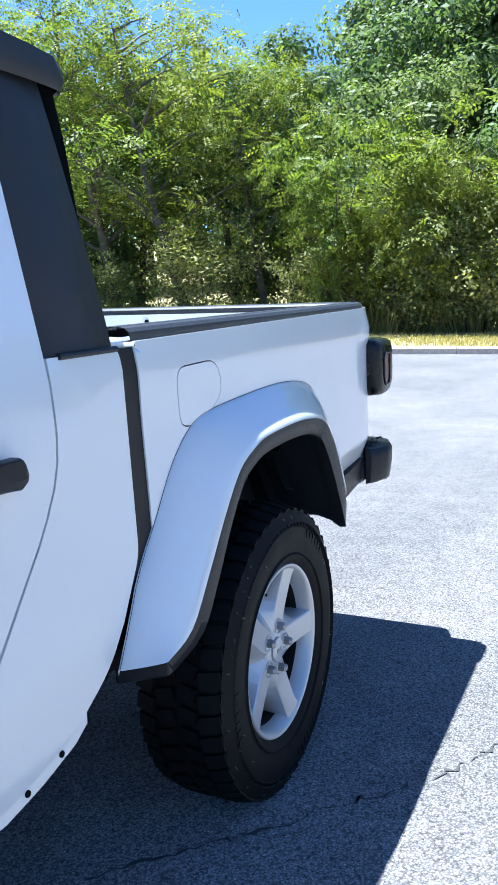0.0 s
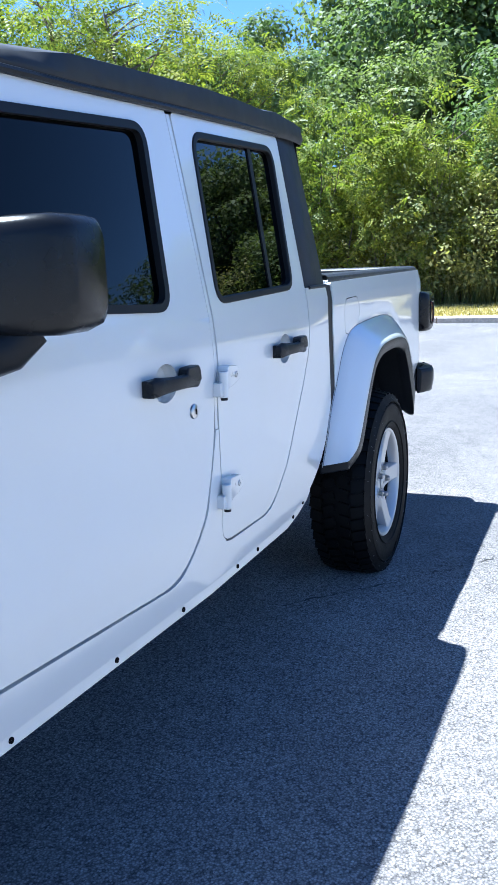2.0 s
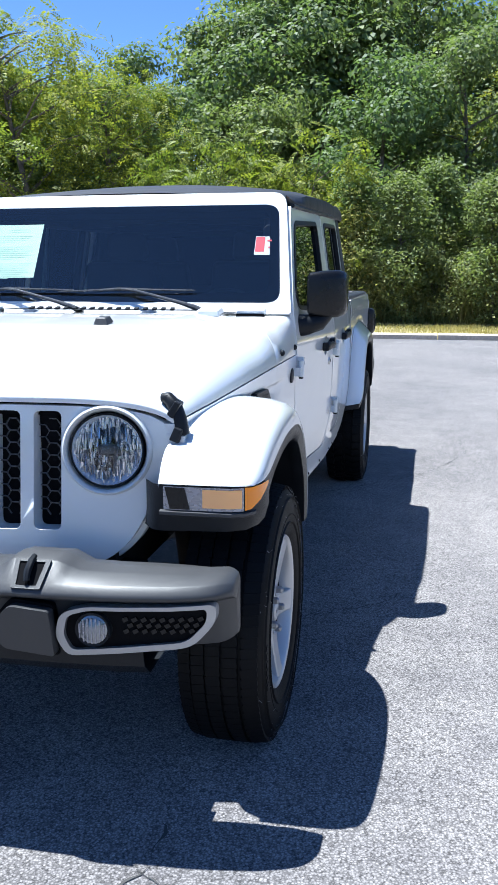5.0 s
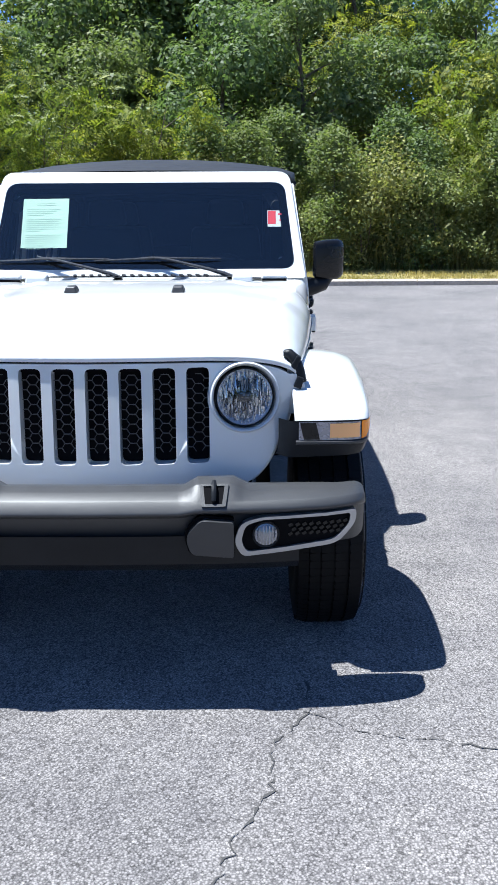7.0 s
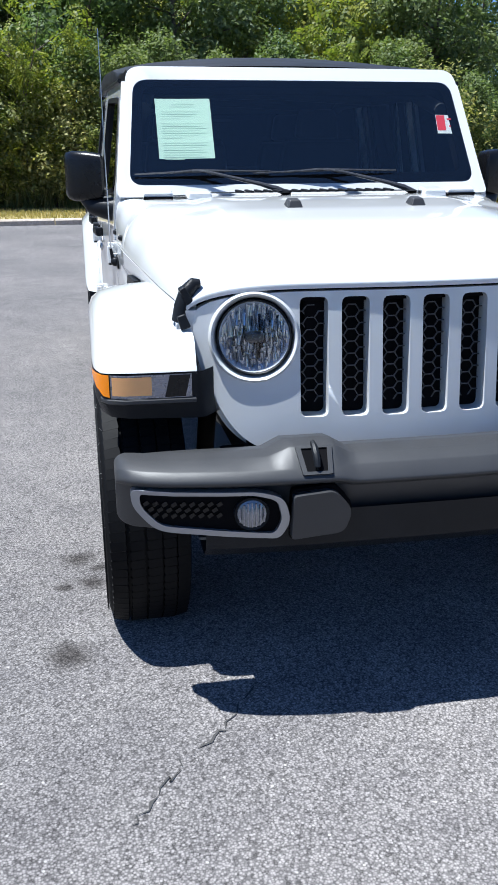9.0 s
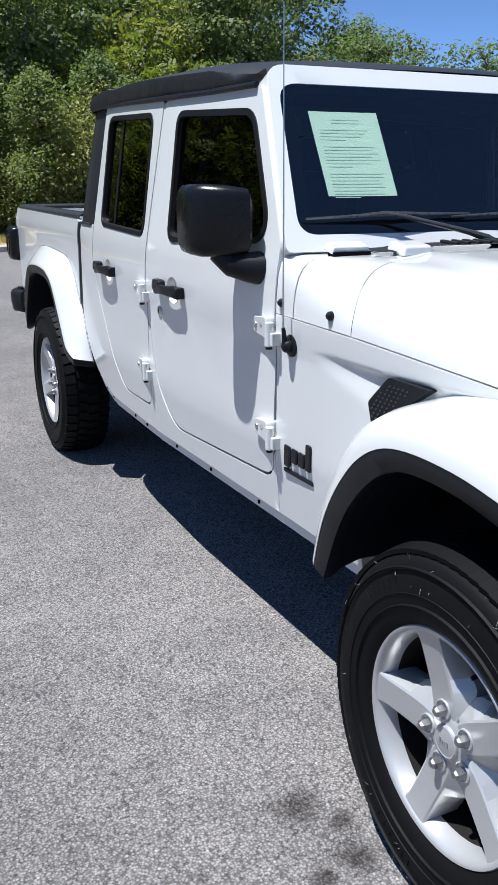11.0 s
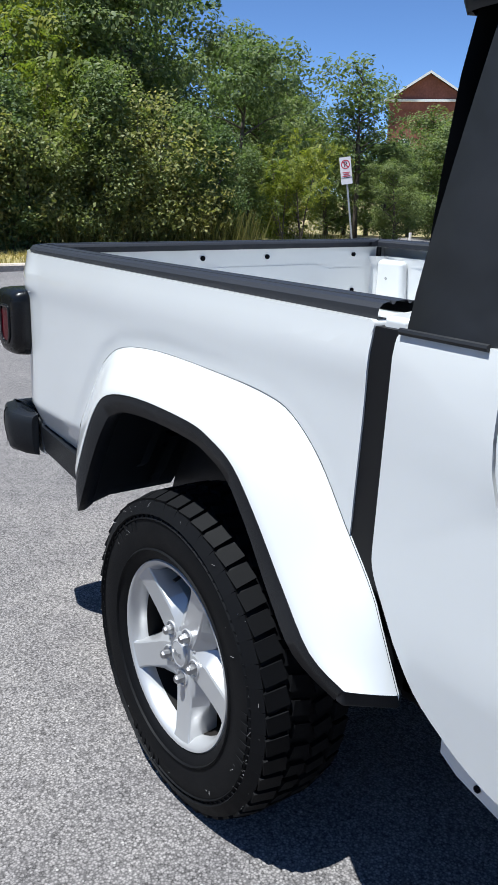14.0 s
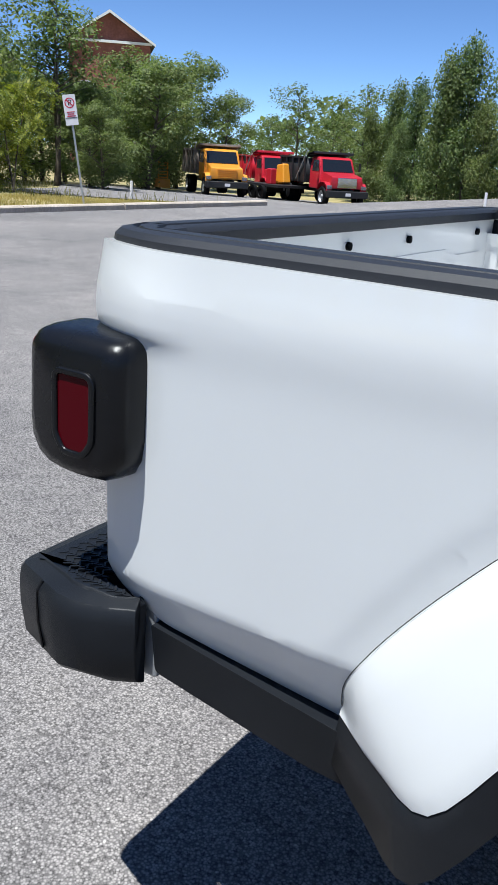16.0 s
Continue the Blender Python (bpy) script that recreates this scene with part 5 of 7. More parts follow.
ring_holes = [[(sx * 0.488 + 0.108 * math.cos(a * math.tau / 40), 0.962 + 0.108 * math.sin(a * math.tau / 40)) for a in range(40)] for sx in (1, -1)]


def no_cross(slot, sx):
    """Keeps the outer slots clear of the round lamp holes."""
    out = []
    for u, v in slot:
        d = math.hypot(u - sx * 0.488, v - 0.962)
        if d < 0.122:
            u = sx * 0.488 + (u - sx * 0.488) * 0.122 / d
            v = 0.962 + (v - 0.962) * 0.122 / d
        out.append((u, v))
    return out


def dense(loop, step=0.02):
    out = []
    for a, b in zip(loop, loop[1:] + loop[:1]):
        n = max(1, int(math.dist(a, b) / step))
        out += [(a[0] + (b[0] - a[0]) * k / n, a[1] + (b[1] - a[1]) * k / n) for k in range(n)]
    return out


slots[0], slots[6] = no_cross(dense(slots[0]), -1), no_cross(dense(slots[6]), 1)
bm = sheet(G_OUT, slots + ring_holes, lambda x, z: Vector((x, grille_y(x, z), z)), (0, -0.055, 0), [k * 0.06 for k in range(-10, 11)], (0.72, 0.825, 0.962, 1.03))
grille = part("grille", bm, PAINT, pickup, "white seven-slot grille", bevel=0.006, seg=3)
bm = sheet(grow(G_OUT, 0.014), [grow(G_OUT, -0.02)], lambda x, z: Vector((x, grille_y(x, z) - 0.034, z)), (0, -0.05, 0))
part("grille_shroud", bm, PAINT, grille, "white body edge round the grille", bevel=0.006)
for s in (1, -1):
    bm = sheet([(0.625, 1.015), (0.690, 1.000), (0.690, 0.895), (0.628, 0.895)], [], lambda x, z: Vector((s * x, 3.846, z)), (0, -0.05, 0))
    part("fender_apron", bm, PAINT, pickup, "white fender front beside the grille", bevel=0.004)
bm = bmesh.new()
loft(bm, [[(x * 0.985, 3.905 - 0.22 * x * x, lip_z(x) + d) for x in [0.64 * k / 16 for k in range(-16, 17)]] for d in (-0.03, 0.02)])
part("hood_gap", bm, DARK, grille, "dark joint below the hood")
bm = bmesh.new()
loft(bm, [[(x, grille_y(x, z) - 0.052, z) for x in [-0.42 + 0.06 * k for k in range(15)]] for z in (0.70, 0.9, 1.085)])
insert = part("grille_mesh", bm, DARK, grille, "black hexagon mesh insert")
for k in range(-3, 4):
    bm = bmesh.new()
    c = k * 0.1105
    for q in (-1, 0, 1):
        for r in range(8):
            x, z = c + q * 0.0315, 1.040 - r * 0.033 - (0.0165 if q else 0)
            y = grille_y(x, z) - 0.036
            deep = 0.0015 * r
            box(bm, (0.0205, 0.006, 0.0024), (x, y - deep, z))
            for e in (-1, 1):
                if q * e <= 0:
                    box(bm, (0.0195, 0.006, 0.0022), (x + e * 0.0158, y - 0.002 - deep, z - 0.00825), (0, e * 57, 0))
    part("mesh_web", bm, MESH_EDGE, insert)["kind"] = "stuff"
for s in (1, -1):
    c = Vector((s * 0.488, grille_y(0.488, 0.962), 0.962))
    bm = bmesh.new()
    tilt = Matrix.Translation(c) @ pose(0, 0, 0, 5, 0, s * -11) @ pose(0, 0, 0, 0, 0, 90)
    spin_x(bm, [(-0.075, 0.02), (-0.055, 0.06), (-0.02, 0.088), (-0.004, 0.094)], 40)
    bmesh.ops.transform(bm, matrix=tilt, verts=bm.verts[:])
    head = part("headlamp", bm, REFLECTOR, pickup, "round clear headlamp", smooth=30)
    bm = bmesh.new()
    spin_x(bm, [(-0.06, 0.092), (0.000, 0.0945), (0.003, 0.098), (-0.004, 0.100), (-0.06, 0.100)], 40)
    bmesh.ops.transform(bm, matrix=tilt, verts=bm.verts[:])
    part("lamp_ring", bm, BLACK_PLASTIC, head, "dark lamp ring")
    bm = bmesh.new()
    spin_x(bm, [(-0.05, 0.1005), (-0.016, 0.1025), (-0.004, 0.106), (0.006, 0.1105), (0.010, 0.1145), (0.007, 0.119), (-0.006, 0.1225), (-0.03, 0.124)], 48)
    bmesh.ops.transform(bm, matrix=tilt, verts=bm.verts[:])
    part("lamp_surround", bm, PAINT, head, "raised white ring round the lamp", smooth=50)
    rng = random.Random(12)
    bm = bmesh.new()
    for k in range(27):
        x = -0.0884 + 0.0068 * k
        h = math.sqrt(max(0.0, 0.090 ** 2 - x * x))
        cuts = sorted([-h, h] + [rng.uniform(-h, h) for _ in range(6)])
        for z0, z1 in zip(cuts, cuts[1:]):
            zc = (z0 + z1) / 2
            deep = -0.012 - 0.036 * (1 - (x * x + zc * zc) / 0.0083)
            ta, tb = rng.gauss(0, 0.40), rng.gauss(0.18, 0.28)
            loft(bm, [[(deep - ta * 0.0032 + tb * (z - zc), x - 0.0034, z), (deep + 0.0012, x, z), (deep + ta * 0.0032 + tb * (z - zc), x + 0.0034, z)] for z in (z0, z1)])
    bmesh.ops.transform(bm, matrix=tilt, verts=bm.verts[:])
    part("lamp_facets", bm, FLUTED, head, "faceted bright reflector", smooth=0)
    bm = bmesh.new()
    box(bm, (0.03, 0.05, 0.03), (-0.02, 0, 0))
    bmesh.ops.transform(bm, matrix=tilt, verts=bm.verts[:])
    part("bulb_shield", bm, GREY_PLASTIC, head, bevel=0.008)
    bm = bmesh.new()
    spin_x(bm, [(0.020, 0.0005), (0.018, 0.04), (0.012, 0.07), (0.002, 0.094)], 40)
    bmesh.ops.transform(bm, matrix=tilt, verts=bm.verts[:])
    g = part("lamp_lens", bm, LAMP_GLASS, head, "clear domed lens")
    g.visible_shadow = False


# windscreen frame, glass, wipers
RAKE = Vector((0, -0.50, 0.866)).normalized()
W0 = Vector((0, 2.602, 1.268))


def screen(u, v, out=0.0):
    return W0 + Vector((u, -0.03 * u * u, 0)) + RAKE * v + Vector((0, 0.866, 0.5)) * out


F_OUT = rounded([(0.772, 0.0, 0.02), (0.758, 0.10), (0.70, 0.575, 0.06), (-0.70, 0.575, 0.06), (-0.758, 0.10), (-0.772, 0.0, 0.02)], 5)
G_HOLE = rounded([(0.722, 0.05, 0.06), (0.676, 0.515, 0.06), (-0.676, 0.515, 0.06), (-0.722, 0.05, 0.06)], 6)
bm = sheet(F_OUT, [G_HOLE], lambda u, v: screen(u, v), (0, -0.085, -0.03), [k * 0.15 for k in range(-4, 5)])
wframe = part("windscreen_frame", bm, PAINT, pickup, "white windscreen frame", bevel=0.014, seg=3)
bm = sheet(grow(G_HOLE, 0.004), [rounded([(0.672, 0.098, 0.05), (0.64, 0.485, 0.05), (-0.64, 0.485, 0.05), (-0.672, 0.098, 0.05)], 6)], lambda u, v: screen(u, v, -0.004), (0, -0.004, -0.002), [k * 0.15 for k in range(-4, 5)])
part("black_border", bm, GLASS_BORDER, wframe, "black printed glass border")
bm = sheet(grow(G_HOLE, 0.002), [grow(G_HOLE, -0.012)], lambda u, v: screen(u, v, -0.010), (0, -0.10, -0.035), [k * 0.15 for k in range(-4, 5)])
part("frame_lining", bm, DARK, wframe, "black lining of the frame")
bm = bmesh.new()
loft(bm, [[screen(u * (0.727 - 0.046 * (v - 0.05) / 0.465), v, -0.001) for u in [k / 8 for k in range(-8, 9)]] for v in (0.045, 0.2, 0.36, 0.52)])
wg = part("windscreen", bm, WINDSHIELD, wframe, "dark laminated windscreen", smooth=60)
wg.visible_shadow = False


def card(name, u0, v0, u1, v1, mat, label, d=-0.012):
    bm = bmesh.new()
    loft(bm, [[screen(u, v, d + 0.003 * math.sin(9 * u)) for u in np.linspace(u0, u1, 5)] for v in np.linspace(v0, v1, 5)])
    g = bmesh.ops.extrude_face_region(bm, geom=bm.faces[:], use_keep_orig=True)
    for k in g["geom"]:
        if isinstance(k, bmesh.types.BMVert):
            k.co.y -= 0.001
    return part(name, bm, mat, pickup, label)


paper = card("window_paper", 0.372, 0.172, 0.595, 0.438, PAPER, "pale green printed sheet behind the glass")
rng = random.Random(6)
v = 0.424
for k in range(21):
    v -= 0.0105 if k not in (2, 6, 13) else 0.022
    w = rng.uniform(0.06, 0.10) if k < 2 else rng.uniform(0.13, 0.19) if k not in (5, 12, 20) else 0.08
    u0 = 0.575 if k > 1 else 0.483 + w / 2
    bm = bmesh.new()
    loft(bm, [[screen(u, q, -0.0113 + 0.003 * math.sin(9 * u)) for u in np.linspace(u0, u0 - w, 5)] for q in (v, v - 0.0022)])
    part("print_line", bm, INK, paper)
st = card("red_sticker", -0.668, 0.275, -0.592, 0.362, STICKER_WHITE, "small red and white sticker", d=-0.006)
for u0, u1, v0, v1 in ((-0.632, -0.594, 0.289, 0.36), (-0.660, -0.642, 0.338, 0.346), (-0.656, -0.648, 0.306, 0.313)):
    bm = bmesh.new()
    loft(bm, [[screen(u, v, -0.0035) for u in (u0, u1)] for v in (v0, v1)])
    part("sticker_bar", bm, STICKER_RED, st)
for u0 in (0.10, -0.43):
    bm = bmesh.new()
    p0, p1 = screen(u0, -0.012, 0.03), screen(u0 + 0.375, 0.100, 0.024)
    tube(bm, [p0 + Vector((0, 0, -0.025)), p0, p0.lerp(p1, 0.12) + Vector((0, 0.010, 0.010)), p0.lerp(p1, 0.3) + Vector((0, 0.012, 0.012)), p0.lerp(p1, 0.8) + Vector((0, 0.006, 0.008)), p1], [0.014, 0.014, 0.011, 0.008, 0.006, 0.004], 8)
    w = part("wiper", bm, WIPER_STEEL, pickup, "black windscreen wiper arm")
    bm = bmesh.new()
    a, b = screen(u0 + 0.60 if u0 > 0 else u0 + 0.66, 0.090, 0.014), screen(u0 + 0.06, 0.098, 0.014)
    tube(bm, [a, a.lerp(b, 0.3) + Vector((0, 0.006, 0.004)), a.lerp(b, 0.45) + Vector((0, 0.010, 0.008)), a.lerp(b, 0.7) + Vector((0, 0.006, 0.004)), b], [0.003, 0.005, 0.008, 0.005, 0.003], 6)
    part("wiper_blade", bm, WIPER_STEEL, w, "rubber blade")


# soft top
def top_z(x, y):
    a = abs(x)
    edge = lerp(y, [(0.625, 1.768), (0.64, 1.79), (0.67, 1.806), (0.74, 1.817), (0.9, 1.822), (1.6, 1.812), (1.9, 1.797), (2.2, 1.765), (2.3, 1.750)])
    mid = lerp(y, [(0.625, 1.79), (0.64, 1.82), (0.67, 1.842), (0.74, 1.860), (0.9, 1.872), (1.5, 1.874), (1.9, 1.850), (2.2, 1.800), (2.32, 1.768)])
    k = min(1.0, a / 0.70)
    sag = -0.006 * math.sin(max(0, (y - 0.75)) / 1.5 * math.tau * 1.5) ** 2 * (1 - k)
    return mid + (edge - mid) * k ** 2.4 + sag


bm = bmesh.new()
rows = []
ys = [0.625, 0.632, 0.64, 0.655, 0.67, 0.70, 0.74, 0.80, 0.90, 1.0, 1.2, 1.4, 1.6, 1.8, 2.0, 2.15, 2.26, 2.30]
for i, y in enumerate(ys):
    half = lerp(y, [(0.625, 0.735), (0.64, 0.750), (0.67, 0.758), (0.76, 0.762), (0.85, 0.757), (1.6, 0.750), (2.0, 0.738), (2.2, 0.715), (2.3, 0.690)])
    low = lerp(y, [(0.625, 1.735), (0.80, 1.740), (1.6, 1.728), (2.2, 1.706), (2.3, 1.735)])
    row = []
    xs = [-1, -0.995, -0.97, -0.9, -0.75, -0.5, -0.25, 0, 0.25, 0.5, 0.75, 0.9, 0.97, 0.995, 1]
    for u in xs:
        x = u * half
        if abs(u) == 1:
            z = low
        elif abs(u) == 0.995:
            x, z = math.copysign(half + 0.010, u), low + 0.018
        elif abs(u) == 0.97:
            x, z = math.copysign(half + 0.004, u), top_z(half, y) - 0.016 + 0.004 * math.sin(y * 23)
        else:
            z = top_z(x, y) + (0.003 * math.sin(17 * y + 5 * x) if abs(u) > 0.6 else 0)
        row.append((x, y, z))
    rows.append(row)
rows.insert(0, [(x * 0.985, 0.64, min(z, 1.733)) for x, y, z in rows[0]])
loft(bm, rows)
top = part("soft_top", bm, FABRIC, pickup, "black folding fabric top", smooth=60)
bm = bmesh.new()
loft(bm, [[(x * 0.985, 0.655, 1.775), (x * 0.995, 0.628, 1.65), (x * 1.01, 0.614, 1.5), (x * 1.03, 0.610, 1.36), (x * 1.05, 0.612, 1.25)] for x in [-0.745 + 0.149 * k for k in range(11)]])
part("top_rear", bm, FABRIC, top, "rear fabric curtain", smooth=60)
bm = sheet(rounded([(-0.5, 1.36, 0.05), (0.5, 1.36, 0.05), (0.5, 1.66, 0.05), (-0.5, 1.66, 0.05)]), [], lambda x, z: Vector((x, 0.612 + 0.12 * (z - 1.25) - 0.004, z)), (0, 0.003, 0))
part("rear_window", bm, PRIVACY, top, "flexible rear window").visible_shadow = False
for s in (1, -1):
    bm = bmesh.new()
    rows = []
    for k in range(9):
        t = k / 8
        z = 1.262 + 0.49 * t
        yr = 0.612 + 0.075 * t ** 1.3
        yf = 0.80 + 0.075 * t
        x0 = side_x(0.75, z) - 0.002
        rows.append([(s * (x0 - 0.09), yr - 0.003, z), (s * (x0 - 0.02), yr, z), (s * (x0 + 0.002), yr + 0.02, z), (s * (x0 + 0.001 + 0.0025 * math.sin(9 * z)), (yr + yf) / 2, z), (s * (x0 - 0.001), yf, z), (s * (x0 - 0.03), yf + 0.03, z)])
    loft(bm, rows)
    part("corner_curtain", bm, FABRIC, top, "black fabric rear pillar", smooth=60)
    bm = bmesh.new()
    tube(bm, [(s * (side_x(y, 1.262) + 0.002), y, 1.262) for y in (0.62, 0.70, 0.80)], 0.006, 8)
    part("curtain_hem", bm, FABRIC, top)
    # rain rail over the doors
    bm = bmesh.new()
    tube(bm, [(s * (side_x(y, z) + 0.006), y, z) for y, z in ((0.845, 1.748), (1.2, 1.738), (1.6, 1.724), (2.0, 1.714), (2.30, 1.710))], 0.009, 8)
    part("door_rail", bm, BLACK_PLASTIC, top, "black door surround rail")


# mirrors
for s in (1, -1):
    bm = bmesh.new()
    rows = []
    for x, y0, y1, z0, z1 in ((0.817, 2.375, 2.465, 1.268, 1.420), (0.827, 2.345, 2.472, 1.256, 1.432), (0.882, 2.30, 2.455, 1.248, 1.440), (0.937, 2.275, 2.42, 1.248, 1.442), (0.960, 2.275, 2.395, 1.258, 1.436), (0.970, 2.285, 2.375, 1.274, 1.423)):
        rows.append([(s * x, a, b) for a, b in rounded([(y0, z0, 0.03), (y1, z0, 0.035), (y1, z1, 0.035), (y0, z1, 0.03)], 3)])
    loft(bm, rows, close=True, caps=True)
    mir = part("side_mirror", bm, GLOSS_PLASTIC, pickup, "large black plastic side mirror", smooth=45)
    bm = bmesh.new()
    loft(bm, [[(s * x, y - 0.002, z) for z in (1.275, 1.415)] for x, y in ((0.844, 2.332), (0.902, 2.292), (0.950, 2.273))])
    part("mirror_glass", bm, CHROME, mir, "mirror glass")
    bm = bmesh.new()
    tube(bm, [(s * 0.77, 2.45, 1.215), (s * 0.82, 2.44, 1.22), (s * 0.86, 2.42, 1.228), (s * 0.885, 2.39, 1.262)], [0.05, 0.042, 0.036, 0.034], 12)
    part("mirror_arm", bm, BLACK_PLASTIC, mir, "black mirror foot", smooth=50)


# front bumper
def bump_y(x):
    return lerp(abs(x), [(0, 4.172), (0.4, 4.165), (0.6, 4.150), (0.74, 4.125), (0.80, 4.106), (0.838, 4.088), (0.862, 4.066), (0.876, 4.045)])


def bumper_row(x, g=1.0):
    """The front bumper's section at a place x; g draws it together at the ends."""
    a = abs(x)
    k = max(0.0, min(1.0, (a - 0.275) / 0.07))
    k = k * k * (3 - 2 * k)
    hump = max(0.0, min(1.0, (a - 0.29) / 0.045)) * max(0.0, min(1.0, (0.50 - a) / 0.05))
    zt = 0.704 + 0.026 * hump - 0.012 * max(0.0, a - 0.5) / 0.4
    y = bump_y(x)
    yb = max(3.962, y - 0.17)
    mix = lambda p, q: p + (q - p) * k
    pts = [(yb, 0.56), (yb, zt - 0.012), (max(yb + 0.01, y - 0.11), zt), (y - 0.06 + 0.012 * hump, zt - 0.004),
           (y - 0.016 + 0.010 * k, mix(0.684, 0.682)), (y + mix(0.008, 0.012), mix(0.654, 0.664)), (y + mix(0.012, 0.014), mix(0.646, 0.654)),
           (y + 0.004, mix(0.638, 0.646)), (y - 0.026, mix(0.624, 0.634)), (y - 0.050, 0.515), (max(yb, y - 0.14), 0.505)]
    if g < 1:
        pts = [(4.01 + (p - 4.01) * g, 0.61 + (q - 0.61) * g) for p, q in pts]
    fine = []
    for (p0, q0), (p1, q1) in zip(pts, pts[1:] + pts[:1]):
        k = min(0.3, 0.003 / max(1e-4, math.hypot(p1 - p0, q1 - q0)))
        fine += [(p0 + (p1 - p0) * k, q0 + (q1 - q0) * k), (p1 - (p1 - p0) * k, q1 - (q1 - q0) * k)]
    return [(x, p, q) for p, q in fine]


xs = [-0.835, -0.80, -0.74, -0.66, -0.58, -0.50, -0.475, -0.45, -0.43, -0.40, -0.36, -0.345, -0.335, -0.32, -0.305, -0.29, -0.275, -0.2, -0.1]
xs = xs + [0] + [-x for x in xs[::-1]]
ends = ((0.847, 0.992), (0.857, 0.97), (0.865, 0.93), (0.871, 0.88), (0.874, 0.82), (0.8755, 0.75))
bm = bmesh.new()
loft(bm, [bumper_row(-x, g) for x, g in ends[::-1]] + [bumper_row(x) for x in xs] + [bumper_row(x, g) for x, g in ends], close=True, caps=True)
fbump = part("front_bumper", bm, GREY_PLASTIC, pickup, "wide dark grey front bumper", smooth=45)
bm = bmesh.new()
loft(bm, [[(x, bump_y(x) - 0.02, 0.565), (x, bump_y(x) - 0.045, 0.46), (x, bump_y(x) - 0.085, 0.425), (x, bump_y(x) - 0.2, 0.43)] for x in xs[3:-3]])
part("bumper_valance", bm, BLACK_PLASTIC, fbump, "black lower valance")
for s in (1, -1):
    pts = rounded([(0.452, 0.545, 0.025), (0.478, 0.494, 0.02), (0.785, 0.525, 0.03), (0.842, 0.590, 0.03), (0.842, 0.640, 0.02), (0.54, 0.634, 0.02), (0.472, 0.615, 0.03)])
    inner = rounded([(0.475, 0.552, 0.015), (0.491, 0.511, 0.015), (0.773, 0.541, 0.02), (0.820, 0.592, 0.02), (0.822, 0.628, 0.012), (0.545, 0.624, 0.015), (0.489, 0.607, 0.02)])
    f = lambda u, v: Vector((s * u, bump_y(u) + 0.008 - 0.02 * (0.62 - v) / 0.1, v))
    bm = sheet(pts, [inner], f, (0, -0.03, 0), [0.5 + 0.06 * k for k in range(6)])
    bez = part("fog_bezel", bm, SILVER_TRIM, fbump, "bright silver fog lamp surround", bevel=0.004)
    bm = sheet(inner, [], lambda u, v: f(u, v) + Vector((0, -0.012, 0)), (0, -0.02, 0), [0.5 + 0.06 * k for k in range(6)])
    part("bezel_mesh", bm, DARK, bez)
    bm = bmesh.new()
    for k in range(9):
        for r in range(3):
            u, v = 0.63 + 0.022 * k + (0.011 if r % 2 else 0), 0.568 + 0.016 * r
            box(bm, (0.014, 0.008, 0.010), tuple(f(u, v) + Vector((0, -0.010, 0))), (0, 30, 0))
    part("bezel_honeycomb", bm, GLOSS_PLASTIC, bez)
    c = f(0.552, 0.574) + Vector((0, 0.0, 0))
    bm = bmesh.new()
    m = Matrix.Translation(c) @ pose(0, 0, 0, 0, 0, 90 - s * 6)
    spin_x(bm, [(0.014, 0.0005), (0.012, 0.02), (0.004, 0.036), (-0.004, 0.040), (-0.03, 0.042)], 28)
    bmesh.ops.transform(bm, matrix=m, verts=bm.verts[:])
    fog = part("fog_lamp", bm, FOG_LENS, bez, "round fluted fog lamp")
    bm = bmesh.new()
    for k in range(7):
        u = -0.03 + 0.01 * k
        h = math.sqrt(0.036 ** 2 - u * u)
        box(bm, (0.004, 0.003, 2 * h * 0.9), (0.012, u, 0), (0, 0, 0))
    bmesh.ops.transform(bm, matrix=m, verts=bm.verts[:])
    part("lens_flute", bm, CLEAR_LENS, fog)
    bm = bmesh.new()
    spin_x(bm, [(0.004, 0.037), (0.006, 0.043), (-0.03, 0.046)], 28)
    bmesh.ops.transform(bm, matrix=m, verts=bm.verts[:])
    part("fog_ring", bm, BLACK_PLASTIC, bez)
    # plain block between the centre and the fog lamp
    bm = sheet(rounded([(0.300, 0.575, 0.03), (0.318, 0.510, 0.02), (0.452, 0.496, 0.01), (0.452, 0.622, 0.01), (0.35, 0.632, 0.02)]), [], lambda u, v: Vector((s * u, bump_y(u) + 0.024 - 0.02 * (0.62 - v) / 0.1, v)), (0, -0.06, 0))
    part("bumper_block", bm, GREY_PLASTIC, fbump, "dark grey bumper block", bevel=0.022, seg=4)
    bm = sheet(rounded([(0.292, 0.580, 0.03), (0.310, 0.500, 0.02), (0.452, 0.486, 0.01), (0.452, 0.630, 0.01), (0.345, 0.642, 0.02)]), [], lambda u, v: Vector((s * u, bump_y(u) - 0.004 - 0.02 * (0.62 - v) / 0.1, v)), (0, -0.02, 0))
    part("block_gap", bm, DARK, fbump, "dark joint round the block")
    # tow hook in its pocket on the raised horn
    def horn(u, t, out):
        yy = bump_y(u)
        return Vector((s * u, yy - 0.048 + 0.057 * t, 0.726 - 0.058 * t)) + Vector((0, 0.7, 0.7)) * out
    rim_ = rounded([(0.345, 0.02, 0.01), (0.437, 0.02, 0.01), (0.428, 0.98, 0.012), (0.354, 0.98, 0.012)])
    hole_ = rounded([(0.358, 0.10, 0.008), (0.424, 0.10, 0.008), (0.417, 0.88, 0.01), (0.365, 0.88, 0.01)])
    bm = sheet(rim_, [hole_], lambda u, t: horn(u, t, 0.006), (0, -0.012, -0.012))
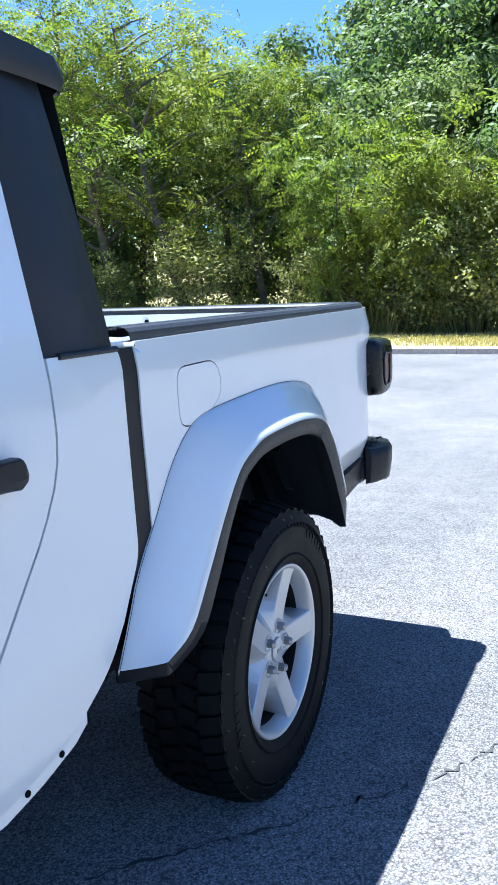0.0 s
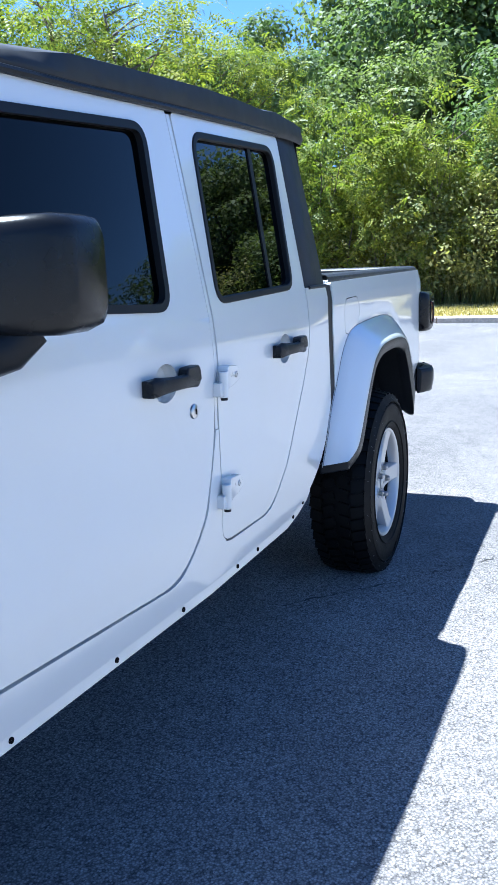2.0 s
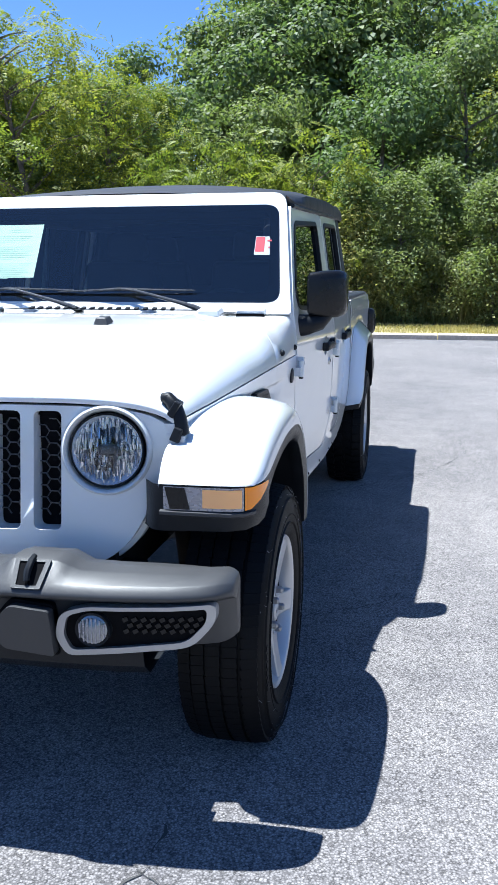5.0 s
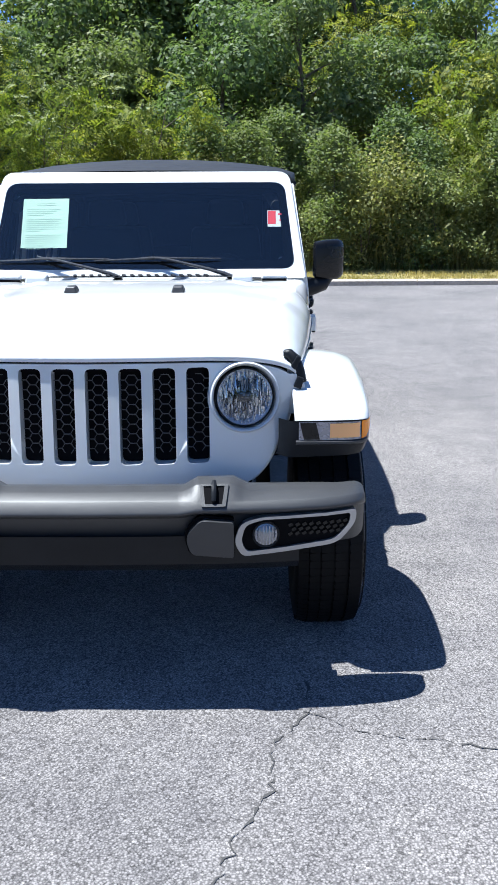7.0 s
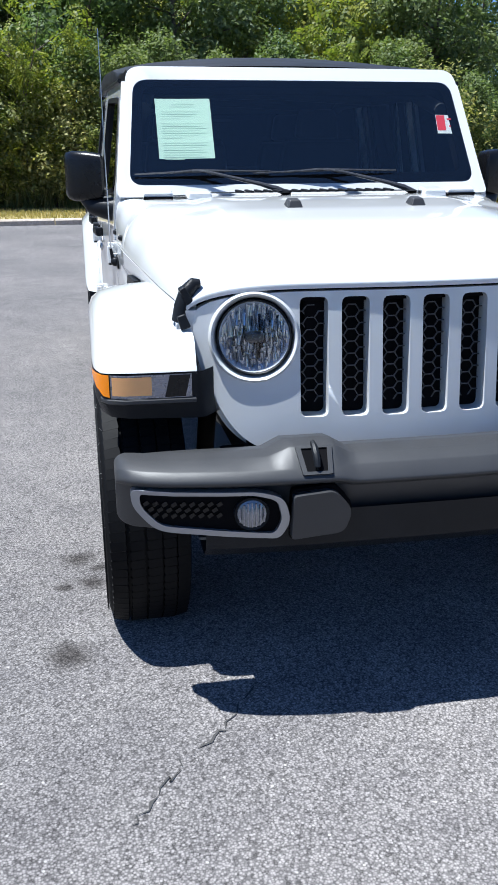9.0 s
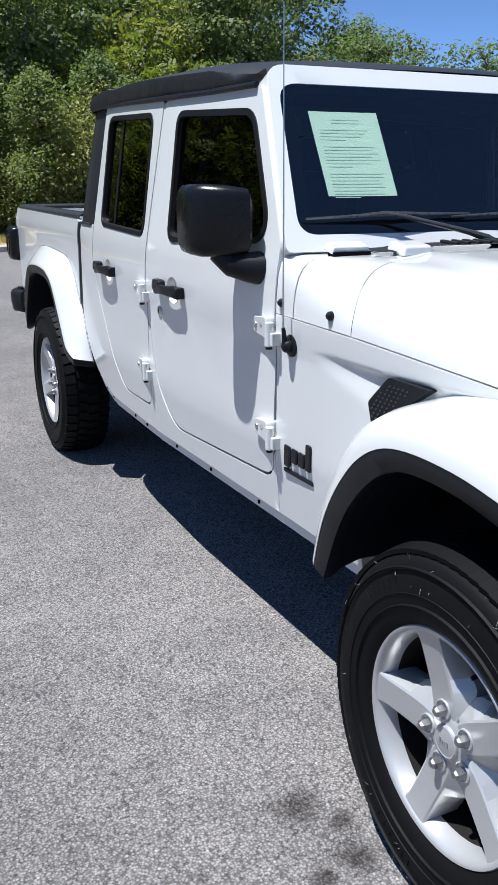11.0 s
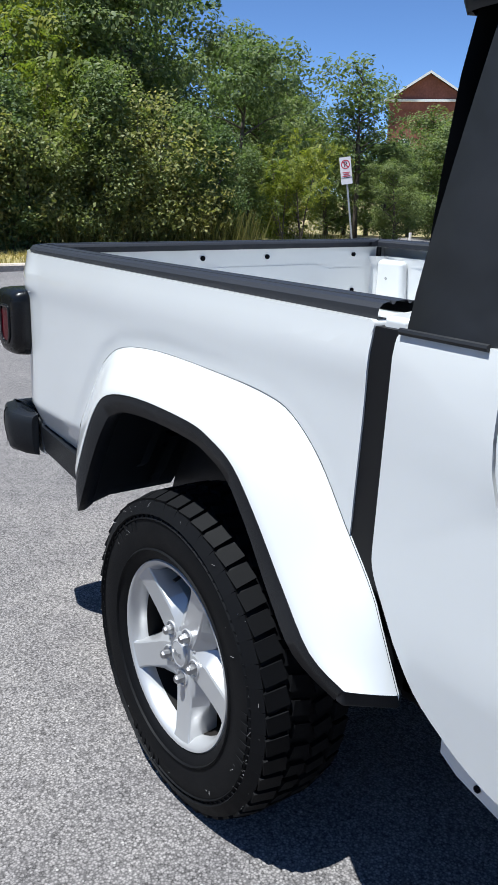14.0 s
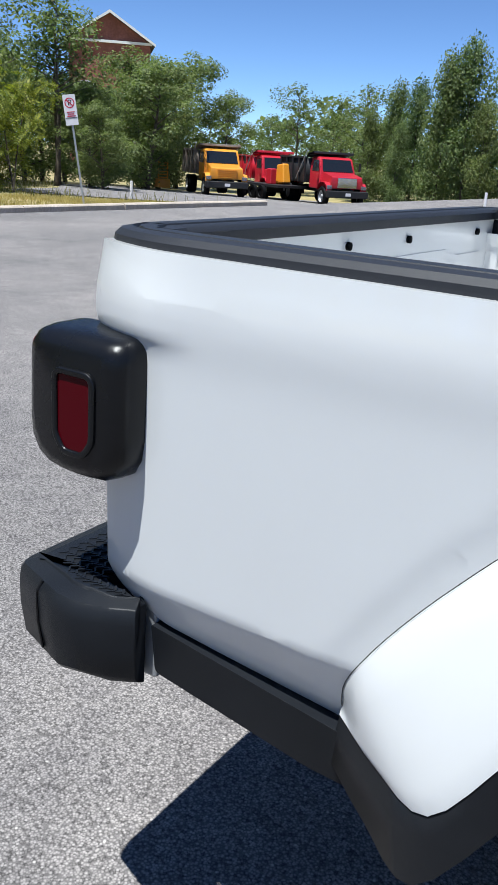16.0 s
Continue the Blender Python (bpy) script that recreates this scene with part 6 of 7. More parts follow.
    pad = part("hook_pocket", bm, GREY_PLASTIC, fbump, "moulded pocket round the tow hook", bevel=0.004)
    bm = sheet(hole_, [], lambda u, t: horn(u, t, 0.0025), (0, -0.008, -0.008))
    part("pocket_floor", bm, DARK, pad)
    bm = bmesh.new()
    tube(bm, [horn(0.391, -0.1, 0.004), horn(0.391, 0.15, 0.014), horn(0.391, 0.5, 0.018), horn(0.391, 0.75, 0.010), horn(0.391, 0.8, 0.0)], [0.007, 0.009, 0.009, 0.008, 0.007], 8)
    part("tow_hook", bm, BLACK_PLASTIC, fbump, "black steel tow hook")


fbump.location = (0, 0.023, 0.010)


# bed, tailgate, rail caps, lamps, rear bumper
bm = sheet(rounded([(-0.745, 0.80, 0.02), (0.745, 0.80, 0.02), (0.755, 1.28, 0.015), (-0.755, 1.28, 0.015)]), [], lambda x, z: Vector((x, -1.128 + 0.01 * (z - 0.8), z)), (0, 0.07, 0), (), (1.0, 1.2))
gate = part("tailgate", bm, PAINT, pickup, "white tailgate", bevel=0.006)
for z0, z1 in ((1.05, 1.19),):
    bm = sheet(rounded([(-0.66, z0, 0.02), (0.66, z0, 0.02), (0.66, z1, 0.03), (0.42, z1, 0.03), (0.40, z1 + 0.018, 0.03), (-0.40, z1 + 0.018, 0.03), (-0.42, z1, 0.03), (-0.66, z1, 0.03)]), [], lambda x, z: Vector((x, -1.06, z)), (0, 0.008, 0))
    part("gate_pressing", bm, PAINT, gate, "raised inner pressing", bevel=0.006)
for x in (0.58, 0.144, -0.144, -0.58):
    for z in ((1.243, 1.10) if abs(x) > 0.5 else (1.243,)):
        bm = bmesh.new()
        rod(bm, (x, -1.062, z), (x, -1.046, z), 0.0085, n=14)
        part("gate_plug", bm, DARK, gate, "black rubber plug")
for s in (1, -1):
    # bed inside wall with pressings
    bm = bmesh.new()
    zs = (1.0, 1.02, 1.04, 1.06, 1.20, 1.235)
    yy = [-1.10, -1.02, -1.0, -0.90, -0.88, -0.70, -0.68, -0.45, -0.43, -0.2, 0.0, 0.2, 0.22, 0.45, 0.47, 0.55]
    loft(bm, [[(s * (0.72 + (0.02 if 1.03 < z < 1.22 and k % 4 in (1, 2) else 0) - (0.05 if k < 2 else 0)), y, z) for z in zs] for k, y in enumerate(yy)])
    part("bed_wall", bm, PAINT, pickup, "white inner bed wall", smooth=20, bevel=0.006)
    ring = [((side_x(y, 1.285) - 0.012, y), (0.705 - 0.02 * (y < -1.06), max(y, -1.043))) for y in (0.555, 0.4, 0.0, -0.5, -0.9, -0.94, -0.97, -1.0, -1.025, -1.05, -1.07, -1.085)]
    ring += [((side_x(-1.10, 1.285) - 0.017, -1.101), (0.680, -1.044)), ((0.742, -1.114), (0.672, -1.045)), ((0.72, -1.121), (0.667, -1.045)), ((0.69, -1.123), (0.66, -1.045))]
    rows = []
    for (ax, ay), (bx, by) in ring:
        row = []
        for k, z in ((0.0, 1.262), (-0.03, 1.276), (-0.01, 1.290), (0.08, 1.298), (0.24, 1.301), (0.27, 1.296), (0.33, 1.296), (0.36, 1.301), (0.62, 1.301), (0.65, 1.296), (0.71, 1.296), (0.74, 1.300), (0.93, 1.297), (1.0, 1.290), (1.0, 1.272)):
            row.append((s * (ax + (bx - ax) * k), ay + (by - ay) * k, z))
        rows.append(row)
    bm = bmesh.new()
    loft(bm, rows)
    part("rail_cap", bm, RAIL_PLASTIC, pickup, "dark grey ribbed bed rail cap", smooth=25)
    bm = bmesh.new()
    box(bm, (0.105, 0.062, 0.040), (s * 0.757, 0.592, 1.264), (0, s * 5, 0), 0.94)
    part("cap_end", bm, PAINT, pickup, "white end block below the rail cap", bevel=0.010, seg=3)
    # bright tie-down channel and its bracket
    bm = bmesh.new()
    box(bm, (0.012, 0.06, 0.17), (s * 0.712, -0.62, 1.10))
    part("tie_down", bm, STEEL, pickup, "bright steel tie-down plate", bevel=0.004)
    # tail lamp
    bm = bmesh.new()
    rows = []
    for x, g in ((0.765, 0.0), (0.825, 0.0), (0.852, -0.003), (0.866, -0.010), (0.874, -0.024)):
        rows.append([(s * x, a, b) for a, b in rounded([(-1.175 - g, 0.958 - g, 0.065), (-0.986 + g, 0.950 - g, 0.075), (-0.982 + g, 1.165 + g, 0.03), (-1.168 - g, 1.165 + g, 0.03)], 4)])
    loft(bm, rows, close=True, caps=True)
    tl = part("tail_lamp", bm, GLOSS_PLASTIC, pickup, "black tail lamp housing", smooth=40, bevel=0.012, seg=4)
    lens = rounded([(-1.099, 1.022, 0.006), (-1.086, 1.002, 0.008), (-1.054, 1.002, 0.008), (-1.040, 1.022, 0.006), (-1.038, 1.108, 0.010), (-1.098, 1.108, 0.008)])
    bm = sheet(grow(lens, 0.010), [lens], lambda y, z: Vector((s * 0.8800, y, z)), (-s * 0.016, 0, 0))
    part("lens_frame", bm, GLOSS_PLASTIC, tl, "", bevel=0.0035)
    bm = sheet(lens, [], lambda y, z: Vector((s * 0.8757, y, z)), (-s * 0.01, 0, 0))
    part("side_lens", bm, RED_LENS, tl, "deep red side lens")
    bm = sheet(rounded([(0.780, 0.975, 0.02), (0.850, 0.985, 0.02), (0.850, 1.145, 0.02), (0.780, 1.148, 0.02)]), [], lambda x, z: Vector((s * x, -1.177, z)), (0, 0.02, 0))
    part("rear_lens", bm, RED_LENS, tl, "red rear lens", bevel=0.004)
    # black skirt below the bed side
    bm = sheet(rounded([(-0.978, 0.731, 0.006), (-0.64, 0.689, 0.005), (-0.60, 0.655, 0.02), (-0.625, 0.605, 0.01), (-0.70, 0.606, 0.01), (-0.975, 0.646, 0.01)]), [], lambda y, z: Vector((s * (side_x(y, 0.8) - 0.010 - 0.10 * (0.77 - z)), y, z)), (-s * 0.03, 0, 0))
    part("bed_skirt", bm, BLACK_PLASTIC, pickup, "black plastic bed skirt", bevel=0.008)
    bm = sheet(rounded([(-1.050, 0.812), (-0.95, 0.785), (-0.955, 0.69, 0.01), (-0.985, 0.69, 0.02), (-1.012, 0.745, 0.03)]), [], lambda y, z: Vector((s * (side_x(y, 0.8) - 0.012 - 0.35 * (0.80 - z)), y, z)), (-s * 0.03, 0, 0))
    part("corner_trim", bm, BLACK_PLASTIC, pickup, "black trim under the bed corner", bevel=0.005)
    bm = bmesh.new()
    box(bm, (0.03, 0.05, 0.12), (s * 0.785, -1.000, 0.69))
    part("bumper_bracket", bm, GALV, pickup, "pale grey bumper bracket", bevel=0.006)
bm = bmesh.new()
loft(bm, [[(x, y, z) for x in (-0.688, 0, 0.688)] for y, z in ((-1.045, 1.272), (-1.045, 1.290), (-1.051, 1.297), (-1.068, 1.300), (-1.071, 1.296), (-1.077, 1.296), (-1.080, 1.301), (-1.11, 1.301), (-1.126, 1.297), (-1.134, 1.288), (-1.135, 1.262))])
part("gate_cap", bm, RAIL_PLASTIC, gate, "dark grey tailgate top cap", smooth=40)
bm = bmesh.new()
box(bm, (1.16, 1.66, 0.03), (0, -0.27, 0.865))
for s in (1, -1):
    box(bm, (0.21, 1.62, 0.02), (s * 0.665, -0.25, 1.012))
    box(bm, (0.02, 1.62, 0.15), (s * 0.570, -0.25, 0.940))
part("bed_floor", bm, PAINT, pickup, "white bed floor")
for s in (1, -1):
    bm = sheet(rounded([(-0.36, 1.02), (0.32, 1.02), (0.28, 1.06, 0.03), (-0.32, 1.06, 0.03)]), [], lambda y, z: Vector((s * 0.545, y, z)), (s * 0.19, 0, 0))
    part("wheel_box", bm, PAINT, pickup, "white wheel box in the bed", bevel=0.01)
    bm = bmesh.new()
    box(bm, (0.014, 0.022, 0.26), (s * 0.716, -1.046, 1.14))
    part("gate_seal", bm, SEAL, pickup, "dark rubber seal beside the tailgate", bevel=0.004)
    bm = bmesh.new()
    box(bm, (0.05, 0.16, 0.20), (s * 0.700, -0.945, 1.125), (0, 0, 0), 0.9)
    pad = part("corner_post", bm, PAINT, pickup, "white pressed post in the bed corner", bevel=0.02)
    bm = bmesh.new()
    spin_x(bm, [(0, 0.0005), (0.002, 0.005), (-0.004, 0.006)], 12, (s * 0.6775, -0.955, 1.15), -s)
    part("post_hole", bm, DARK, pad)
bm = bmesh.new()
box(bm, (1.50, 0.03, 0.45), (0, 0.545, 1.02))
part("bed_front_wall", bm, PAINT, pickup, "white bed front wall", bevel=0.01)
rows = []
bm = bmesh.new()
PLAN = [(0.0, -1.252, 0.0, -1.085), (0.55, -1.252, 0.55, -1.085), (0.70, -1.250, 0.70, -1.085), (0.805, -1.249, 0.755, -1.085), (0.827, -1.244, 0.765, -1.085), (0.839, -1.232, 0.775, -1.085), (0.868, -1.150, 0.785, -1.085), (0.873, -1.136, 0.790, -1.085), (0.8785, -1.116, 0.795, -1.075), (0.8785, -1.080, 0.80, -1.06), (0.874, -1.062, 0.80, -1.04), (0.856, -1.022, 0.81, -1.005), (0.838, -0.986, 0.815, -0.984)]
PLAN = [(-a, b, -c, d) for a, b, c, d in PLAN[:0:-1]] + PLAN
for k, (ax, ay, bx, by) in enumerate(PLAN):
    px, py = PLAN[max(k - 1, 0)][:2]
    qx, qy = PLAN[min(k + 1, len(PLAN) - 1)][:2]
    n = Vector((-(qy - py), qx - px)).normalized()
    m = 0.8 if abs(ax) < 0.85 else 1.0 if ay < -1.05 else 0.6

    def at(d, z):
        return (ax + n.x * d * m, ay + n.y * d * m, z)

    rise = 0.0 if ay < -1.09 else 0.006
    rows.append([(bx, by, 0.763), at(0.044, 0.768), at(0.040, 0.764), at(0.012, 0.758), at(0.003, 0.748), at(0.0, 0.732), at(0.001, 0.69), at(0.010, 0.635 + rise), at(0.022, 0.622 + rise), (bx, by, 0.622 + rise)])
loft(bm, rows, close=True, caps=True)
rb = part("rear_bumper", bm, BLACK_PLASTIC, pickup, "black rear step bumper", smooth=32, bevel=0.004)


def rear_y(a):
    return lerp(a, [(0, -1.252), (0.70, -1.25), (0.805, -1.248), (0.839, -1.23), (0.868, -1.15)])


for s in (1, -1):
    bm = bmesh.new()
    for k in range(26):
        for r in range(16):
            x, y = 0.57 + 0.0115 * k, -1.212 + 0.0165 * r
            edge = lerp(y, [(-1.2, 0.780), (-1.17, 0.800), (-1.12, 0.826), (-1.06, 0.832), (-1.03, 0.826), (-0.99, 0.80)])
            if x < edge and y > rear_y(x) + 0.046 and (y < -1.09 or x > lerp(y, [(-1.09, 0.798), (-1.0, 0.818)])):
                box(bm, (0.0135, 0.003, 0.004), (s * x, y, 0.7665), (0, 0, 42 if k % 2 else -42))
                if k % 2:
                    box(bm, (0.003, 0.010, 0.003), (s * (x + 0.0057), y + 0.010, 0.7665), (0, 0, 20))
    part("step_tread", bm, BLACK_PLASTIC, rb, "moulded step tread")
    bm = bmesh.new()
    tube(bm, [(s * (0.8635 - d), -1.1640 + d * 0.3, z) for d, z in ((0.009, 0.759), (0.0, 0.744), (-0.001, 0.730), (0.0, 0.69), (0.007, 0.640))], 0.0022, 6)
    part("end_cap_joint", bm, SEAL, rb, "joint of the bumper end cap")


# wheels
def wheel(s, y, chunky, SPOKE):
    c = (s * (0.777 if chunky else 0.786), y, 0.391)
    hub = new("wheel")
    hub.parent = pickup
    hub.location = c
    # tyre: sidewall and tread
    bm = bmesh.new()
    R = 0.398
    spin_x(bm, [(-0.10, 0.222), (-0.118, 0.25), (-0.125, 0.31), (-0.118, 0.365), (-0.10, 0.384), (-0.06, R - 0.008), (0, R - 0.007), (0.06, R - 0.008), (0.10, 0.384), (0.117, 0.367), (0.1245, 0.335), (0.1275, 0.31), (0.1245, 0.29), (0.122, 0.262), (0.116, 0.246), (0.108, 0.2365), (0.098, 0.224)], 72, (0, 0, 0), s)
    ty = part("tyre", bm, RUBBER, hub, "black all-terrain tyre" if chunky else "black road tyre", smooth=50)
    bm = bmesh.new()
    if chunky:
        N = 46
        for k in range(N):
            a = k * math.tau / N
            for x, w, h, da, dx in ((0.086, 0.052, 0.050, 0, 8), (0.03, 0.046, 0.040, 0.35, -14), (-0.03, 0.046, 0.040, 0.1, 14), (-0.086, 0.052, 0.050, 0.5, -8)):
                aa = a + da * math.tau / N
                m = pose(0, 0, 0, math.degrees(aa)) @ pose(s * x, 0, R - 0.004 - (0.006 if abs(x) > 0.05 else 0), 0, (s * 14 if x > 0.05 else -s * 14 if x < -0.05 else 0), dx)
                vs = box(bm, (w, h * 0.82, 0.014))
                bmesh.ops.transform(bm, matrix=m, verts=vs)
            m = pose(0, 0, 0, math.degrees(a)) @ pose(s * 0.117, 0, 0.366, 0, s * 62, 0)
            vs = box(bm, (0.034, 0.0505, 0.008))
            bmesh.ops.transform(bm, matrix=m, verts=vs)
    else:
        N = 84
        for k in range(N):
            a = k * math.tau / N
            for x, w in ((0.088, 0.045), (0.036, 0.04), (-0.012, 0.04), (-0.055, 0.036), (-0.093, 0.036)):
                m = pose(0, 0, 0, math.degrees(a)) @ pose(s * x, 0, R - 0.004 - (0.005 if abs(x) > 0.08 else 0), 0, (s * 12 if x > 0.08 else -s * 12 if x < -0.08 else 0), 6)
                vs = box(bm, (w, 0.0285, 0.010))
                bmesh.ops.transform(bm, matrix=m, verts=vs)
        for r0 in (0.275, 0.3, 0.352):
            spin_x(bm, [(0.1235, r0), (0.1285, r0 + 0.003), (0.1235, r0 + 0.006)], 72, (0, 0, 0), s)
    if chunky:
        for r0 in (0.262, 0.338):
            spin_x(bm, [(0.1225, r0), (0.1275, r0 + 0.003), (0.1235, r0 + 0.007)], 72, (0, 0, 0), s)
        for k in range(92):
            vs = box(bm, (0.003, 0.005, 0.018))
            bmesh.ops.transform(bm, matrix=pose(0, 0, 0, 360 * k / 92) @ pose(s * 0.1225, 0, 0.350, 0, -s * 18, 12), verts=vs)
    part("tread", bm, RUBBER, ty, "", smooth=0)
    # raised sidewall marks, not readable: plain bars
    for a0 in (0.5, 2.6, 4.4):
        for k in range(6):
            bm = bmesh.new()
            vs = box(bm, (0.004, 0.014, 0.022 if k % 2 else 0.026))
            bmesh.ops.transform(bm, matrix=pose(0, 0, 0, math.degrees(a0 + k * 0.075)) @ pose(s * 0.1255, 0, 0.325, 0, 0, 0), verts=vs)
            part("sidewall_bar", bm, RUBBER, ty)
    # rim barrel
    bm = bmesh.new()
    spin_x(bm, [(0.098, 0.232), (0.107, 0.2375), (0.112, 0.2345), (0.1115, 0.230), (0.1085, 0.2245), (0.100, 0.2185), (0.085, 0.2115), (0.066, 0.2095)], 64, (0, 0, 0), s)
    part("rim", bm, ALLOY, hub, "silver alloy rim", smooth=40)
    # deeper barrel: shade inside the wheel put into its dark colour
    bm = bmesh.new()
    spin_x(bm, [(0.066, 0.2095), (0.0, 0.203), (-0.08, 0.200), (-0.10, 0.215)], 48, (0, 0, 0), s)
    part("rim_barrel", bm, RUSTY, hub, "inner rim barrel, coloured dark for the shade inside the wheel", smooth=40)
    # five spokes, each a flat face between two sloping flanks that meet the next spoke's in a V
    for k in range(5):
        bm = bmesh.new()
        a = k * math.tau / 5 + math.radians(SPOKE)
        rows = []
        for r, wf, wl, xo, drop in ((0.028, 0.019, 0.0203, 0.086, 0.0), (0.055, 0.029, 0.0399, 0.086, 0.004), (0.082, 0.031, 0.0595, 0.087, 0.018), (0.098, 0.031, 0.0705, 0.088, 0.030), (0.108, 0.031, 0.0690, 0.0885, 0.036), (0.130, 0.0305, 0.0555, 0.091, 0.042), (0.160, 0.030, 0.0450, 0.095, 0.046), (0.195, 0.030, 0.0400, 0.100, 0.050), (0.212, 0.0315, 0.0400, 0.1035, 0.050), (0.222, 0.035, 0.0430, 0.106, 0.050), (0.228, 0.040, 0.0480, 0.107, 0.048)):
            ring = []
            for q, x in ((-wl, xo - drop - 0.026), (-wl, xo - drop), (-wf - 0.0035, xo - 0.0030), (-wf + 0.001, xo), (wf - 0.001, xo), (wf + 0.0035, xo - 0.0030), (wl, xo - drop), (wl, xo - drop - 0.026)):
                ring.append((s * x, q * math.cos(a) - r * math.sin(a), q * math.sin(a) + r * math.cos(a)))
            rows.append(ring)
        loft(bm, rows, close=True, caps=True)
        part("spoke", bm, ALLOY, hub, "broad silver spoke with sloping flanks", smooth=14)
        # nut seat at the spoke's root
        bm = bmesh.new()
        yy, zz = -0.0635 * math.sin(a), 0.0635 * math.cos(a)
        spin_x(bm, [(0.080, 0.0225), (0.0895, 0.0215), (0.0905, 0.0195), (0.0875, 0.0175), (0.0850, 0.0005)], 20, (0, yy, zz), s)
        part("nut_seat", bm, ALLOY, hub, smooth=30)
        bm = bmesh.new()
        rod(bm, (s * 0.084, yy, zz), (s * 0.105, yy, zz), 0.0130, 0.0122, n=6)
        rod(bm, (s * 0.105, yy, zz), (s * 0.110, yy, zz), 0.0112, 0.0070, n=6)
        part("lug_nut", bm, NUT_STEEL, hub, "steel lug nut", smooth=0)
    bm = bmesh.new()
    spin_x(bm, [(0.02, 0.070), (0.070, 0.070), (0.0865, 0.052), (0.0885, 0.03)], 40, (0, 0, 0), s)
    part("hub_face", bm, ALLOY, hub, "", smooth=40)
    bm = bmesh.new()
    spin_x(bm, [(0.08, 0.0350), (0.0930, 0.0345), (0.0955, 0.0315), (0.0945, 0.0295), (0.0965, 0.020), (0.0975, 0.0005)], 32, (0, 0, 0), s)
    part("centre_cap", bm, ALLOY, hub, "round silver centre cap", smooth=30)
    bm = bmesh.new()
    for k in range(4):
        box(bm, (0.002, 0.004, 0.013 if k in (0, 3) else 0.009), (s * 0.0972, (k - 1.5) * 0.0075, 0.0))
    part("cap_mark", bm, SILVER_TRIM, hub)
    bm = bmesh.new()
    a = math.radians(SPOKE - 36)
    rod(bm, (s * 0.060, -0.196 * math.sin(a), 0.196 * math.cos(a)), (s * 0.092, -0.184 * math.sin(a), 0.184 * math.cos(a)), 0.0052, 0.0045, n=8)
    part("valve_stem", bm, BLACK_PLASTIC, hub, "black valve stem")
    # moulding whiskers on the tyre's shoulder
    rng = random.Random(int(40 + 7 * y + 3 * s))
    bm = bmesh.new()
    for k in range(58):
        a = rng.random() * math.tau
        r0 = rng.choice((0.372, 0.380, 0.362, 0.345, 0.318))
        x0 = {0.372: 0.121, 0.380: 0.112, 0.362: 0.1215, 0.345: 0.1235, 0.318: 0.128}[r0]
        ln = rng.uniform(0.005, 0.012)
        p = Vector((s * x0, -r0 * math.sin(a), r0 * math.cos(a)))
        d = Vector((s * rng.uniform(0.2, 0.8), rng.gauss(0, 0.6), rng.gauss(0, 0.6))).normalized()
        rod(bm, p, p + d * ln, 0.0006, 0.0003, n=4)
    w_ = part("whisker", bm, WHISKER, ty, "pale moulding whiskers")
    w_["kind"] = "stuff"
    # brake disc and caliper behind the spokes, and a near-black disc added as shade
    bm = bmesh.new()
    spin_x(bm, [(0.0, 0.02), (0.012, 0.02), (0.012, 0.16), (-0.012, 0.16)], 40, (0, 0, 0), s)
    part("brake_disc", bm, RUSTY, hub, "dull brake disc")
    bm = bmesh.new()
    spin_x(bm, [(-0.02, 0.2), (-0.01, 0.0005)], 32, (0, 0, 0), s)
    part("shade_backing", bm, DARK, hub)
    bm = bmesh.new()
    a = 2.3
    box(bm, (0.06, 0.09, 0.05), (s * 0.005, -0.14 * math.sin(a), 0.14 * math.cos(a)), (math.degrees(a), 0, 0))
    part("brake_caliper", bm, RUSTY, hub, bevel=0.01)
    return hub


for s in (1, -1):
    wheel(s, 0.0, True, 44 if s > 0 else 18)
    wheel(s, 3.498, False, 18 if s > 0 else 30)

# chassis, axles, and near-black boxes added for a dark underbody
bm = bmesh.new()
for s in (1, -1):
    rows = [[(s * (0.43 + a), y, z + b) for a, b in ((0, 0), (0.08, 0), (0.08, 0.13), (0, 0.13))] for y, z in ((-1.2, 0.66), (-0.6, 0.70), (0.3, 0.70), (0.7, 0.50), (2.6, 0.48), (3.0, 0.58), (3.9, 0.58))]
    loft(bm, rows, close=True, caps=True)
part("frame_rail", bm, RUSTY, pickup, "dark chassis rails")
for y in (0.0, 3.493):
    bm = bmesh.new()
    rod(bm, (-0.70, y, 0.39), (0.70, y, 0.39), 0.045, n=16)
    bmesh.ops.create_uvsphere(bm, u_segments=16, v_segments=10, radius=0.13, matrix=Matrix.Translation((0.1 if y else 0, y, 0.39)))
    part("axle", bm, RUSTY, pickup, "dark solid axle")
for s in (1, -1):
    for y in (0.14, 3.40):
        bm = bmesh.new()
        rod(bm, (s * 0.56, y - 0.05, 0.40), (s * 0.54, y + 0.05, 0.86), 0.03, n=12)
        part("shock_absorber", bm, RUSTY, pickup)
# added filler boxes: block light and sight through the hollow body
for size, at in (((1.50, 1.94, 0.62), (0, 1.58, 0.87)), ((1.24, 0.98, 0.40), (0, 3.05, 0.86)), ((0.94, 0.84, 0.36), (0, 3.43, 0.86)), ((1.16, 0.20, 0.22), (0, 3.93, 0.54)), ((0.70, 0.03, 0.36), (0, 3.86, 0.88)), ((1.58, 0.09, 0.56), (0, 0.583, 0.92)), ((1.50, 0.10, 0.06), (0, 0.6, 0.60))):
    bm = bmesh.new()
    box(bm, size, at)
    part("inner_structure", bm, DARK, pickup, "near-black filler box added to keep the body's hollows dark", bevel=0.01)
bm = bmesh.new()
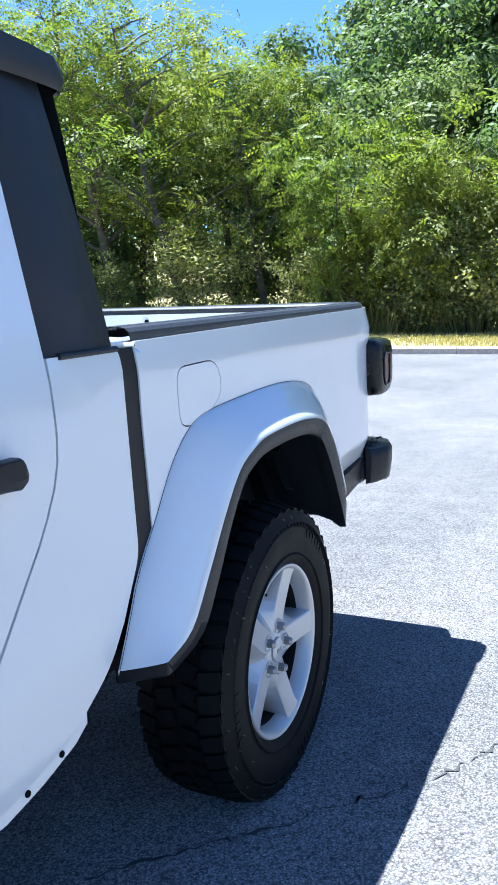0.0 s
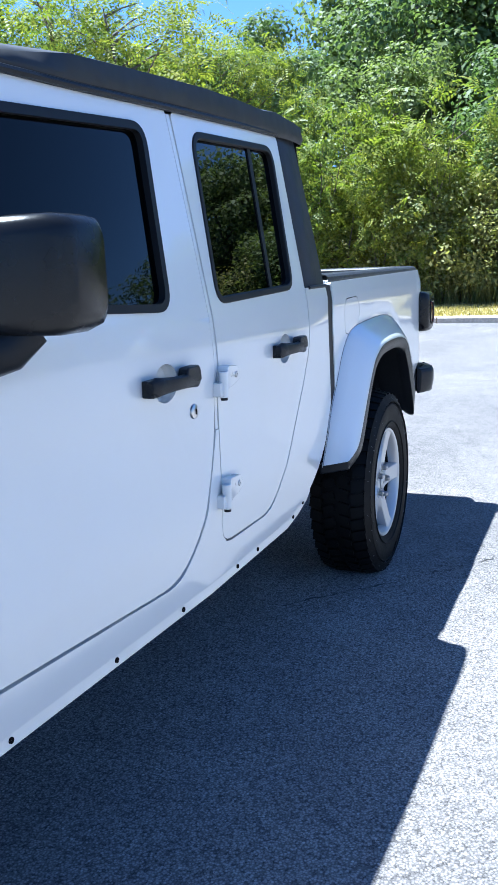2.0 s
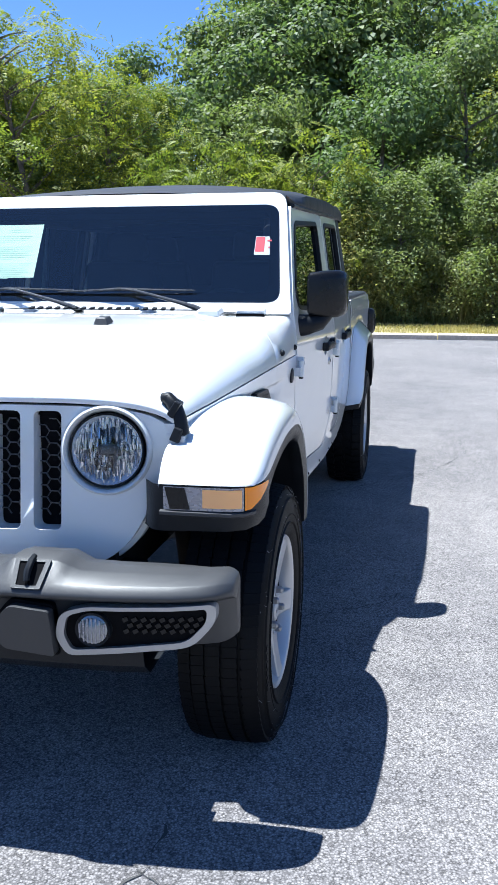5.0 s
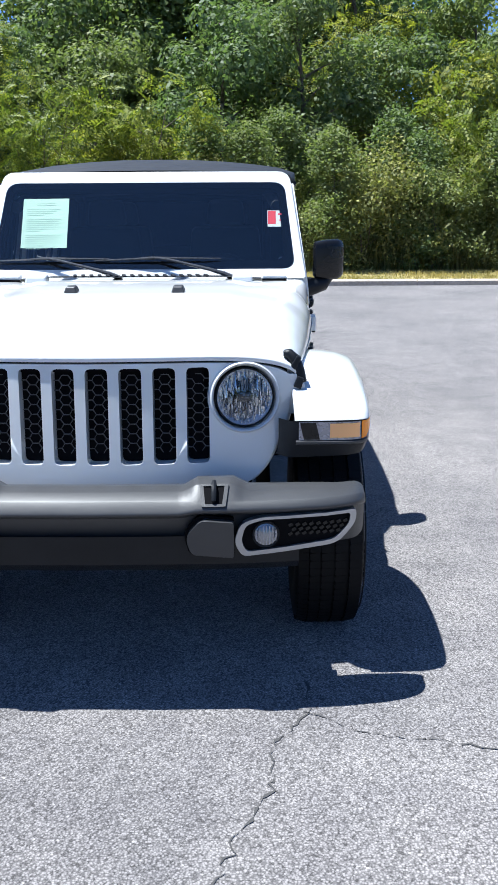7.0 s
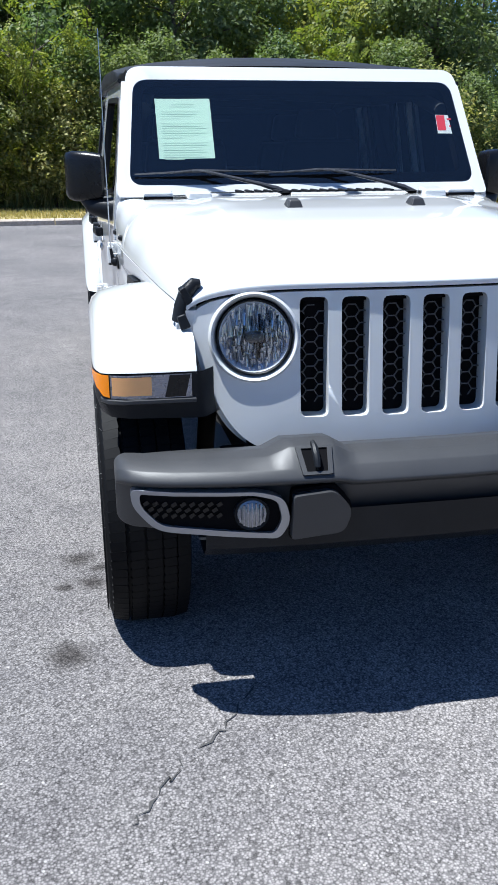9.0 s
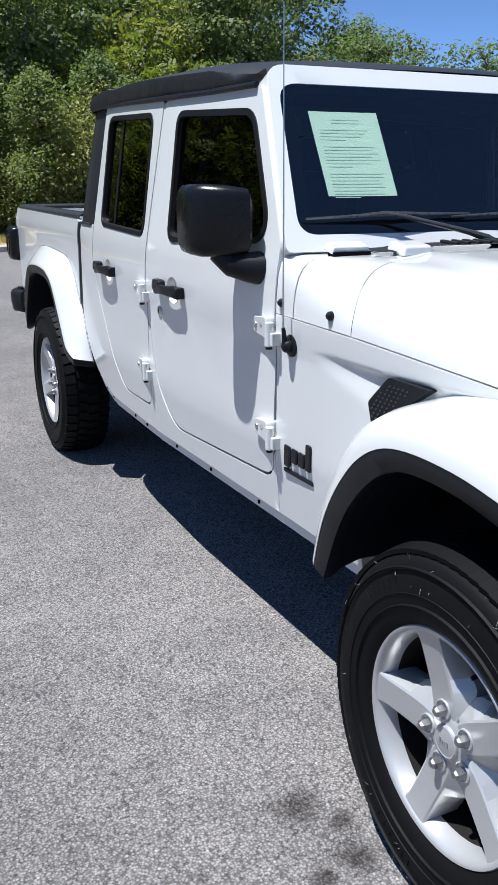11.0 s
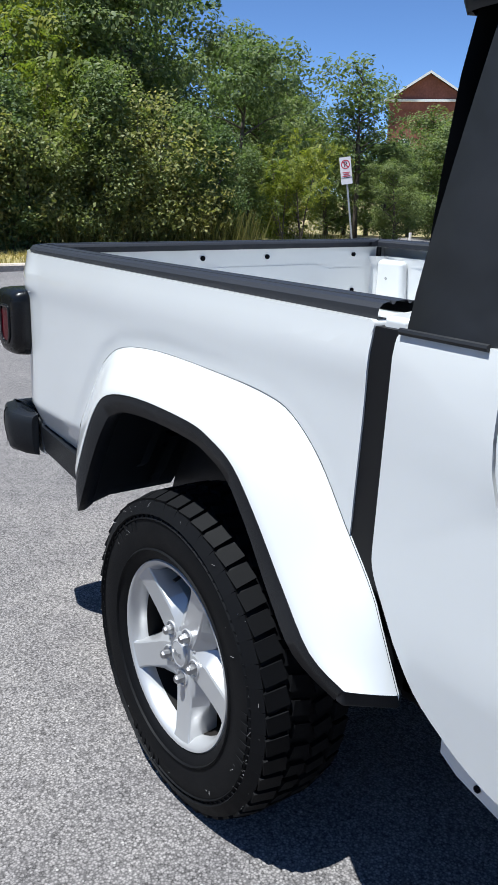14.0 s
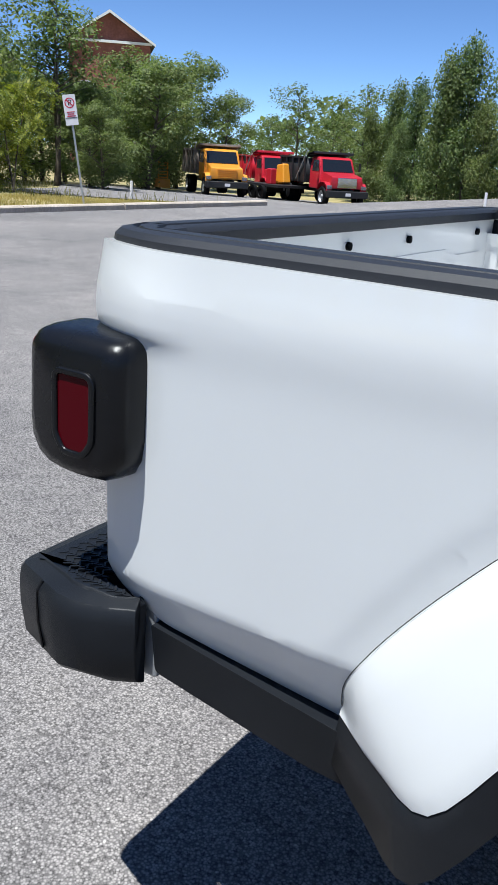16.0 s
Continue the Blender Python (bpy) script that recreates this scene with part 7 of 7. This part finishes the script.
box(bm, (1.30, 0.8, 0.12), (0, 1.9, 0.50))
part("fuel_tank", bm, BLACK_PLASTIC, pickup, bevel=0.03)
bm = bmesh.new()
tube(bm, [(0.30, 2.5, 0.46), (0.32, 1.0, 0.46), (0.30, 0.3, 0.64), (0.30, -0.4, 0.66), (0.34, -0.95, 0.66)], 0.032, 10)
part("exhaust_pipe", bm, RUSTY, pickup, "dull exhaust pipe")

# cabin inside
bm = bmesh.new()
loft(bm, [[(x, 2.50, 1.20), (x, 2.42, 1.245), (x, 2.20, 1.235), (x, 2.10, 1.14), (x, 2.12, 0.95)] for x in (-0.70, -0.35, 0, 0.35, 0.70)])
part("dashboard", bm, SEAT_CLOTH, pickup, "black dashboard", smooth=40)
bm = bmesh.new()
pts = [(-0.36 + 0.18 * math.cos(a * math.tau / 24), 2.02 - 0.07 * math.sin(a * math.tau / 24), 1.18 + 0.17 * math.sin(a * math.tau / 24)) for a in range(25)]
tube(bm, pts, 0.014, 8)
part("steering_wheel", bm, SEAT_CLOTH, pickup, "black steering wheel")
for y, xs_ in ((1.55, (-0.36, 0.36)), (0.95, (-0.36, 0.36))):
    for x in xs_:
        bm = bmesh.new()
        box(bm, (0.48, 0.50, 0.14), (x, y + 0.12, 1.10), (6, 0, 0), 0.92)
        box(bm, (0.47, 0.13, 0.36), (x, y - 0.16, 1.32), (-12, 0, 0), 0.85)
        box(bm, (0.24, 0.09, 0.15), (x, y - 0.22, 1.58), (-8, 0, 0), 0.85)
        part("seat", bm, SEAT_CLOTH, pickup, "black cloth seat", bevel=0.03, seg=3)
bm = bmesh.new()
for s in (1, -1):
    tube(bm, [(s * 0.62, 0.75, 1.2), (s * 0.62, 0.76, 1.66), (s * 0.61, 0.95, 1.70), (s * 0.60, 2.1, 1.68), (s * 0.64, 2.35, 1.60)], 0.03, 10)
for y in (0.80, 1.55):
    tube(bm, [(-0.61, y, 1.69), (0, y, 1.72), (0.61, y, 1.69)], 0.03, 10)
part("roll_bar", bm, SEAT_CLOTH, pickup, "padded black roll bar")


# ---- things beyond the lot ----
def dump_lorry(label, at, turn, paint, bed_mat, side_mat, grille_mat, scale=1.0):
    """A lorry with a bonnet and a tipping body; its front looks along +y."""
    t = thing("dump_truck", label, "dump truck", "lorries on the side road")
    bm = bmesh.new()
    loft(bm, [[(s_ * w, y, z) for s_ in (-1, 1)] for w, y, z in ((0.92, 2.72, 0.95), (0.90, 2.75, 1.25), (0.86, 2.70, 1.52), (0.86, 1.75, 1.68), (0.93, 1.5, 1.72), (0.93, 1.45, 0.95))], caps=False)
    for s_ in (-1, 1):
        vs = [bm.verts.new((s_ * w, y, z)) for w, y, z in ((0.92, 2.72, 0.95), (0.90, 2.75, 1.25), (0.86, 2.70, 1.52), (0.86, 1.75, 1.68), (0.93, 1.5, 1.72), (0.93, 1.45, 0.95))]
        bm.faces.new(vs)
    part("bonnet", bm, paint, t, "", bevel=0.05)
    bm = bmesh.new()
    loft(bm, [[(s_ * w, y, z) for s_, y in ((-1, 0.2), (1, 0.2), (1, yf), (-1, yf))] for w, yf, z in ((1.02, 1.55, 0.85), (1.02, 1.55, 1.70), (0.95, 1.22, 2.38), (0.88, 1.0, 2.46))], close=True, caps=True)
    cab_ = part("cab", bm, paint, t, "painted steel cab", bevel=0.05)
    bm = bmesh.new()
    loft(bm, [[(-0.88, 1.575, 1.74), (0.88, 1.575, 1.74)], [(-0.82, 1.26, 2.34), (0.82, 1.26, 2.34)]])
    part("windscreen", bm, DARK_GLASS, cab_)
    for s_ in (-1, 1):
        bm = bmesh.new()
        loft(bm, [[(s_ * 1.03, 0.5, 1.74), (s_ * 1.03, 1.40, 1.74)], [(s_ * 0.97, 0.55, 2.28), (s_ * 0.97, 1.18, 2.28)]])
        part("side_window", bm, DARK_GLASS, cab_)
        bm = bmesh.new()
        box(bm, (0.05, 0.2, 0.42), (s_ * 1.28, 1.5, 2.0))
        rod(bm, (s_ * 1.0, 1.45, 2.2), (s_ * 1.28, 1.5, 2.2), 0.02, n=6)
        part("door_mirror", bm, BLACK_STEEL, t, bevel=0.02)
        bm = bmesh.new()
        loft(bm, [[(s_ * 0.84, y, z), (s_ * 1.16, y, z - 0.03)] for y, z in ((2.72, 0.85), (2.70, 1.12), (2.5, 1.24), (2.0, 1.26), (1.7, 1.1), (1.55, 0.85))])
        part("front_wing", bm, paint, t, "", bevel=0.03)
        bm = bmesh.new()
        box(bm, (0.28, 0.06, 0.18), (s_ * 0.98, 2.74, 1.0))
        part("head_lamp", bm, CLEAR_LENS, t, "", bevel=0.02)
    bm = bmesh.new()
    box(bm, (1.1, 0.06, 0.5), (0, 2.77, 1.22))
    gr = part("radiator_grille", bm, grille_mat, t, "", bevel=0.02)
    for k in range(5):
        bm = bmesh.new()
        box(bm, (1.0, 0.03, 0.03), (0, 2.81, 1.04 + 0.09 * k))
        part("grille_bar", bm, grille_mat, gr)
    bm = bmesh.new()
    box(bm, (2.3, 0.28, 0.34), (0, 2.86, 0.66))
    part("bumper", bm, BLACK_STEEL, t, "black steel bumper", bevel=0.04)
    bm = bmesh.new()
    box(bm, (0.3, 0.02, 0.15), (0, 3.01, 0.66))
    part("plate", bm, SIGN_WHITE, t)
    bm = bmesh.new()
    for s_ in (-1, 1):
        box(bm, (0.12, 6.4, 0.24), (s_ * 0.4, -0.6, 0.78))
    part("chassis", bm, BLACK_STEEL, t)
    # tipping body with ribs
    bm = bmesh.new()
    loft(bm, [[(x, y, z) for x, z in ((-1.15, 2.35), (-1.15, 1.10), (1.15, 1.10), (1.15, 2.35))] for y in (0.05, -3.7)])
    for y in (0.05, -3.7):
        bm.faces.new([bm.verts.new((x, y, z)) for x, z in ((-1.15, 1.10), (1.15, 1.10), (1.15, 2.35), (-1.15, 2.35))])
    tub = part("tipping_body", bm, side_mat, t, "", bevel=0.02)
    m = tub.modifiers.new("wall", "SOLIDIFY")
    m.thickness = 0.06
    for s_ in (-1, 1):
        for y in (-0.1, -0.9, -1.8, -2.7, -3.55):
            bm = bmesh.new()
            box(bm, (0.08, 0.12, 1.25), (s_ * 1.2, y, 1.72))
            part("body_rib", bm, bed_mat, tub)
        bm = bmesh.new()
        box(bm, (0.1, 3.8, 0.1), (s_ * 1.18, -1.82, 2.38))
        part("top_rail", bm, bed_mat, tub)
        bm = bmesh.new()
        rod(bm, (s_ * 1.22, -1.2, 1.25), (s_ * 1.22, 0.2, 2.75), 0.035, n=6)
        part("tarp_arm", bm, GALV, tub)
    bm = bmesh.new()
    loft(bm, [[(x, y, z) for x in (-1.15, 1.15)] for y, z in ((-0.1, 2.4), (0.12, 2.62), (0.9, 2.72), (0.92, 2.60), (0.15, 2.5))])
    part("cab_shield", bm, bed_mat, tub, "", bevel=0.02)
    # wheels
    for s_ in (-1, 1):
        for y in (2.1, -2.3):
            hub = new("wheel")
            hub.parent = t
            hub.location = (s_ * (1.0 if y > 0 else 0.93), y, 0.50)
            bm = bmesh.new()
            wd = 0.14 if y > 0 else 0.26
            spin_x(bm, [(-wd, 0.30), (-wd, 0.46), (-wd + 0.04, 0.5), (wd - 0.04, 0.5), (wd, 0.46), (wd, 0.30)], 28, (0, 0, 0), s_)
            part("tyre", bm, RUBBER, hub, "black lorry tyre", smooth=50)
            bm = bmesh.new()
            spin_x(bm, [(wd - 0.01, 0.30), (wd - 0.10, 0.24), (wd - 0.12, 0.14), (wd - 0.02, 0.10), (wd - 0.02, 0.001)], 24, (0, 0, 0), s_)
            part("rim", bm, GALV, hub, "pale steel wheel", smooth=40)
    t.matrix_world = pose(at[0], at[1], ground_z(at[0], at[1]) + 0.03, 0, 0, turn)
    t.scale = (scale,) * 3
    return t


dump_lorry("yellow dump truck with weathered sideboards on the side road", (-36.9, -28.6), -41, YELLOW_PAINT, RUST_WOOD, RUST_WOOD, YELLOW_PAINT, 0.95)
dump_lorry("red dump truck parked behind the yellow one", (-41.3, -28.0), -38, RED_PAINT, RED_PAINT, RED_PAINT, BLACK_STEEL, 0.95)
dump_lorry("red dump truck with black tipping body and chrome grille", (-38.7, -22.9), -36, RED_PAINT, BLACK_STEEL, BLACK_STEEL, CHROME, 0.95)
# small yellow machine behind the first lorry, and a flat trailer between the lorries
t = thing("yellow_machine", "small yellow machine behind the dump truck", "machine")
bm = bmesh.new()
box(bm, (0.9, 1.2, 0.6), (0, 0, 0.5), (0, 0, 0), 0.9)
part("engine_box", bm, YELLOW_PAINT, t, "", bevel=0.06)
bm = bmesh.new()
for k in range(6):
    box(bm, (0.7, 0.06, 0.06), (0, 0.1, 0.9 + 0.2 * k))
for s_ in (-1, 1):
    box(bm, (0.07, 0.07, 1.5), (s_ * 0.35, 0.1, 1.25))
part("ladder_frame", bm, YELLOW_PAINT, t)
t.matrix_world = pose(-35.6, -31.2, ground_z(-35.6, -31.2) + 0.03, 0, 0, -30) @ Matrix.Scale(0.75, 4)
t = thing("flat_trailer", "small trailer carrying a yellow and red load", "trailer")
bm = bmesh.new()
box(bm, (1.9, 3.6, 0.14), (0, 0, 0.75))
part("deck", bm, BLACK_STEEL, t, "", bevel=0.02)
bm = bmesh.new()
box(bm, (0.5, 0.8, 1.0), (-0.1, 0.6, 1.35), (8, 0, 0), 0.8)
part("load_hopper", bm, YELLOW_PAINT, t, "", bevel=0.08)
bm = bmesh.new()
box(bm, (0.4, 0.5, 0.8), (0.5, 0.4, 1.2), (0, 0, 0), 0.9)
part("load_box", bm, RED_PAINT, t, "", bevel=0.06)
for s_ in (-1, 1):
    for y in (-0.5, 0.35):
        bm = bmesh.new()
        spin_x(bm, [(-0.1, 0.2), (-0.1, 0.36), (0.1, 0.36), (0.1, 0.22), (0.04, 0.2), (0.06, 0.001)], 20, (s_ * 1.02, y, 0.37), s_)
        part("wheel", bm, RUBBER, t)
t.matrix_world = pose(-38.6, -25.9, ground_z(-38.6, -25.9) + 0.03, 0, 0, -25)

# brick house on the rise
house = thing("brick_house", "red-brown brick house with white-trimmed gable behind trees", "house")
hx, hy = 0.5 * (-75.4 - 81.9), 0.5 * (-78.7 - 71.9)
half, eave, peak, base = 4.7, 12.75, 15.8, -1.5
bm = bmesh.new()
loft(bm, [[(-half, y, base), (half, y, base), (half, y, eave), (0, y, peak - 0.15), (-half, y, eave)] for y in (0, 13)], close=True, caps=True)
walls = part("wall", bm, HOUSE_BRICK, house, "red-brown brick walls", smooth=0)
for s_ in (-1, 1):
    bm = bmesh.new()
    loft(bm, [[(0, y, peak + 0.1), (s_ * (half + 0.55), y, eave - 0.12), (s_ * (half + 0.55), y, eave - 0.28), (0, y, peak - 0.08)] for y in (-0.6, 13.6)], close=True, caps=True)
    part("roof", bm, ROOF_SHINGLE, house, "dark shingle roof", smooth=0)
    bm = bmesh.new()
    loft(bm, [[(0, y, peak + 0.14), (s_ * (half + 0.6), y, eave - 0.1), (s_ * (half + 0.6), y, eave - 0.38), (0, y, peak - 0.16)] for y in (-0.72, -0.62)], close=True, caps=True)
    part("verge_board", bm, WHITE_TRIM, house, "white verge board", smooth=0)
bm = bmesh.new()
box(bm, (2 * half + 0.4, 0.35, 0.28), (0, -0.15, eave - 0.1))
part("cornice", bm, WHITE_TRIM, house, "pale cornice across the gable", smooth=0)
bm = bmesh.new()
box(bm, (2 * half, 0.08, 0.9), (0, -0.05, eave - 0.75))
part("shadow_band", bm, HOUSE_BRICK, house, "recessed brick band", smooth=0)
for x in (-2.6, 2.4):
    for z in (7.4, 4.2):
        bm = bmesh.new()
        box(bm, (1.5, 0.12, 1.8), (x, -0.03, z))
        w = part("window", bm, WHITE_TRIM, house, "white-framed window", smooth=0)
        for dx in (-0.34, 0.34):
            for dz in (-0.42, 0.42):
                bm = bmesh.new()
                box(bm, (0.58, 0.06, 0.74), (x + dx, -0.08, z + dz))
                part("pane", bm, DARK_GLASS, w, smooth=0)
house.matrix_world = pose(hx, hy, 0, 0, 0, math.degrees(math.atan2(-71.9 + 78.7, -81.9 + 75.4)) + 180) @ pose(0, 0, 0)
n_ = house.matrix_world.to_3x3() @ Vector((0, -1, 0))
if n_.dot(Vector((1.7 - hx, -0.3 - hy, 0))) < 0:
    house.matrix_world = house.matrix_world @ pose(0, 0, 0, 0, 0, 180)

# no-parking sign on its leaning post
sign = thing("parking_sign", "white no-parking sign on a leaning galvanised post", "sign")
bm = bmesh.new()
box(bm, (0.05, 0.025, 2.75), (0, 0, 1.30))
part("post", bm, GALV, sign, "galvanised channel post")
bm = sheet(rounded([(-0.16, 1.98, 0.02), (0.16, 1.98, 0.02), (0.16, 2.72, 0.02), (-0.16, 2.72, 0.02)]), [], lambda x, z: Vector((x, -0.03, z)), (0, 0.008, 0))
plate = part("plate", bm, SIGN_WHITE, sign, "white sign plate")
bm = bmesh.new()
ring = []
for r in (0.125, 0.10):
    ring.append([(r * math.cos(k * math.tau / 32), -0.033, 2.52 + r * math.sin(k * math.tau / 32)) for k in range(32)])
loft(bm, ring, close=True)
part("red_ring", bm, SIGN_RED, plate)
bm = bmesh.new()
box(bm, (0.21, 0.003, 0.024), (0, -0.036, 2.52), (0, 45, 0))
part("red_slash", bm, SIGN_RED, plate)
fc = bpy.data.curves.new("letter", "FONT")
fc.body, fc.size, fc.align_x, fc.align_y, fc.extrude = "P", 0.2, "CENTER", "CENTER", 0.001
fc.materials.append(SIGN_BLACK)
fo = new("letter", fc)
fo.parent = plate
fo.matrix_local = pose(0, -0.0345, 2.52, 90, 0, 0)
for k, w in enumerate((0.2, 0.16, 0.22)):
    bm = bmesh.new()
    box(bm, (w, 0.003, 0.022), (0, -0.034, 2.30 - 0.05 * k))
    part("text_bar", bm, SIGN_RED, plate)
bm = bmesh.new()
box(bm, (0.30, 0.003, 0.012), (0, -0.034, 2.16))
part("plate_joint", bm, SIGN_BLACK, plate)
sign.matrix_world = pose(-12.8, -14.55, ground_z(-12.8, -14.55), 0, -8, 135) @ Matrix.Scale(0.85, 4)
for x, y, h in ((-18.5, -18.2, 0.55), (-26.7, -10.1, 0.6)):
    t = thing("marker_post", "short white marker post beside the road", "post", "marker posts")
    bm = bmesh.new()
    rod(bm, (0, 0, -0.1), (0, 0, h), 0.05, 0.045, n=10)
    part("post", bm, SIGN_WHITE, t)
    t.location = (x, y, ground_z(x, y) if y < -14 else 0.0)
